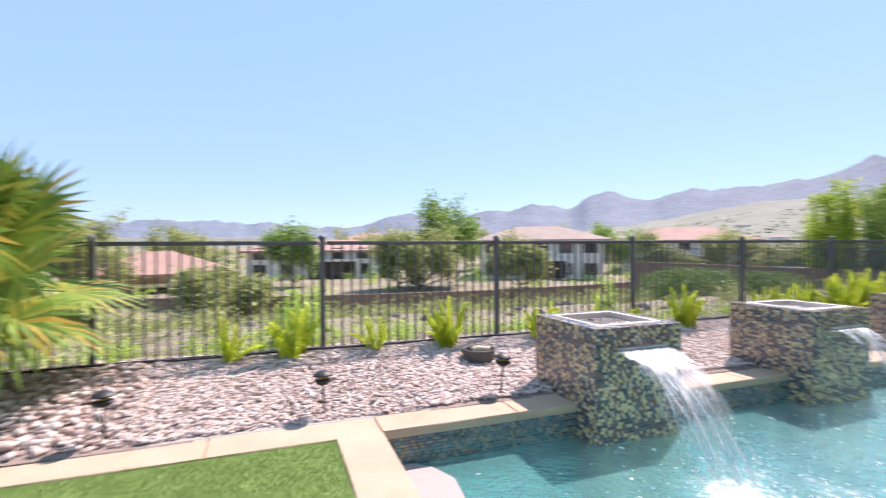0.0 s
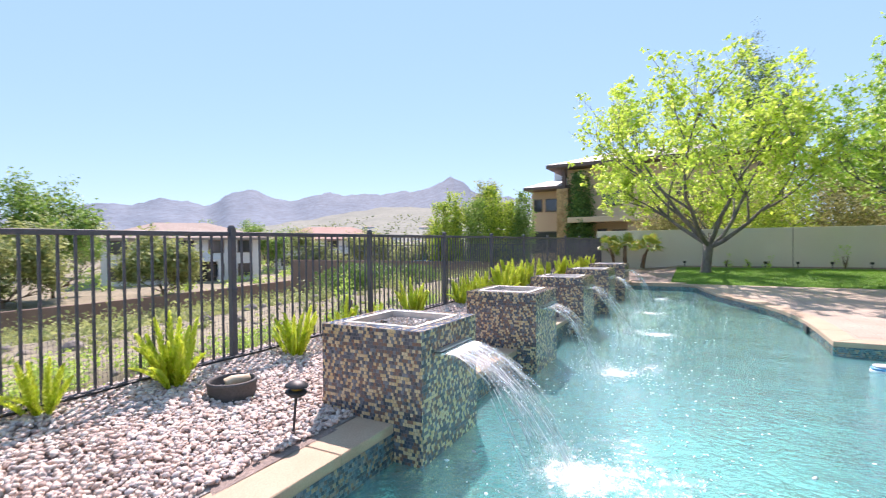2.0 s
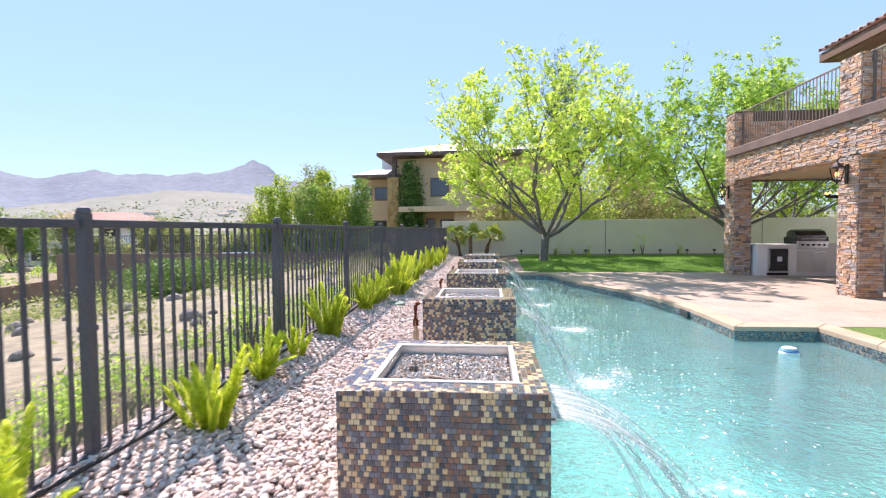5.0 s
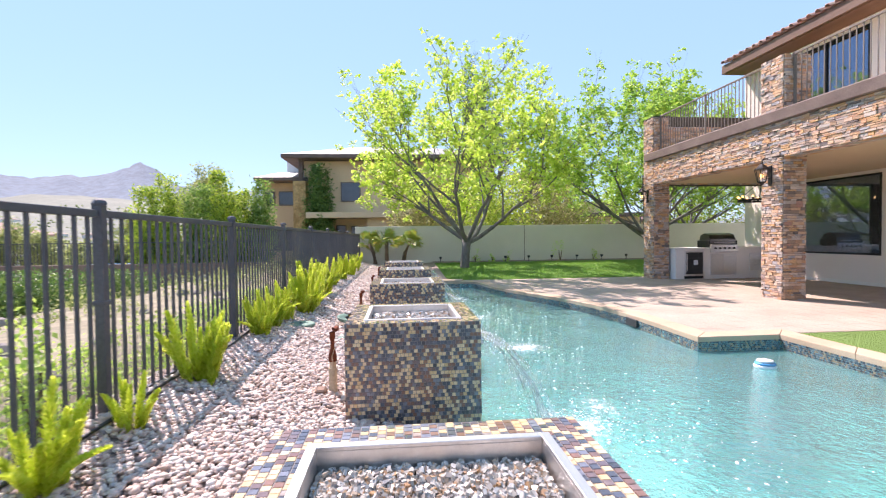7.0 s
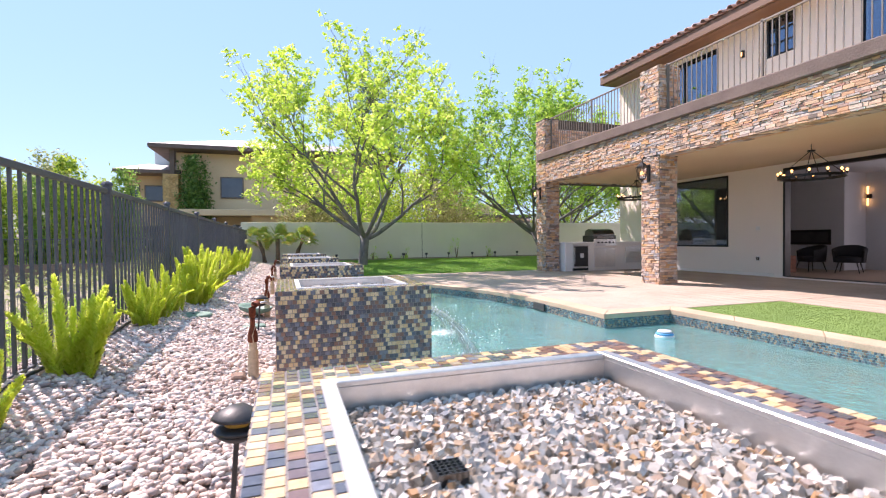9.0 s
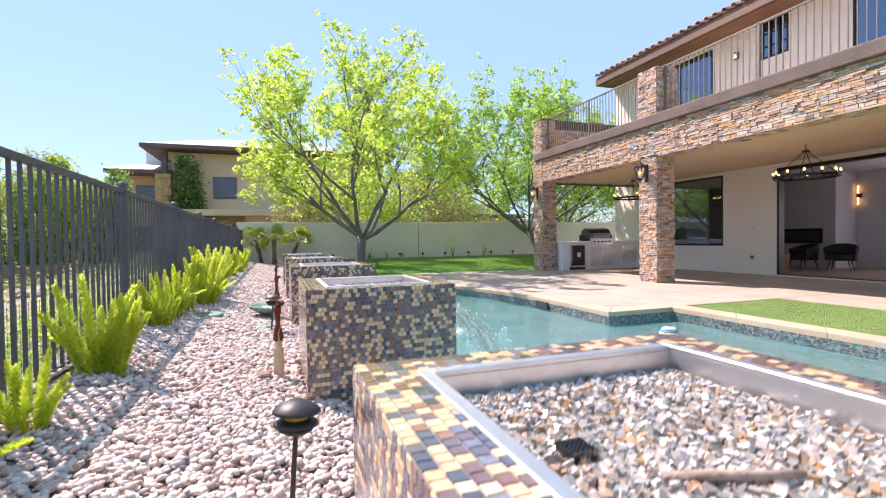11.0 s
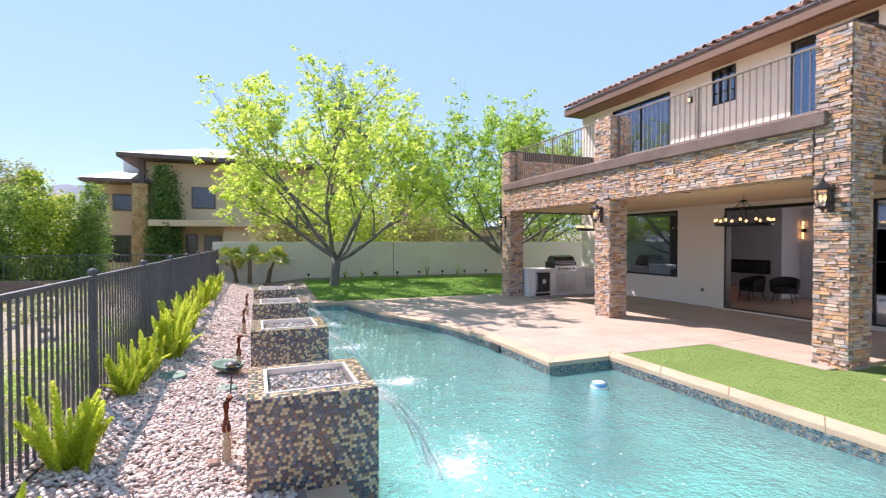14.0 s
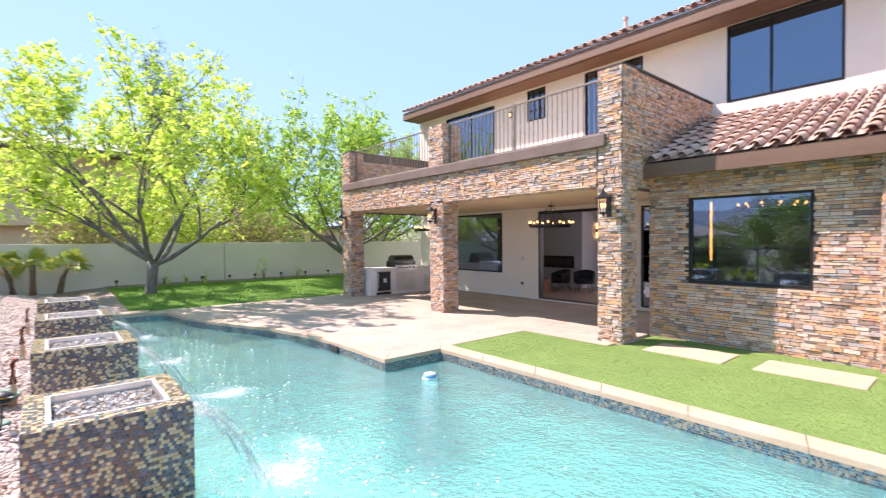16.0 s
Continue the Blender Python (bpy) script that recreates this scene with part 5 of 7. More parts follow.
rng_py = random.Random(5)
for (x0, x1, y0, y1, top), ob in zip(PIERS, pier_obs):
    front = ledger((x1, y1, -0.02), (-1, 0, 0), (0, 1, 0), x1 - x0, top + 0.02, rng_py)
    side = ledger((x0, y1, -0.02), (0, -1, 0), (-1, 0, 0), y1 - y0, top + 0.02, rng_py)
    other = ledger((x1, y0, -0.02), (0, 1, 0), (1, 0, 0), y1 - y0, top + 0.02, rng_py)
    if ob is pier_obs[0]:
        clad_single(ob, front, 290)
        clad(ob, side)
    else:
        clad(ob, front + side + other)
    part("cap", Geo().box(x0 - 0.02, x1 + 0.02, y0 - 0.02, y1 + 0.02, top, top + 0.04, 0.006), stone_bed, ob)
clad(post_up, ledger((11.7, -4.16, 3.99), (-1, 0, 0), (0, 1, 0), 0.6, 1.13, rng_py) + ledger((11.1, -4.16, 3.99), (0, -1, 0), (-1, 0, 0), 0.59, 1.13, rng_py) + ledger((11.7, -4.75, 3.99), (0, 1, 0), (1, 0, 0), 0.59, 1.13, rng_py))
clad(beam, ledger((16.1, -4.16, 3.0), (-1, 0, 0), (0, 1, 0), 9.62, 0.74, rng_py, mean=0.14) + ledger((16.2, -4.7, 2.98), (0, -1, 0), (-1, 0, 0), 3.7, 0.72, rng_py, mean=0.14))
# underside of the beam, faced with flat pieces
geo = Geo()
for i in range(60):
    a = 6.48 + 9.6 * i / 60
    for j in range(3):
        b = -4.52 + 0.12 * j
        d = rng_py.uniform(0.004, 0.016)
        geo.box(a + 0.004, a + 0.156, b, b + 0.114, 3.0 - d, 3.004, 0.002)
part("beam_underside", Geo().add(geo.v, geo.f), stone_wall, beam, kind="stuff")
clad(fin, ledger((5.98, -4.66, 2.98), (0, -1, 0), (-1, 0, 0), 3.75, 2.24, rng_py, mean=0.135))
part("cap", Geo().box(5.94, 6.44, HY + 0.01, -4.64, 5.24, 5.285, 0.006), stone_bed, fin)
clad(parapet, ledger((16.3, -4.66, 3.74), (0, -1, 0), (-1, 0, 0), 3.75, 1.1, rng_py, mean=0.14))
clad_single(wall_stone, ledger((6.05, -5.45, -0.02), (-1, 0, 0), (0, 1, 0), 8.0, 3.34, rng_py, [(0.75, 2.69, 1.15, 2.79)], 0.135), 300)
clad(wall_stone, ledger((6.05, HY + 0.02, -0.02), (0, 1, 0), (1, 0, 0), 2.94, 3.2, rng_py))
# projecting stone pilaster further along
geo = Geo().box(1.9, 2.5, -5.45, -5.2, -0.2, 3.3)
pil = thing("stone_pilaster", geo, stone_bed, "ledger stone pilaster on the house wall", "pillar", kind="structure")
clad(pil, ledger((2.5, -5.2, -0.02), (-1, 0, 0), (0, 1, 0), 0.6, 3.3, rng_py) + ledger((2.5, -5.45, -0.02), (0, 1, 0), (1, 0, 0), 0.25, 3.3, rng_py))

# ---- clay roof tiles ----


def clay_tile(slope_up, slope_len=0.42, width=0.29):
    """One barrel tile: an arched shell that narrows up the slope, with a thick lower edge. Its nose is at the origin, its back runs to -y."""
    g = Geo()
    n = 8
    rows = []
    for (s, r, lift) in ((0.0, 0.52, 0.04), (slope_len, 0.44, 0.0)):
        for rr in (r, r - 0.07):
            row = []
            for i in range(n + 1):
                a = math.pi * i / n
                row.append((math.cos(a) * rr * width * 0.62, -s, math.sin(a) * rr * width * 0.62 + lift))
            rows.append(row)
    for row in rows:
        g.v += row
    k = n + 1
    for i in range(n):
        g.f += [(i, i + 1, 2 * k + i + 1, 2 * k + i), (i + 1, i, k + i, k + i + 1)]
    # flat pan beside the barrel
    b = len(g.v)
    hw = width / 2
    g.v += [(-hw - 0.06, 0, 0.004), (hw - 0.06 - 0.02, 0, 0.004), (hw - 0.08, -slope_len, -0.008), (-hw - 0.06, -slope_len, -0.008)]
    g.f.append((b, b + 1, b + 2, b + 3))
    rot = Matrix.Rotation(-math.atan(slope_up), 4, "X")
    g.v = [tuple(rot @ Vector(p)) for p in g.v]
    return g


def tile_roof(parent, x0, x1, y_eave, z_eave, y_top, z_top, rows, lone_from):
    slope = (z_top - z_eave) / (y_eave - y_top)
    one = clay_tile(slope)
    single = one.mesh("roof_tile", roof_clay_single, True)
    rest = Geo()
    rnd = random.Random(3)
    dy = 0.36 / math.sqrt(1 + slope * slope)
    cols = int((x1 - x0) / 0.29)
    made = 0
    for r in range(rows):
        for c in range(cols):
            p = Vector((x1 - 0.16 - 0.29 * c + rnd.uniform(-0.006, 0.006), y_eave + 0.05 - dy * r, z_eave + 0.02 + slope * dy * r + rnd.uniform(0, 0.008)))
            if p.x > lone_from and made < 300:
                ob = new("roof_tile", single)
                ob.parent = parent
                ob.location = p
                made += 1
            else:
                rest.add([Vector(v) + p for v in one.v], one.f)
    part("roof_tiles", rest, roof_clay, parent, smooth=True, kind="stuff")


tile_roof(roof_low, -4.4, 5.95, -4.98, 3.44, HY, 4.86, 10, -2.0)
tile_roof(roof_main, -5, 17.8, -7.62, 7.32, -13, 9.72, 3, 99)
for x in (1.2, 3.4, 5.0, 8.3):
    thing("roof_vent_pipe", Geo().lathe([(0.05, 0), (0.05, 0.42), (0.075, 0.43), (0.075, 0.5), (0.0, 0.5)], (x, -8.6, 7.75), 10), roof_clay, "short terracotta painted vent pipe on the tiled roof", "vent pipe", "roof vents")

# ---- windows and doors of the house ----
frame_mat = black_metal


def window(name, x0, x1, z0, z1, y, bars_v=(), bars_h=(), label="dark-framed window", fw=0.05, depth=0.08):
    w = root(name, ((x0 + x1) / 2, y, z0), label, "window", kind="structure")
    g = Geo().box(x0, x0 + fw, y - depth, y, z0, z1, 0.004).box(x1 - fw, x1, y - depth, y, z0, z1, 0.004)
    g.box(x0 + fw, x1 - fw, y - depth, y, z0, z0 + fw, 0.004).box(x0 + fw, x1 - fw, y - depth, y, z1 - fw, z1, 0.004)
    part("window_frame", g, frame_mat, w)
    xs = [x0 + fw] + list(bars_v) + [x1 - fw]
    zs = [z0 + fw] + list(bars_h) + [z1 - fw]
    for b in bars_v:
        part("mullion", Geo().box(b - 0.022, b + 0.022, y - depth + 0.01, y - 0.008, z0 + fw, z1 - fw, 0.003), frame_mat, w)
    for b in bars_h:
        part("glazing_bar", Geo().box(x0 + fw, x1 - fw, y - depth + 0.014, y - 0.012, b - 0.016, b + 0.016, 0.003), frame_mat, w)
    for a, b in zip(xs[:-1], xs[1:]):
        for c, d in zip(zs[:-1], zs[1:]):
            ob = part("pane", Geo().box(a, b, y - 0.052, y - 0.046, c, d), window_glass, w)
            ob.visible_shadow = False
    return w


window("window_1", 12.88, 15.46, 0.80, 2.93, HY + 0.01, (), (), "large fixed window with a black frame under the porch")
window("window_2", 13.22, 15.88, 4.15, 6.83, HY + 0.01, (14.5,), (), "black-framed sliding glass door onto the balcony")
window("window_3", 10.96, 11.71, 5.93, 6.95, HY + 0.01, (11.21, 11.46), (6.27, 6.61), "small upper window with a grid of nine panes")
window("window_4", 7.7, 9.5, 4.15, 6.95, HY + 0.01, (8.6,), (), "tall black-framed glass balcony door")
window("window_5", 3.47, 5.64, 5.2, 7.0, HY + 0.01, (4.75,), (), "wide upper window reflecting blue sky")
window("window_6", 3.36, 5.3, 1.13, 2.77, -5.46, (), (), "large fixed window in the ledger stone wall")
window("window_7", 6.75, 7.75, 0.1, 2.88, HY + 0.01, (), (2.2, 1.5, 0.8), "narrow black-framed patio window")
# open sliding door: frame, and panels stacked to one side
d = root("door_1", (9.7, HY, 0.03), "wide black-framed sliding door standing open to the living room", "door", kind="structure")
g = Geo().box(11.2, 11.26, HY - 0.2, HY + 0.012, 0.03, 2.9, 0.004).box(8.2, 8.25, HY - 0.2, HY + 0.012, 0.03, 2.9, 0.004).box(8.25, 11.2, HY - 0.2, HY + 0.012, 2.82, 2.9, 0.004)
part("door_frame", g, black_metal, d)
part("threshold", Geo().box(8.25, 11.2, HY - 0.2, HY + 0.03, 0.0, 0.045, 0.004), black_metal, d)
thing("door_step", Geo().box(8.0, 11.5, HY, HY + 0.16, -0.1, 0.03, 0.006), stucco_white, "pale concrete sill below the sliding door", "trim", kind="structure")
thing("baseboard_patio", Geo().box(11.5, 16.5, HY, HY + 0.03, -0.05, 0.09, 0.006), stucco_white, "pale weep screed band along the patio wall", "trim", kind="structure")
for z, h in ((1.28, 0.11), (0.42, 0.13)):
    o = thing("wall_outlet", Geo().box(11.95 - 0.06, 11.95 + 0.06, HY, HY + 0.022, z, z + h, 0.006), white_plastic if z > 1 else steel, "white weatherproof electric box on the patio wall", "outlet", "electric boxes")
    part("cover", Geo().box(11.95 - 0.045, 11.95 - 0.005, HY + 0.018, HY + 0.03, z + 0.02, z + h - 0.02, 0.003).box(11.95 + 0.005, 11.95 + 0.045, HY + 0.018, HY + 0.03, z + 0.02, z + h - 0.02, 0.003), grey_plastic if z < 1 else white_plastic, o)

# rooms behind the glass
geo = Geo().box(6.3, 16.5, -13.2, HY - 0.25, -0.05, 0.03)
thing("floor_living", geo, indoor_floor, "brown plank living room floor", "floor", kind="structure")
thing("ceiling_living", Geo().box(6.1, 16.5, -13.2, HY - 0.25, 3.05, 3.2), indoor_wall, "white living room ceiling", "ceiling", kind="structure")
g = Geo()
# the opening is unseen, added only to hold the fill lamp
wall_with_holes(g, 6.3, 12.02, 0.03, 3.05, -13.1, -13.3, [(6.7, 9.3, 0.4, 2.7)])
# area lamp added to brighten the living room
lamp = new("living_fill_light", bpy.data.lights.new("living_fill_light", "AREA"))
lamp.data.shape, lamp.data.size, lamp.data.size_y, lamp.data.energy, lamp.data.color = "RECTANGLE", 2.5, 2.2, 35, (0.95, 0.97, 1.0)
lamp.matrix_world = look((8.0, -13.15, 1.55), (8.6, -8.0, 1.3))
thing("wall_living", g, indoor_wall, "white living room wall", "wall", kind="structure")
thing("wall_fireplace", Geo().box(12.02, 16.5, -12.3, -12.1, 0.03, 3.05).box(12.02, 12.2, -13.1, -12.3, 0.03, 3.05), indoor_wall, "grey-white fireplace wall", "wall", kind="structure")
fp = root("fireplace", (13.1, -12.1, 0.9), "long black linear fireplace set in a white wall", "fireplace")
part("surround", Geo().box(12.38, 14.6, -12.1, -12.06, 0.82, 1.3, 0.006), black_metal, fp)
part("firebox", Geo().box(12.45, 14.5, -12.058, -12.052, 0.9, 1.22), black_plastic, fp)
sc = root("wall_sconce", (11.98, -13.1, 2.3), "black wall light with two warm glowing tubes", "wall lamp")
part("backplate", Geo().box(11.86, 11.98, -13.1, -13.04, 2.25, 2.38, 0.006), black_metal, sc)
for z0, z1 in ((2.38, 2.62), (2.03, 2.25)):
    part("tube", Geo().lathe([(0.02, 0), (0.023, 0.01), (0.023, z1 - z0 - 0.01), (0.019, z1 - z0)], (11.92, -13.0, z0), 12), bulb_mat, sc, "glowing warm glass tube")


def tub_chair(x, y, turn):
    c = root("tub_chair", (x, y, 0.03), "black upholstered tub chair on slim dark legs", "chair", "chairs by the fireplace")
    m = pose(x, y, 0.03, 0, 0, turn)
    part("seat", Geo().lathe([(0.0, 0.3), (0.3, 0.3), (0.33, 0.34), (0.33, 0.42), (0.28, 0.46), (0.0, 0.47)], (0, 0, 0), 20, m), black_cloth, c, smooth=True)
    g = Geo()
    prof = []
    for i in range(15):
        a = radians(-25 + 230 * i / 14)
        hgt = 0.62 + 0.16 * math.sin(math.pi * i / 14)
        prof.append((a, hgt))
    for a, hgt in prof:
        for r, z in ((0.36, 0.3), (0.40, hgt), (0.34, hgt + 0.02), (0.31, 0.32)):
            g.v.append(m @ Vector((r * math.cos(a), r * math.sin(a), z)))
    for i in range(14):
        for k in range(4):
            g.f.append((i * 4 + k, i * 4 + (k + 1) % 4, i * 4 + 4 + (k + 1) % 4, i * 4 + 4 + k))
    g.f += [(0, 1, 2, 3), (59, 58, 57, 56)]
    part("backrest", g, black_cloth, c, smooth=True)
    for sx, sy in ((-1, -1), (-1, 1), (1, -1), (1, 1)):
        part("leg", Geo().tube([m @ Vector((0.2 * sx, 0.2 * sy, 0.31)), m @ Vector((0.27 * sx, 0.27 * sy, 0.0))], [0.016, 0.01], 8), black_metal, c)


tub_chair(12.2, -10.9, 160)
tub_chair(11.35, -11.2, 200)
# unseen wall added so the living room fill lamp stays out of window_6
thing("wall_lamp_block", Geo().box(6.1, 6.3, -13.3, HY - 0.25, 0.0, 3.05), indoor_wall, "unseen white wall added to block the fill lamp from the dining room", "wall", kind="structure")
thing("floor_dining", Geo().box(-3.7, 5.85, HY, -5.65, -0.1, 0.03), indoor_floor, "brown plank dining room floor", "floor", kind="structure")
thing("wall_dining", Geo().box(-3.7, 5.85, HY - 0.2, HY, 0.03, 3.3), indoor_wall, "white dining room wall", "wall", kind="structure")
st = root("stump_table", (12.3, -10.0, 0.03), "red-brown block side table of stacked wood", "side table")
for k in range(4):
    part("block", Geo().box(12.12 + 0.01 * (k % 2), 12.48 - 0.01 * (k % 2), -10.18, -9.82, 0.03 + 0.125 * k, 0.03 + 0.125 * (k + 1) - 0.004, 0.01), wood_red, st)

# ---- porch lanterns ----


def lantern(x, y, z):
    l = root("porch_lantern", (x, y, z), "ornate black iron wall lantern with lit candle bulbs", "wall lamp", "porch lanterns")
    part("backplate", Geo().box(x - 0.05, x + 0.05, y, y + 0.03, z - 0.12, z + 0.3, 0.01), black_metal, l)
    pts = [(x, y + 0.03 + 0.19 * math.sin(a) * 0.9, z + 0.3 + 0.13 * (1 - math.cos(a)) - 0.06) for a in [0.1 + 0.3 * i for i in range(9)]]
    part("scroll_arm", Geo().tube(pts, [0.014] * 9, 7).tube([(x, y + 0.02, z + 0.05), (x, y + 0.12, z + 0.0), (x, y + 0.2, z + 0.02)], 0.009, 6), black_metal, l, smooth=True)
    cy = y + 0.21
    m = pose(x, cy, z, 0, 0, 30)
    part("roof", Geo().lathe([(0.155, 0.22), (0.15, 0.235), (0.10, 0.27), (0.06, 0.31), (0.03, 0.34), (0.018, 0.37), (0.0, 0.40)], (0, 0, 0), 6, m), black_metal, l)
    part("base", Geo().lathe([(0.0, -0.14), (0.016, -0.12), (0.02, -0.09), (0.06, -0.07), (0.085, -0.055), (0.085, -0.04), (0.0, -0.035)], (0, 0, 0), 6, m), black_metal, l)
    for k in range(6):
        a = radians(60 * k)
        part("bar", Geo().tube([m @ Vector((0.082 * math.cos(a), 0.082 * math.sin(a), -0.045)), m @ Vector((0.14 * math.cos(a), 0.14 * math.sin(a), 0.222))], 0.007, 5), black_metal, l)
    for dx in (-0.03, 0.03):
        part("bulb", Geo().lathe([(0.006, 0.0), (0.014, 0.02), (0.017, 0.05), (0.009, 0.085), (0.0, 0.1)], (x + dx, cy, z + 0.04), 10), bulb_mat, l, "warm glowing candle bulb", smooth=True)
        part("candle", Geo().lathe([(0.012, -0.03), (0.012, 0.04)], (x + dx, cy, z), 8), stucco_white, l)
    return l


lantern(6.21, -4.13, 2.52)
lantern(11.4, -4.13, 2.55)
lantern(16.42, -4.13, 2.55)


def chandelier(x, y, z, drop):
    c = root("ring_chandelier", (x, y, z + drop), "black iron ring chandelier with glowing round bulbs", "chandelier", "ring chandeliers")
    r = 0.58
    g = Geo()
    n = 40
    for zz, rr in ((-0.025, r), (0.03, r), (0.03, r - 0.02), (-0.025, r - 0.02)):
        for k in range(n):
            a = 2 * math.pi * k / n
            g.v.append((x + rr * math.cos(a), y + rr * math.sin(a), z + zz))
    for i in range(4):
        for k in range(n):
            g.f.append((i * n + k, i * n + (k + 1) % n, ((i + 1) % 4) * n + (k + 1) % n, ((i + 1) % 4) * n + k))
    part("ring", g, black_metal, c)
    hub = (x, y, z + 0.56)
    part("stem", Geo().tube([(x, y, z + drop), hub], 0.008, 8), black_metal, c)
    part("hub", Geo().lathe([(0.0, -0.03), (0.07, -0.03), (0.07, 0.0), (0.0, 0.01)], hub, 12), black_metal, c)
    for k in range(4):
        a = math.pi / 4 + math.pi / 2 * k
        part("arm", Geo().tube([hub, (x + (r - 0.01) * math.cos(a), y + (r - 0.01) * math.sin(a), z + 0.02)], 0.008, 6), black_metal, c)
    bulb = Geo().lathe([(0.010, 0.0), (0.015, 0.012), (0.023, 0.03), (0.022, 0.05), (0.012, 0.064), (0.0, 0.067)], (0, 0, 0), 12).mesh("bulb", bulb_mat, True)
    cup = Geo().lathe([(0.018, -0.04), (0.022, -0.03), (0.022, 0.002), (0.0, 0.004)], (0, 0, 0), 10).mesh("cup", black_metal)
    for k in range(12):
        a = 2 * math.pi * k / 12
        for me, name in ((cup, "cup"), (bulb, "bulb")):
            o = new(name, me)
            o.parent = c
            o.location = (r * math.cos(a) - 0.01 * math.cos(a), r * math.sin(a) - 0.01 * math.sin(a), 0.07 - drop)


chandelier(9.18, -6.3, 2.33, 0.69)
chandelier(14.3, -6.3, 2.33, 0.69)
chandelier(4.36, -7.0, 2.55, 0.75)
tl = root("tube_lamp", (5.28, -6.5, 1.5), "slender golden glowing tube lamp behind the window", "lamp")
part("tube", Geo().lathe([(0.02, 0.0), (0.022, 0.02), (0.022, 1.2), (0.0, 1.22)], (5.28, -6.5, 1.52), 10), bulb_mat, tl, "glowing golden tube")
part("base", Geo().lathe([(0.15, 0.0), (0.15, 0.03), (0.015, 0.05), (0.012, 1.5)], (5.28, -6.5, 0.03), 16), black_metal, tl)

# ---- balcony rail ----
def rail_run(x0, x1, y, z0, z1):
    r = root("balcony_rail", (x0, y, z0), "taupe painted steel balcony railing", "railing", "balcony railings")
    part("top_rail", Geo().box(x0, x1, y - 0.022, y + 0.022, z1 - 0.035, z1, 0.004), rail_paint, r)
    part("bottom_rail", Geo().box(x0, x1, y - 0.016, y + 0.016, z0 + 0.06, z0 + 0.09, 0.003), rail_paint, r)
    n = int((x1 - x0) / 0.125)
    for i in range(n):
        x = x0 + (x1 - x0) * (i + 0.5) / n
        part("baluster", Geo().box(x - 0.008, x + 0.008, y - 0.008, y + 0.008, z0 + 0.09, z1 - 0.035), rail_paint, r)
    for x in [x0 + 0.03, x1 - 0.03] + ([(x0 + x1) / 2] if x1 - x0 > 3 else []):
        part("post", Geo().box(x - 0.022, x + 0.022, y - 0.022, y + 0.022, z0, z1 + 0.02, 0.003), rail_paint, r)


rail_run(6.47, 11.08, -4.36, 3.99, 5.13)
rail_run(11.72, 16.1, -4.36, 3.99, 5.13)
for x in (12.4,):
    s = root("balcony_lamp", (x, HY, 6.3), "small black wall lamp by the balcony door", "wall lamp")
    part("body", Geo().box(x - 0.05, x + 0.05, HY, HY + 0.1, 6.22, 6.42, 0.01), black_metal, s)
    part("lens", Geo().box(x - 0.035, x + 0.035, HY + 0.1, HY + 0.106, 6.25, 6.36, 0.004), bulb_mat, s, "glowing lens")

# ---- outdoor kitchen ----
KX = 15.85
bq = root("grill_island", (16.2, -6.3, 0), "white stucco outdoor kitchen counter", "outdoor kitchen")
part("island_body", Geo().box(KX, 16.55, -8.38, -4.72, 0.0, 0.93, 0.01), stucco_white, bq)
part("countertop", Geo().box(KX - 0.03, 16.6, -8.4, -4.69, 0.93, 0.98, 0.006), stucco_white, bq, "pale stone countertop")
fr = root("outdoor_fridge", (KX, -5.3, 0.06), "stainless beverage fridge with a dark glass door", "fridge")
part("door", Geo().box(KX - 0.035, KX, -5.62, -5.0, 0.12, 0.88, 0.006), steel, fr)
part("glass", Geo().box(KX - 0.04, KX - 0.034, -5.585, -5.035, 0.16, 0.84), black_plastic, fr, "dark glass door panel")
for z in (0.35, 0.5, 0.65):
    part("shelf", Geo().box(KX - 0.042, KX - 0.039, -5.55, -5.07, z, z + 0.008), dark_steel, fr)
part("label", Geo().box(KX - 0.043, KX - 0.04, -5.42, -5.28, 0.45, 0.6), white_plastic, fr, "white paper label")
part("handle", Geo().tube([(KX - 0.075, -5.04, 0.25), (KX - 0.075, -5.04, 0.8)], 0.011, 8), steel, fr)
part("kick_plate", Geo().box(KX - 0.012, KX, -5.62, -5.0, 0.02, 0.1), black_metal, fr)
gr = root("gas_grill", (KX, -6.3, 0.5), "built-in stainless gas grill with its lid closed", "grill")
part("hood", Geo().add([Vector((x, y, z)) for y in (-6.72, -5.86) for x, z in ((KX + 0.02, 1.08), (KX + 0.03, 1.25), (KX + 0.12, 1.38), (KX + 0.3, 1.43), (KX + 0.5, 1.36), (KX + 0.58, 1.08))],
     [(0, 1, 7, 6), (1, 2, 8, 7), (2, 3, 9, 8), (3, 4, 10, 9), (4, 5, 11, 10), (5, 4, 3, 2, 1, 0), (6, 7, 8, 9, 10, 11), (0, 6, 11, 5)]), dark_steel, gr, "curved dark steel hood")
part("hood_end", Geo().box(KX + 0.0, KX + 0.6, -6.76, -6.72, 0.98, 1.2, 0.01), black_metal, gr)
part("hood_end", Geo().box(KX + 0.0, KX + 0.6, -5.86, -5.82, 0.98, 1.2, 0.01), black_metal, gr)
part("control_panel", Geo().box(KX - 0.06, KX + 0.58, -6.74, -5.84, 0.84, 1.07, 0.008), steel, gr)
part("hood_handle", Geo().tube([(KX - 0.04, -6.62, 1.14), (KX - 0.04, -5.96, 1.14)], 0.014, 8), steel, gr)
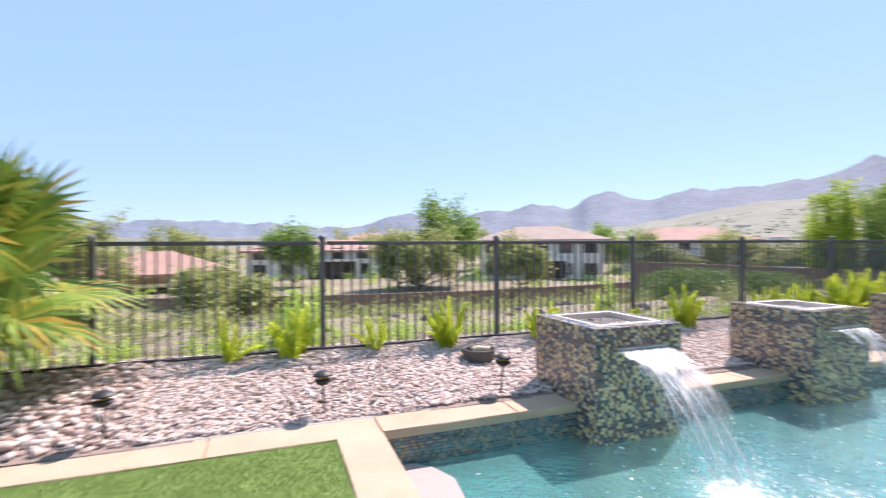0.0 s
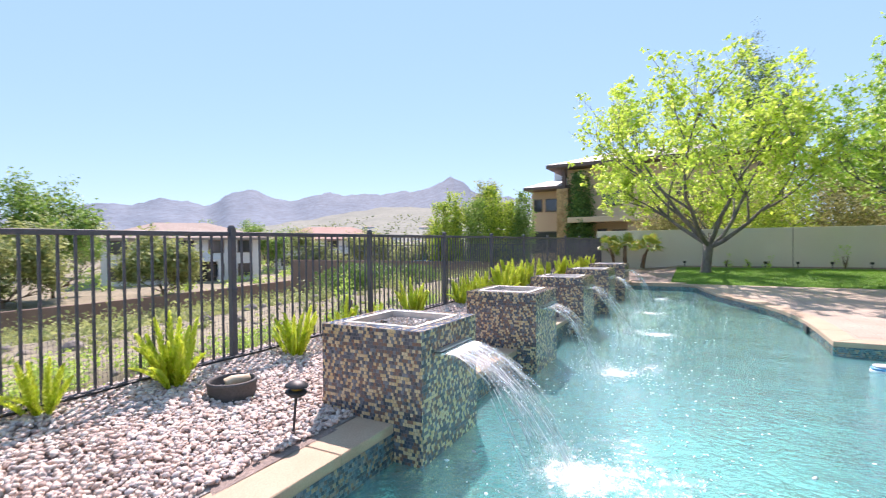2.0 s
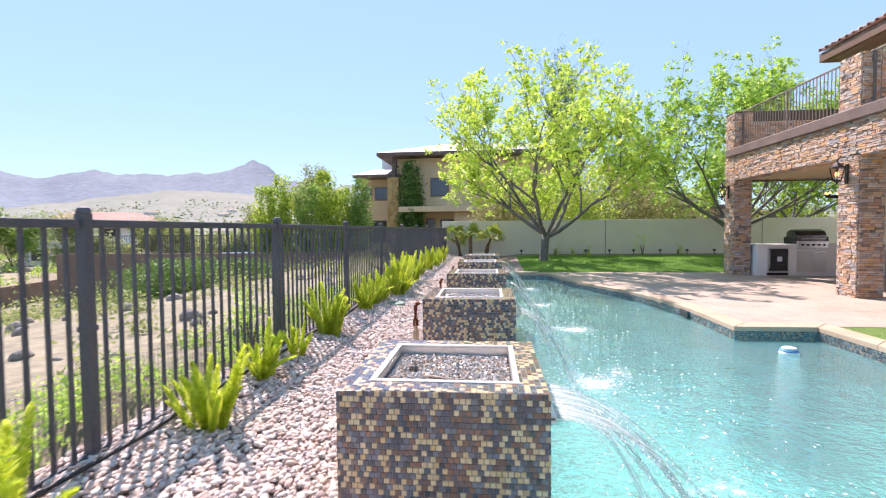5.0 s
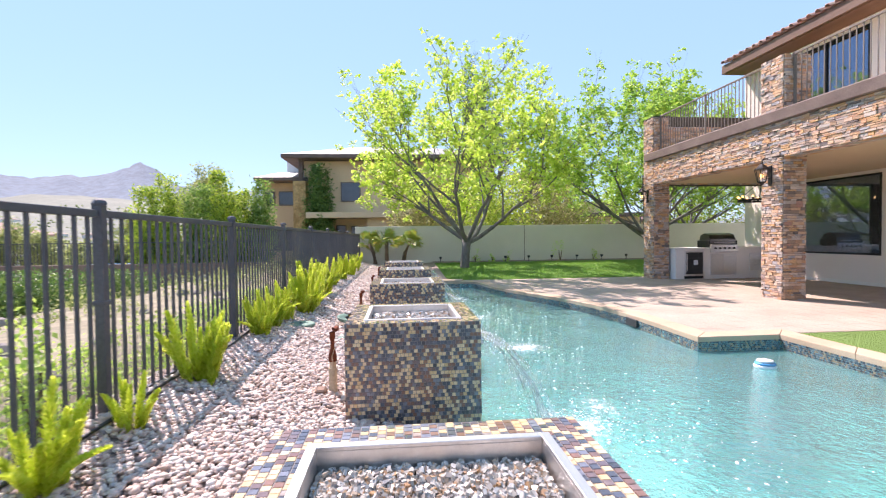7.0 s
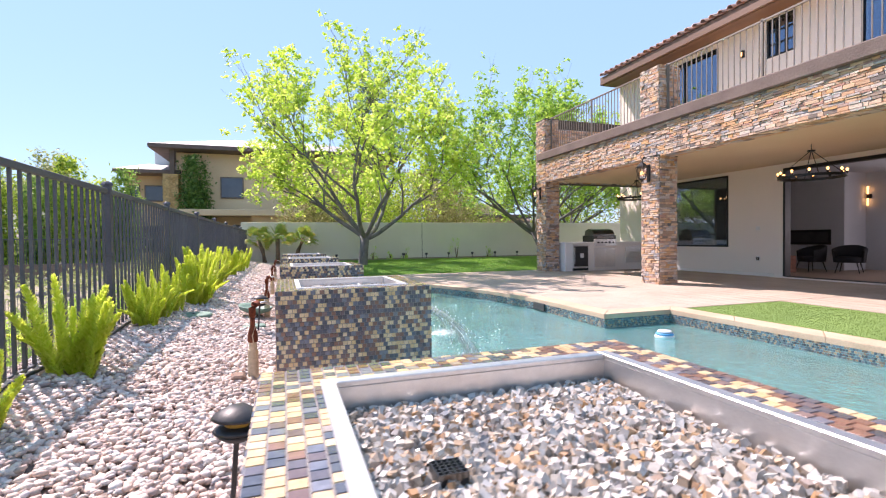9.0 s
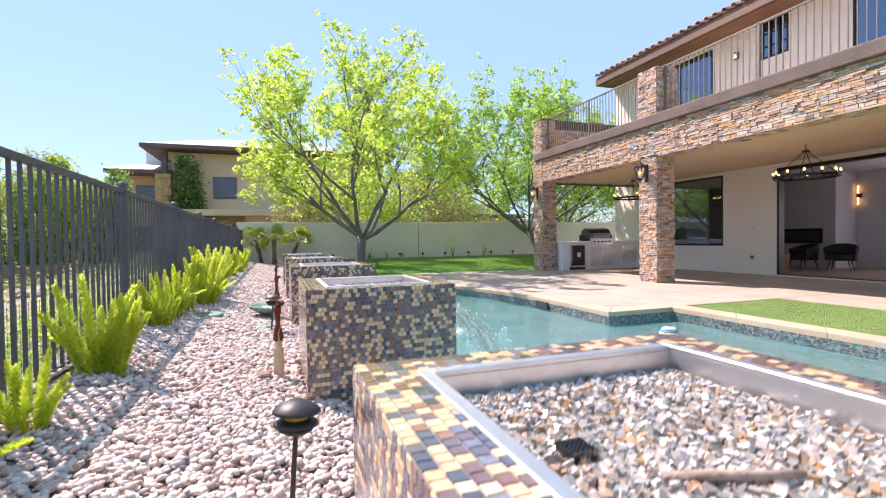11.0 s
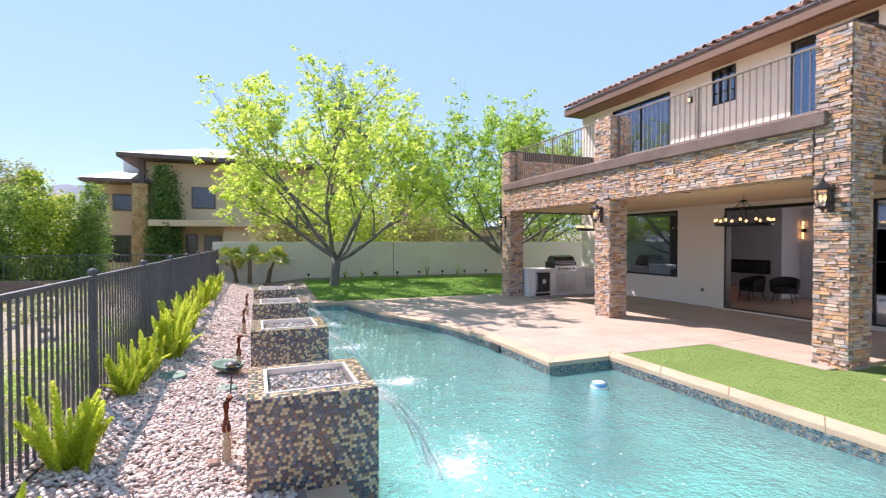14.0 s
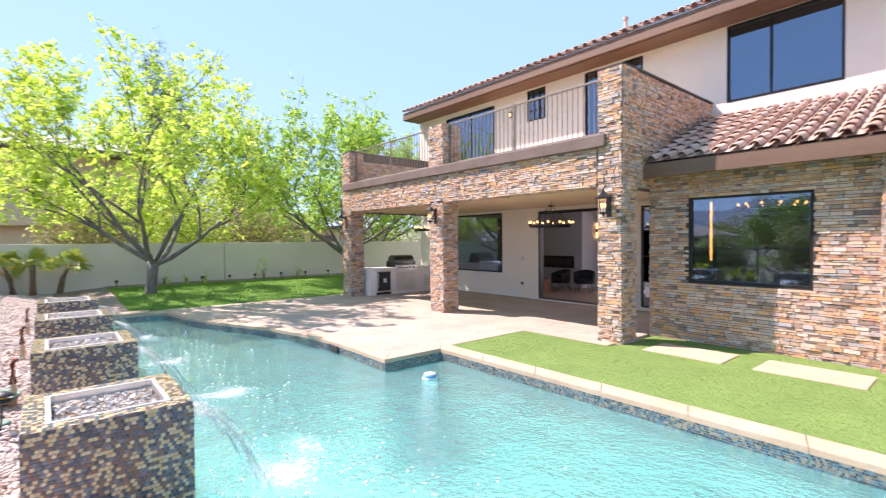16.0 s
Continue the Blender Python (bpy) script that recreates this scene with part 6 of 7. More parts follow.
for i in range(5):
    y = -6.6 + 0.155 * i
    part("knob", Geo().tube([(KX - 0.06, y, 0.96), (KX - 0.1, y, 0.96)], [0.032, 0.026], 14), black_metal, gr)
for i in range(2):
    y = -6.72 + 0.44 * i
    part("cabinet_door", Geo().box(KX - 0.018, KX + 0.002, y, y + 0.43, 0.12, 0.78, 0.005), steel, gr)
    part("door_handle", Geo().tube([(KX - 0.04, y + 0.05, 0.7), (KX - 0.04, y + 0.38, 0.7)], 0.009, 8), steel, gr)
dr = root("drawer_unit", (KX, -7.45, 0.3), "stainless three-drawer unit in the counter", "drawers")
for i, (z0, z1) in enumerate(((0.62, 0.8), (0.46, 0.61), (0.24, 0.45))):
    part("drawer", Geo().box(KX - 0.02, KX + 0.002, -7.8, -7.15, z0, z1, 0.005), steel, dr)
    part("drawer_handle", Geo().tube([(KX - 0.04, -7.7, z1 - 0.05), (KX - 0.04, -7.25, z1 - 0.05)], 0.008, 8), steel, dr)
# stepping slabs in the turf
for x0, x1 in ((4.22, 5.5), (2.5, 3.8), (0.8, 2.1)):
    thing("stepping_slab", Geo().box(x0, x1, -4.82, -4.0, -0.2, 0.012, 0.008), coping_stone, "tan rectangular stepping slab set in the turf", "paving slab", "stepping slabs", kind="structure")

# ---- small things in the gravel ----
def path_light(x, y, z, lean=0, amber=True):
    l = root("path_light", (x, y, z), "dark tiered garden path light on a thin stake", "garden lamp", "path lights")
    m = pose(x, y, z, lean, lean * 0.6, 0)
    part("stake", Geo().tube([m @ Vector((0, 0, -0.08)), m @ Vector((0, 0, 0.27))], 0.009, 8), black_plastic, l)
    part("cap", Geo().lathe([(0.0, 0.375), (0.03, 0.375), (0.055, 0.362), (0.08, 0.345), (0.084, 0.335), (0.0, 0.333)], (0, 0, 0), 20, m), black_plastic, l, smooth=True)
    part("lower_ring", Geo().lathe([(0.03, 0.285), (0.078, 0.29), (0.074, 0.3), (0.045, 0.31), (0.0, 0.311)], (0, 0, 0), 20, m), black_plastic, l, smooth=True)
    part("lower_cup", Geo().lathe([(0.012, 0.255), (0.04, 0.26), (0.062, 0.275), (0.06, 0.284), (0.0, 0.285)], (0, 0, 0), 20, m), black_plastic, l, smooth=True)
    part("lens", Geo().lathe([(0.04, 0.306), (0.043, 0.335)], (0, 0, 0), 16, m), amber_lens, l, "amber plastic lens")
    return l


amber_lens = surface("amber_lens", (0.5, 0.28, 0.04), (0.62, 0.36, 0.06), 0.3, bump=0.0, vary=0.1)
for x, y in ((-1.23, 3.98), (0.33, 4.0), (2.0, 4.02), (4.07, 4.33), (7.6, 4.42)):
    path_light(x, y, gravel_z(x, y), 4 if x > 1.5 else -2)
for y in (2.0, -1.0, -2.1, -3.2, -4.4, -5.6, -6.8):
    l = root("wall_uplight", (23.25, y, 0.27), "small black uplight with a lit amber top", "garden lamp", "uplights along the wall")
    part("stake", Geo().tube([(23.25, y, 0.2), (23.25, y, 0.42)], 0.016, 8), black_plastic, l)
    part("head", Geo().lathe([(0.03, 0.0), (0.06, 0.03), (0.062, 0.1), (0.0, 0.102)], (23.25, y, 0.42), 14), black_plastic, l)
# valve box ring with a pipe elbow in it
vb = root("valve_ring", (2.14, 4.86, gravel_z(2.14, 4.86)), "weathered grey plastic ring holding a pipe end", "valve box")
zz = gravel_z(2.14, 4.86) - 0.055
part("ring", Geo().lathe([(0.175, -0.03), (0.185, 0.02), (0.19, 0.15), (0.198, 0.155), (0.195, 0.175), (0.18, 0.178), (0.172, 0.15), (0.166, 0.02), (0.0, 0.02)], (2.14, 4.86, zz), 32), grey_plastic, vb, smooth=True)
part("pipe_elbow", Geo().tube([(2.05, 4.84, zz + 0.02), (2.05, 4.84, zz + 0.13), (2.07, 4.835, zz + 0.165), (2.11, 4.82, zz + 0.175), (2.24, 4.78, zz + 0.165)], [0.04, 0.042, 0.042, 0.044, 0.042], 12), beige_pipe, vb, "beige pipe elbow", smooth=True)

# gas risers behind the cubes
for k, cx in enumerate(CUBES[1:]):
    x, y = cx + 0.52, 4.36
    z = gravel_z(x, y)
    g = root("gas_riser", (x, y, z), "rusty gas pipe riser in a beige sleeve behind the cube", "pipe", "gas risers")
    part("sleeve", Geo().tube([(x, y, z - 0.05), (x, y, z + 0.2)], 0.034, 14), beige_pipe, g)
    part("coupling", Geo().tube([(x, y, z + 0.2), (x, y, z + 0.255)], 0.026, 12), beige_pipe, g)
    part("tee", Geo().tube([(x, y, z + 0.25), (x, y, z + 0.262), (x, y, z + 0.3), (x, y, z + 0.35)], [0.03, 0.034, 0.032, 0.02], 10), rust, g, "rusty iron fitting")
    part("nipple", Geo().tube([(x, y, z + 0.34), (x, y, z + 0.44)], 0.016, 8), rust, g)
    part("elbow", Geo().tube([(x, y, z + 0.43), (x, y, z + 0.48), (x + 0.012, y - 0.012, z + 0.5), (x + 0.05, y - 0.03, z + 0.505)], [0.022, 0.024, 0.024, 0.022], 9), rust, g, "rusty elbow", smooth=True)
    part("feed_pipe", Geo().tube([(x + 0.05, y - 0.03, z + 0.505), (x + 0.1, y - 0.08, z + 0.505), (x + 0.14, y - 0.14, z + 0.47), (x + 0.15, y - 0.2, z + 0.4)], 0.009, 7), steel, g, "bent grey feed pipe", smooth=True)
    part("tag_wire", Geo().tube([(x - 0.02, y - 0.02, z + 0.36), (x - 0.04, y + 0.0, z + 0.3), (x - 0.035, y - 0.01, z + 0.22), (x - 0.036, y - 0.02, z + 0.16)], 0.004, 5), beige_pipe, g)
    thing("brick_offcut", Geo().box(x - 0.1, x + 0.02, y + 0.05, y + 0.13, z - 0.02, z + 0.05, 0.012), block_brown, "broken red brick piece lying by the pipe", "brick", "brick pieces")
# fallen green reflector dish, and round lids
def green_dish(x, y, z, r, m=None):
    d = root("green_dish", (x, y, z), "green plastic lamp dish resting tilted on the gravel", "dish")
    m = pose(x, y, z, 6, -4, 0)
    part("dish", Geo().lathe([(0.05, 0.0), (r * 0.9, 0.06), (r, 0.1), (r * 0.985, 0.108), (r * 0.86, 0.085), (0.0, 0.05)], (0, 0, 0), 28, m), green_plastic, d, smooth=True)
    part("socket", Geo().lathe([(0.04, 0.05), (0.045, 0.09), (0.0, 0.1)], (0, 0, 0), 12, m), white_plastic, d)


green_dish(8.5, 4.5, gravel_z(8.5, 4.5) + 0.04, 0.2)
for x, y, r in ((8.25, 5.13, 0.19), (7.8, 4.47, 0.12)):
    z = gravel_z(x, y)
    l = root("irrigation_cover", (x, y, z), "round grey-green irrigation cover flush in the gravel", "irrigation cover", "irrigation covers")
    part("lid", Geo().lathe([(r, -0.03), (r, 0.018), (r - 0.012, 0.026), (0.0, 0.028)], (x, y, z), 26), green_plastic, l)
    part("grip", Geo().box(x - 0.03, x + 0.03, y - 0.012, y + 0.012, z + 0.026, z + 0.034, 0.003), grey_plastic, l)

# small shrubs by the wall, weeds by the fence
for k, (y, s) in enumerate(((0.4, 0.35), (-1.1, 0.3), (-3.6, 0.55), (-5.2, 0.3), (-0.4, 0.25))):
    bush("wall_shrub", (23.25, y, 0.27), (s * 0.6, s * 0.8, s * 1.7), 150, shrub_leaf, "thin young shrub planted against the yard wall", 300 + k, 0.06, "shrubs by the wall")
bush("feathery_weed", (4.7, 5.8, 0.25), (0.3, 0.3, 0.85), 700, shrub_leaf, "feathery bright green weed growing through the fence", 320, 0.045)
bush("green_shrub", (0.25, 6.15, 0.15), (0.55, 0.45, 0.85), 2600, shrub_leaf, "dense bright green shrub behind the fence", 321, 0.05)

# grass and turf blades
def blades(name, label, mat, x0, x1, y0, y1, zf, n, h, w, seed, cat):
    rng = np.random.default_rng(seed)
    px, py = rng.uniform(x0, x1, n), rng.uniform(y0, y1, n)
    pz = zf(px, py)
    a = rng.uniform(0, 2 * np.pi, n)
    hh = h * rng.uniform(0.6, 1.2, n)
    lean = rng.normal(0, 0.45, (n, 2)) * hh[:, None]
    base = np.stack([px, py, pz - 0.003], 1)
    side = np.stack([np.cos(a), np.sin(a), np.zeros(n)], 1) * w
    tip = base + np.stack([lean[:, 0], lean[:, 1], hh], 1)
    v = np.stack([base - side, base + side, tip], 1).reshape(-1, 3)
    me = bulk(name, mat, v, np.arange(n * 3).reshape(-1, 3))
    thing(name, me, None, label, cat, kind="stuff")


flat = lambda z: (lambda x, y: np.full(len(x), z))
blades("turf_blades", "short green artificial turf fibres at the pool's end", turf_blade, -3.6, 0.37, 0.9, 3.475, flat(0.086), 100000, 0.03, 0.0022, 1, "turf")
blades("turf_blades", "short bright artificial turf fibres beside the coping", turf_blade, 1.0, 8.05, -4.1, -1.71, flat(-0.005), 60000, 0.016, 0.0035, 2, "turf")
blades("turf_blades", "short bright turf fibres along the stone wall", turf_blade, 0.0, 5.9, -5.38, -4.1, flat(-0.005), 22000, 0.016, 0.0035, 3, "turf")
blades("grass_blades", "mown green grass blades on the lawn", grass_blade, 17.12, 23.1, -13, 2.3, lambda x, y: -0.02 + (x - 17.1) * 0.26 / 6.0, 70000, 0.05, 0.008, 4, "grass")
# pool vacuum glint and return fitting
thing("pool_fitting", Geo().lathe([(0.0, 0.0), (0.12, 0.0), (0.14, 0.02), (0.1, 0.05), (0.0, 0.06)], (3.9, 0.6, -1.25), 20), blue_plastic, "pale blue cleaner head on the pool floor", "pool fitting")

# ---- the land beyond ----
def scrub(name, label, n, xr, yr, leaf, size, seed, per=70, leaf_size=0.06):
    """Low shrubs over a stretch of the bank, all one mass."""
    rng = np.random.default_rng(seed)
    cx, cy = rng.uniform(*xr, n), rng.uniform(*yr, n)
    r = rng.uniform(0.5, 1.4, n) * size
    pos = np.repeat(np.stack([cx, cy, np.zeros(n)], 1), per, 0)
    rr = np.repeat(r, per)
    off = rng.normal(0, 0.42, (n * per, 3))
    off[:, 2] = np.abs(off[:, 2]) * 1.1
    pos += off * rr[:, None]
    ground_z = np.repeat(np.array([terrain(a, b) for a, b in zip(cx, cy)]), per)
    pos[:, 2] += ground_z
    sc = leaf_size * rng.uniform(0.6, 1.5, (n * per, 1)) * np.ones((1, 3))
    thing(name, scatter(name, leaf, LEAF_V, LEAF_F, pos, sc, rot_stack(n * per, rng, 1.2)), None, label, "shrubs", kind="stuff")


scrub("weeds", "bright green weeds along the outer fence foot", 230, (-6, 14), (5.95, 7.6), shrub_leaf, 0.22, 1, 80, 0.045)
scrub("desert_scrub", "olive desert shrubs on the sloping bank", 420, (-16, 30), (7.5, 22), olive_leaf, 0.42, 2, 90, 0.075)
scrub("desert_scrub", "grey-green desert shrubs on the valley floor", 420, (-30, 50), (18, 33), olive_leaf, 0.7, 3, 90, 0.13)
scrub("desert_scrub", "green garden shrubs among the far houses", 260, (-40, 90), (36, 95), shrub_leaf, 1.0, 4, 80, 0.22)
scrub("far_trees", "olive tree crowns across the far valley", 420, (-120, 260), (95, 330), olive_leaf, 2.8, 5, 70, 0.8)
# stones on the bank
rng = np.random.default_rng(77)
n = 260
bx, by = rng.uniform(-10, 30, n), rng.uniform(6.5, 30, n)
bz = np.array([terrain(a, b) for a, b in zip(bx, by)])
boulder = surface("bank_rock", (0.22, 0.195, 0.175), (0.34, 0.305, 0.275), 0.9, big=2, fine=15, bump=0.6)
thing("bank_rocks", scatter("bank_rocks", boulder, *ICO2, np.stack([bx, by, bz], 1), rng.uniform(0.05, 0.19, (n, 1)) * rng.uniform(0.6, 1.2, (n, 3)), rot_stack(n, rng), False), None, "grey and tan rocks lying on the bank", "rocks", kind="stuff")

bush("hedge_mound", (15.6, 14.2, terrain(15.6, 14.2) - 0.1), (2.2, 1.6, 1.3), 16000, vine_leaf, "wide dark green rounded shrub on the bank", 41, 0.085)
bush("hedge_mound", (18.6, 13.4, terrain(18.6, 13.4) - 0.1), (1.5, 1.3, 1.1), 8000, vine_leaf, "dark green rounded shrub on the bank", 42, 0.085)

# brown block wall winding below
wall = root("block_wall", (5, 33, -3), "low brown block wall on the valley floor", "wall")
pts = spline([(-40, 41, 0), (-14, 37, 0), (8, 32.5, 0), (24, 33, 0), (42, 37, 0), (70, 46, 0)], 8)
for a, b in zip(pts[:-1], pts[1:]):
    a, b = Vector((a[0], a[1], 0)), Vector((b[0], b[1], 0))
    mid, d = (a + b) / 2, (b - a)
    m = Matrix.Translation((mid.x, mid.y, 0)) @ Matrix.Rotation(math.atan2(d.y, d.x), 4, "Z")
    h = d.length / 2 + 0.05
    part("wall_section", Geo().box(-h, h, -0.15, 0.15, -3.6, -1.75, 0.02, m), block_brown, wall)


def hip_house(at, w, d, h, roof_h, roof_mat, wall_mat, turn, label, eave=0.7, doors=4, storeys=2):
    """A stucco house with a hipped roof and its windows, facing -y before it is turned."""
    hs = root("house", at, label, "house", "far houses")
    m = pose(at[0], at[1], at[2], 0, 0, turn)
    part("wall", Geo().box(-w / 2, w / 2, -d / 2, d / 2, -0.6, h, 0.0, m), wall_mat, hs)
    a, b = w / 2 + eave, d / 2 + eave
    rl = max(0.3, a - b)
    g = Geo()
    vs = [(-a, -b, h), (a, -b, h), (a, b, h), (-a, b, h), (-rl, 0, h + roof_h), (rl, 0, h + roof_h), (-a, -b, h - 0.25), (a, -b, h - 0.25), (a, b, h - 0.25), (-a, b, h - 0.25)]
    g.add([m @ Vector(v) for v in vs], [(0, 1, 5, 4), (1, 2, 5), (2, 3, 4, 5), (3, 0, 4), (6, 7, 1, 0), (7, 8, 2, 1), (8, 9, 3, 2), (9, 6, 0, 3), (9, 8, 7, 6)])
    part("roof", g, roof_mat, hs)
    for s in range(storeys):
        z = 0.9 + s * h / storeys
        for k in range(doors):
            x = -w / 2 + w * (k + 0.5) / doors
            for face, yy in (("front", -d / 2),):
                win = part("window", Geo().box(x - 0.75, x + 0.75, yy - 0.05, yy + 0.04, z, z + 1.35, 0.0, m), trim_brown, hs)
                p2 = new("pane", Geo().box(x - 0.65, x + 0.65, yy - 0.06, yy - 0.052, z + 0.08, z + 1.27, 0.0, m).mesh("pane", far_glass))
                p2.parent = win
        for k in range(2):
            y = -d / 2 + d * (k + 0.5) / 2
            part("window", Geo().box(-w / 2 - 0.05, -w / 2 + 0.04, y - 0.6, y + 0.6, z, z + 1.3, 0.0, m), far_glass, hs)
    # covered patio: its shade is a flat dark panel on the wall, with posts and slab
    part("patio_recess", Geo().box(-w * 0.12, w * 0.2, -d / 2 - 0.04, -d / 2 + 0.02, 0, 2.5, 0.0, m), stone_bed, hs)
    part("balcony", Geo().box(-w * 0.14, w * 0.22, -d / 2 - 1.3, -d / 2, 2.55, 2.8, 0.0, m), wall_mat, hs)
    for x in (-w * 0.13, w * 0.21):
        part("post", Geo().box(x - 0.15, x + 0.15, -d / 2 - 1.3, -d / 2 - 1.0, -0.3, 2.55, 0.0, m), wall_mat, hs)
    return hs


far_glass = surface("far_glass", (0.03, 0.035, 0.045), (0.06, 0.07, 0.085), 0.1, bump=0.0, vary=0.1, spec=0.9)
hip_house((31, 51, -2.7), 14, 9, 5.0, 1.7, roof_tan, stucco_white, -28, "white two-storey house with a tan hipped roof", 0.8, 5)
hip_house((59, 55, -2.6), 17, 10, 4.9, 2.0, roof_pink, stucco_white, -45, "pale house under a pink tile roof", 0.8, 5)
hip_house((6, 63, -2.7), 18, 9, 3.9, 1.3, roof_pink, stucco_white, -2, "long white house with a low pink roof", 0.8, 6)
hip_house((-10, 50, -4.2), 11, 9, 3.6, 1.9, roof_pink, stucco_tan, 8, "tan house with a broad pink roof", 0.9, 4, 1)
hip_house((-38, 62, -3.6), 14, 9, 4.4, 1.8, roof_pink, stucco_tan, 20, "tan house under a pink roof", 0.8, 4)
hip_house((72, 80, -2.6), 15, 9, 4.6, 1.8, roof_tan, stucco_tan, -45, "tan house under a brown roof", 0.8, 4)
hip_house((20, 92, -2.0), 16, 9, 4.6, 1.8, roof_pink, stucco_tan, -15, "tan house with a pink tile roof", 0.8, 4)
hip_house((48.5, -18, -0.6), 8, 6, 3.5, 0.7, fascia_brown, stucco_tan, -70, "low tan house with a flat brown roof", 0.8, 3, 1)

# trees among the far houses
def far_tree(x, y, h, spread, leaf, seed, label, size=0.3, n=8000):
    return tree("garden_tree", (x, y, terrain(x, y) + (0.0 if y < 33 else 0.0)), h, spread, seed, leaf, bark_brown, label, 0.1, h * 0.1, (0, 0), n, size, 7, 0.3, "garden trees", loose=0.38)


for k, (az, dist, h, spread, leaf, what) in enumerate((
        (69.5, 46, 8.6, 3.2, dark_leaf, "tall dark green tree by the block wall"), (73, 40, 5.0, 2.6, olive_leaf, "olive tree with drooping foliage"), (75.5, 42, 5.0, 2.1, olive_leaf, "olive tree beside the block wall"),
        (61, 41, 4.6, 2.4, olive_leaf, "olive tree in front of the white house"), (45, 52, 4.8, 2.8, olive_leaf, "olive tree by the pink-roofed house"),
        (95, 33, 3.0, 2.6, olive_leaf, "pale olive tree beyond the fence"), (88, 47, 6.0, 2.4, dark_leaf, "dark tree beside the long house"), (100, 58, 6.0, 3.5, olive_leaf, "olive tree among the houses"),
        (50, 70, 6.0, 3.0, dark_leaf, "dark tree behind the houses"), (38, 60, 5.6, 3.5, olive_leaf, "olive tree along the valley"), (33, 48, 4.2, 2.6, olive_leaf, "thin olive tree on the slope"),
        (108, 44, 6.5, 3.4, olive_leaf, "olive tree beyond the palm"), (67, 75, 7.5, 4.0, olive_leaf, "olive tree behind the white house"), (54, 95, 8.0, 5.0, dark_leaf, "dark tree on the valley floor"),
        (80, 85, 7.0, 5.0, olive_leaf, "olive tree behind the long house"), (42, 100, 7.0, 5.0, olive_leaf, "olive tree on the far valley floor"), (118, 40, 6.5, 4.0, dark_leaf, "dark tree beside the palm"))):
    far_tree(dist * math.cos(radians(az)), dist * math.sin(radians(az)), h, spread, leaf, 500 + k, what)

# neighbour's hedge of tall shrubs above a block wall and fence
hw = root("block_wall", (26.8, 14, -2), "brown block wall below the neighbour's hedge", "wall")
part("wall_section", Geo().box(26.7, 26.95, 6.2, 30, -3.0, 0.25, 0.02), block_brown, hw)
nf = root("fence", (26.8, 14, 0.25), "bronze picket fence on the neighbour's wall", "fence")
part("top_rail", Geo().box(26.8, 26.84, 6.2, 30, 1.3, 1.34), iron_paint, nf)
for i in range(150):
    y = 6.3 + 0.155 * i
    part("picket", Geo().box(26.81, 26.83, y - 0.01, y + 0.01, 0.25, 1.3), iron_paint, nf)
for i, (y, x, h, w) in enumerate(((11.7, 29.4, 4.9, 0.8), (12.7, 29.6, 4.4, 0.9), (13.8, 29.3, 5.3, 0.85), (15.2, 29.7, 4.6, 1.0), (16.6, 29.3, 5.2, 0.9), (17.9, 29.6, 4.5, 0.9))):
    bush("columnar_shrub", (x, y, -0.3), (w, w, h * 1.05), 6000, dark_leaf if i % 3 == 0 else hedge_leaf, "tall narrow green shrub in the neighbour's hedge", 600 + i, 0.16, "neighbour's hedge")
tree("shade_tree", (36, 17.3, -0.5), 6.9, 2.7, 61, olive_leaf, bark_brown, "round olive-coloured tree behind the hedge", 0.2, 2.0, (0, 0), 12000, 0.22, 7, 0.6)
tree("shade_tree", (37, 22, -0.5), 4.0, 2.0, 62, olive_leaf, bark_brown, "thin olive-coloured tree beside the hedge", 0.12, 1.2, (0, 0), 2200, 0.2, 7, 0.6)
grove_leaf = leafy("grove_leaf", [(0.0, (0.20, 0.19, 0.07)), (0.5, (0.34, 0.33, 0.12)), (1.0, (0.50, 0.50, 0.20))], 0.6, 0.35)
for i, (x, y, h, s) in enumerate(((28.0, -1.5, 3.9, 2.4), (28.5, -5.2, 3.6, 2.3), (27.5, 2.8, 2.9, 1.8), (29, -14, 4.4, 2.8), (27.2, -18, 4.2, 2.6), (32, -3.5, 4.6, 2.8), (33, -7.5, 4.8, 2.8), (33, 1.0, 4.2, 2.4), (30, -22, 4.6, 3.0))):
    bush("garden_shrub", (x, y, 0.0), (s, s, h * 1.25), 11000, grove_leaf if i % 3 else hedge_leaf, "large loose shrub beyond the yard wall", 640 + i, 0.15, "shrubs beyond the wall")
tree("pine_tree", (36, -6.6, -0.3), 7.6, 2.6, 63, grove_leaf, bark_brown, "tall dark green pine beyond the yard wall", 0.2, 1.6, (0, 0), 12000, 0.16, 7, 0.6)
ga = root("garage", (45, -14, 0), "low tan garage with a brown eave beyond the yard wall", "garage")
part("wall", Geo().box(42.2, 50, -17.5, -11.2, -0.5, 3.05), stucco_tan, ga)
part("eave", Geo().box(41.6, 50.5, -18.0, -10.8, 3.05, 3.4, 0.03), trim_brown, ga)
part("upper_wall", Geo().box(45, 50, -16.8, -11.8, 3.4, 4.6), stucco_tan, ga)
for y in (-13.9, -17.0):
    part("garage_door", Geo().box(42.14, 42.21, y, y + 2.4, -0.4, 2.5, 0.01), block_brown, ga)
# neighbour's raised pool edge, far off
np_ = root("raised_pool", (36, 24, -0.8), "neighbour's raised pool with a pale blue edge", "swimming pool")
part("pool_wall", Geo().box(34, 39, 22.5, 25.5, -1.8, -0.25, 0.03), stucco_white, np_)
part("pool_surface", Geo().box(34.15, 38.85, 22.65, 25.35, -0.25, -0.2), blue_plastic, np_)

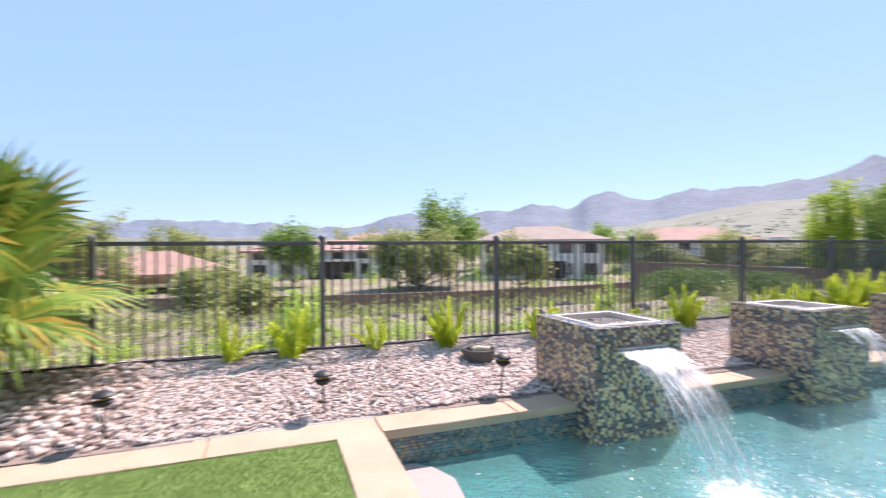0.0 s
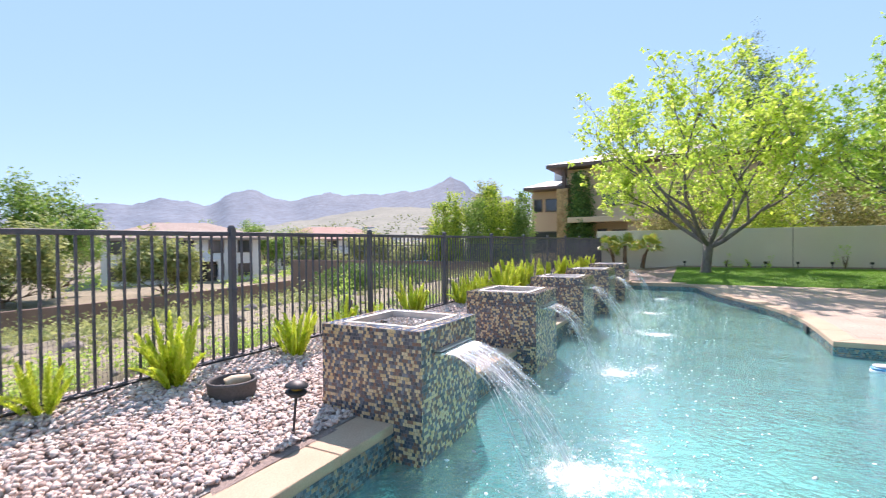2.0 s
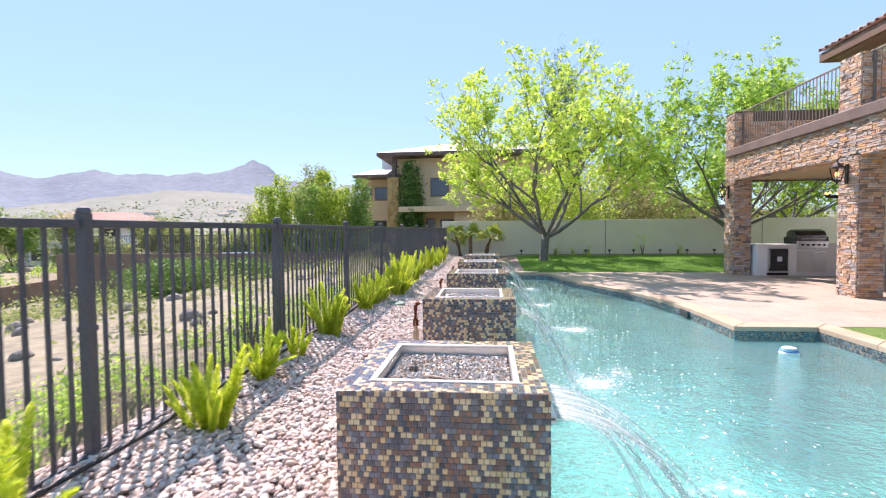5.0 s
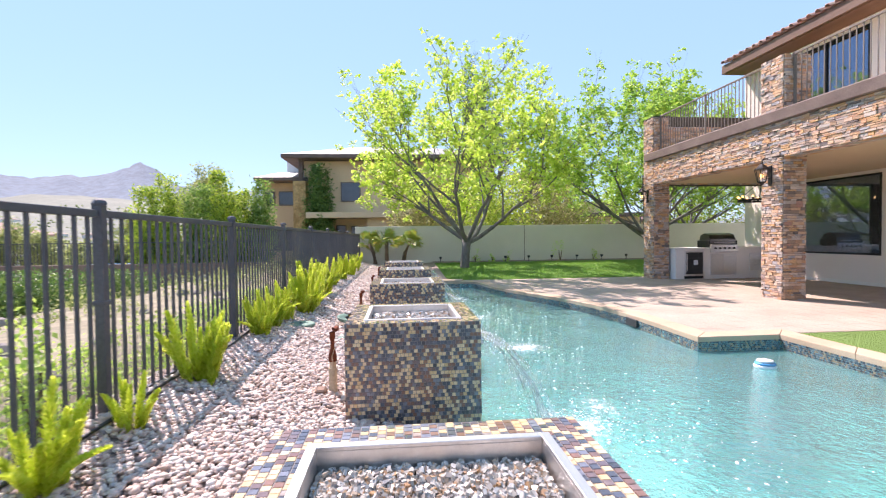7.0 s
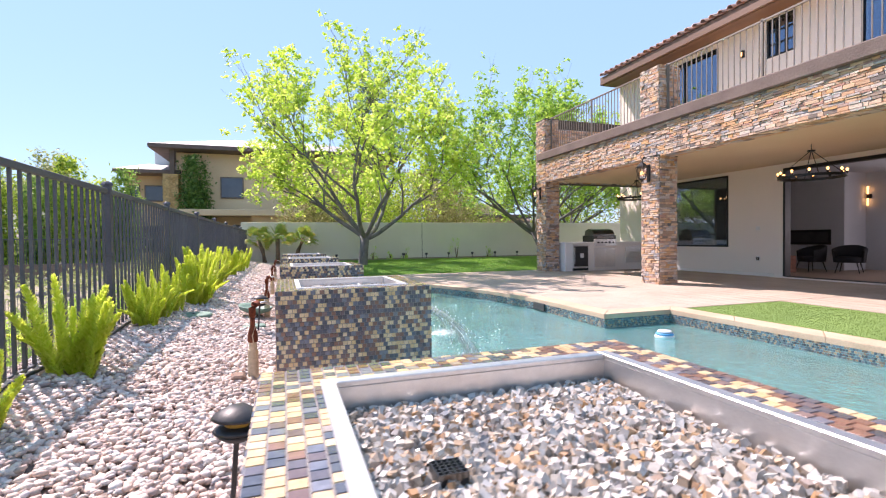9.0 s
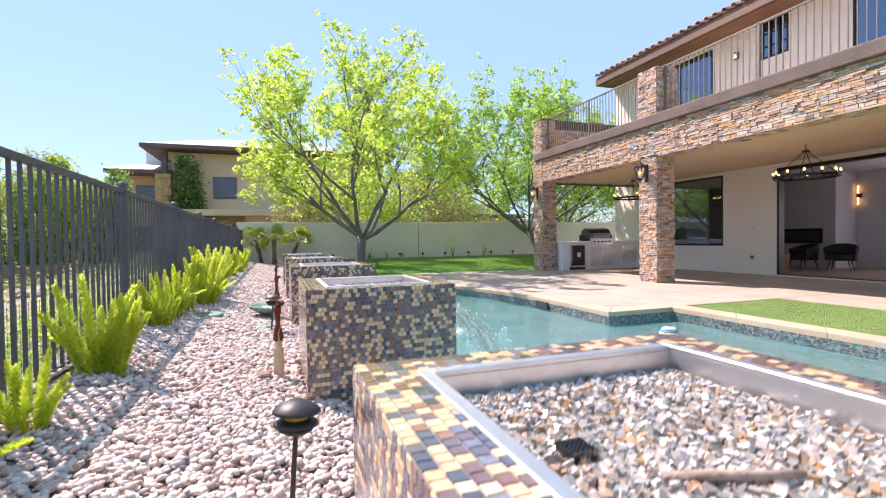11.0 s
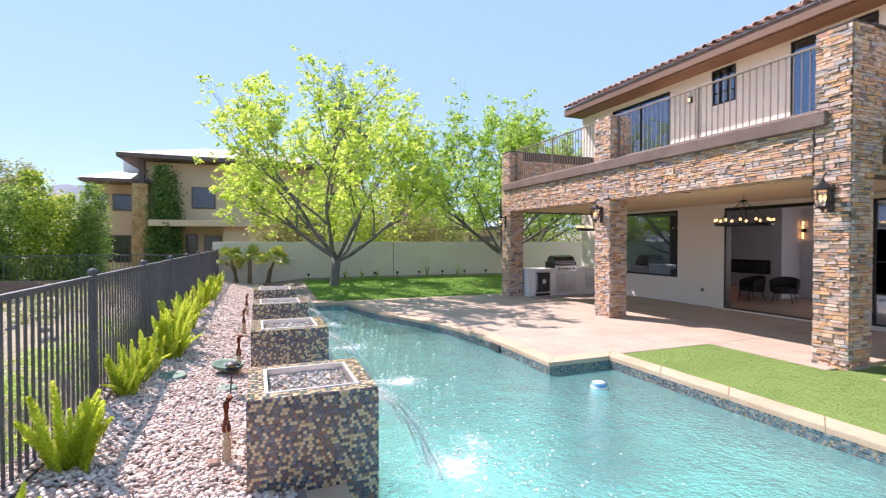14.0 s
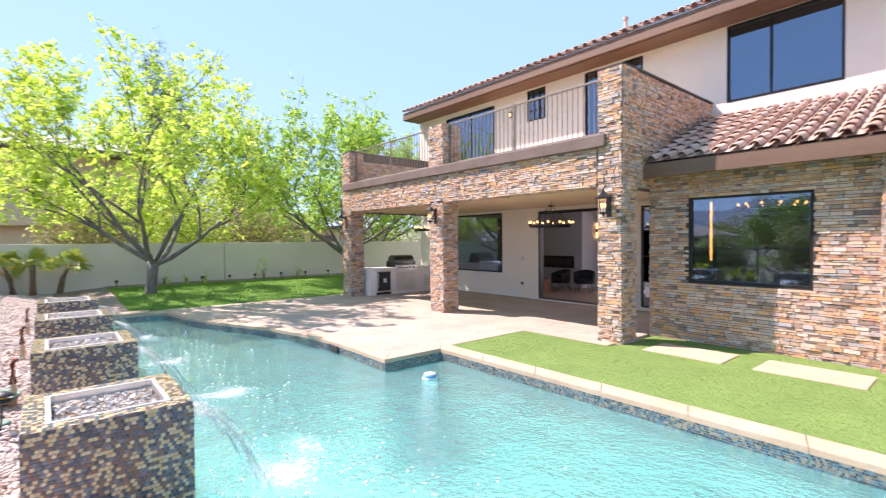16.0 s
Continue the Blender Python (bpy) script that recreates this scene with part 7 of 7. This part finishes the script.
# neighbour's house behind the yard wall
nh = root("house", (42, 6, 0), "tan modern two-storey house with deep eaves and a stone pillar", "house")
part("wall", Geo().box(41, 52, -4, 11.5, -0.5, 7.7), stucco_amber, nh)
part("wing_wall", Geo().box(42.5, 52, 11.5, 15.2, -0.5, 6.1), stucco_amber, nh)
part("upper_eave", Geo().box(39.6, 53, -5, 13.0, 7.75, 8.05, 0.03), trim_brown, nh)
part("upper_roof", Geo().add([(39.6, -5, 8.05), (39.6, 13, 8.05), (53, 13, 8.05), (53, -5, 8.05), (45, 1, 9.6), (45, 8, 9.6), (48, 8, 9.6), (48, 1, 9.6)], [(0, 1, 5, 4)[::-1], (1, 2, 6, 5)[::-1], (2, 3, 7, 6)[::-1], (3, 0, 4, 7)[::-1], (4, 5, 6, 7)[::-1]]), roof_metal, nh)
part("lower_eave", Geo().box(40.6, 53, 11.2, 15.4, 6.1, 6.35, 0.03), trim_brown, nh)
part("lower_roof", Geo().add([(40.6, 11.2, 6.35), (40.6, 15.4, 6.35), (53, 15.4, 6.35), (53, 11.2, 6.35), (46, 12, 7.5), (46, 14.6, 7.5)], [(0, 4, 5, 1), (1, 5, 2), (3, 2, 5, 4), (0, 3, 4)]), roof_metal, nh)
part("chimney", Geo().box(46, 47.4, 12.6, 14.0, 6.3, 8.6, 0.04), stucco_white, nh)
cp = part("stone_pillar", Geo().box(40.0, 41.0, 11.2, 12.2, -0.5, 6.0, 0.03), gold_stone, nh, "golden stone corner pillar")
part("pillar_post", Geo().box(40.3, 40.6, 11.5, 11.8, 6.0, 7.8), trim_brown, nh)
for y0, y1, z0, z1 in ((12.6, 13.9, 4.2, 5.4), (14.2, 15.0, 4.2, 5.4), (12.8, 15.4, 0.4, 2.4)):
    w = part("window", Geo().box(42.42, 42.56, y0, y1, z0, z1), trim_brown, nh)
    p2 = new("pane", Geo().box(42.4, 42.43, y0 + 0.08, y1 - 0.08, z0 + 0.08, z1 - 0.08).mesh("pane", far_glass))
    p2.parent = w
for y0, y1, z0, z1 in ((8.2, 9.0, 0.4, 2.5), (6.6, 7.8, 0.6, 2.4), (1.5, 3.0, 4.4, 6.0), (-2.0, -0.6, 4.4, 6.0), (7.0, 8.6, 4.4, 6.0)):
    w = part("window", Geo().box(40.92, 41.06, y0, y1, z0, z1), trim_brown, nh)
    p2 = new("pane", Geo().box(40.9, 40.93, y0 + 0.08, y1 - 0.08, z0 + 0.08, z1 - 0.08).mesh("pane", far_glass))
    p2.parent = w
part("porch_slab", Geo().box(38.8, 41, 2, 11, 3.0, 3.45, 0.03), stucco_amber, nh)
part("entry_wall", Geo().box(39.4, 39.7, 1, 6.4, -0.5, 3.0), stucco_amber, nh)
bush("climbing_vine", (39.9, 10.2, -0.3), (1.15, 1.15, 7.6), 12000, vine_leaf, "dark green vine climbing the neighbouring house", 660, 0.2)

# hills and mountains
def range_of(name, label, mat, r0, r1, ridge, seed, rough):
    g = Geo()
    az = [-60 + 0.5 * i for i in range(521)]
    steps = 9
    for a in az:
        for k in range(steps + 1):
            s = k / steps
            r = r0 + (r1 - r0) * s
            top = math.tan(radians(ridge(a))) * r1
            z = -6 + (top + 6) * s ** 1.35 + rough * s * (noise.noise((a * 0.35, s * 3, seed)) + 0.5 * noise.noise((a * 1.1, s * 7, seed + 4)))
            g.v.append((r * math.cos(radians(a)), r * math.sin(radians(a)), z))
    k = steps + 1
    g.f = [(i * k + j, i * k + j + 1, (i + 1) * k + j + 1, (i + 1) * k + j) for i in range(len(az) - 1) for j in range(steps)]
    thing(name, g, mat, label, "hills", kind="structure", smooth=True)


def bump_at(a, mid, amp, wide):
    return amp * math.exp(-((a - mid) / wide) ** 2)


def far_ridge(a):
    e = 1.7 + 0.55 / (1 + math.exp((46 - a) / 3.0)) + 0.25 * noise.noise((a * 0.5, 0, 2)) + 0.1 * noise.noise((a * 1.7, 0, 7))
    for mid, amp, wide in ((38, 3.0, 17), (27.5, 3.7, 4.2), (35.2, 1.5, 3.6), (42.5, 1.4, 3.4), (51.3, 2.4, 3.6), (59, 2.1, 3.2), (65, 1.8, 3.4), (75, 1.9, 3.4), (98, 0.8, 12), (18, 2.6, 6), (5, 2.5, 9)):
        e += bump_at(a, mid, amp, wide)
    return e


def near_ridge(a):
    return 1.3 + bump_at(a, 33, 3.1, 15) + bump_at(a, 10, 1.5, 12) + 0.18 * noise.noise((a * 0.4, 3, 1))


range_of("mountains", "desert mountains on the horizon, distance haze put into their blue-grey colour", hill_far, 1900, 3300, far_ridge, 3, 26)
range_of("foothills", "pale olive desert foothills below the mountains", hill_near, 320, 1700, near_ridge, 8, 7)
# far settlement on the foothills
rnd = random.Random(9)
wall_me = Geo().box(-7, 7, -5, 5, -2, 4).mesh("far_wall", stucco_white)
roof_me = Geo().add([(-8, -6, 4), (8, -6, 4), (8, 6, 4), (-8, 6, 4), (-3, 0, 6), (3, 0, 6)], [(0, 1, 5, 4), (1, 2, 5), (2, 3, 4, 5), (3, 0, 4)]).mesh("far_roof", roof_tan)
for i in range(90):
    a, r = rnd.uniform(18, 70), rnd.uniform(420, 900)
    s = (r - 320) / 1380
    z = -6 + (math.tan(radians(near_ridge(a))) * 1700 + 6) * s ** 1.35 - 1
    h = root("house", (r * math.cos(radians(a)), r * math.sin(radians(a)), z), "small pale house far off on the foothills", "house", "far settlement")
    h.rotation_euler = (0, 0, rnd.uniform(0, 3))
    for nm, me in (("wall", wall_me), ("roof", roof_me)):
        o = new(nm, me)
        o.parent = h
scrub_r = np.random.default_rng(31)
n = 5200
aa, rr = np.radians(scrub_r.uniform(-5, 130, n)), scrub_r.uniform(300, 1300, n)
zz = np.array([-6 + (math.tan(radians(near_ridge(math.degrees(a)))) * 1700 + 6) * max(0, (r - 320) / 1380) ** 1.35 for a, r in zip(aa, rr)])
pos = np.stack([rr * np.cos(aa), rr * np.sin(aa), zz], 1)
sc = np.array([[1, 1, 0.8]]) * scrub_r.uniform(0.8, 2.8, (n, 1))
thing("far_bushes", scatter("far_bushes", olive_leaf, *ICO1, pos, sc, rot_stack(n, scrub_r), False), None, "dots of desert brush on the foothills", "brush", kind="stuff")

# ---- paving pieces of the deck, laid in staggered courses ----
def inside(px, py, poly):
    hit = False
    n = len(poly)
    for i in range(n):
        (x0, y0), (x1, y1) = poly[i - 1], poly[i]
        if (y0 > py) != (y1 > py) and px < (x1 - x0) * (py - y0) / (y1 - y0) + x0:
            hit = not hit
    return hit


PL, PW, PG = 0.92, 0.3, 0.004
paver_me = Geo().box(PG, PL - PG, PG, PW - PG, -0.02, 0.0, 0.003).mesh("paver", deck_stone)
spill = [(8.07, -8.38), (17.05, -8.38), (17.05, 2.2)] + [(p.x, p.y) for p in sorted(rim_in[3:3 + len(CURVE)], key=lambda p: -p.x)] + [(8.07, -0.25)]
lone, rest = 0, Geo()
row = 0
y = -8.38
while y < 2.2:
    for x_start, x_end in ((6.12, 8.05), (8.07, 17.05)):
        x = x_start - (PL / 2 if row % 2 else 0)
        while x < x_end:
            a, b = max(x, x_start), min(x + PL, x_end)
            ok = b - a > 0.08 and (x_start > 8 or y + PW < -3.84)
            if ok and x_start > 8:
                ok = all(inside(q, r, spill) for q in (a + 0.01, b - 0.01) for r in (y + 0.01, y + PW - 0.01))
            if ok:
                full = b - a > PL - 0.01
                if full and lone < 300 and y > -6.5:
                    ob = new("paver", paver_me)
                    ob.parent = deck
                    ob.location = (a, y, 0.004)
                    lone += 1
                else:
                    rest.box(a + PG, b - PG, y + PG, y + PW - PG, -0.016, 0.004, 0.003)
            x += PL
    y += PW
    row += 1
part("pavers", rest, deck_stone, deck, kind="stuff")
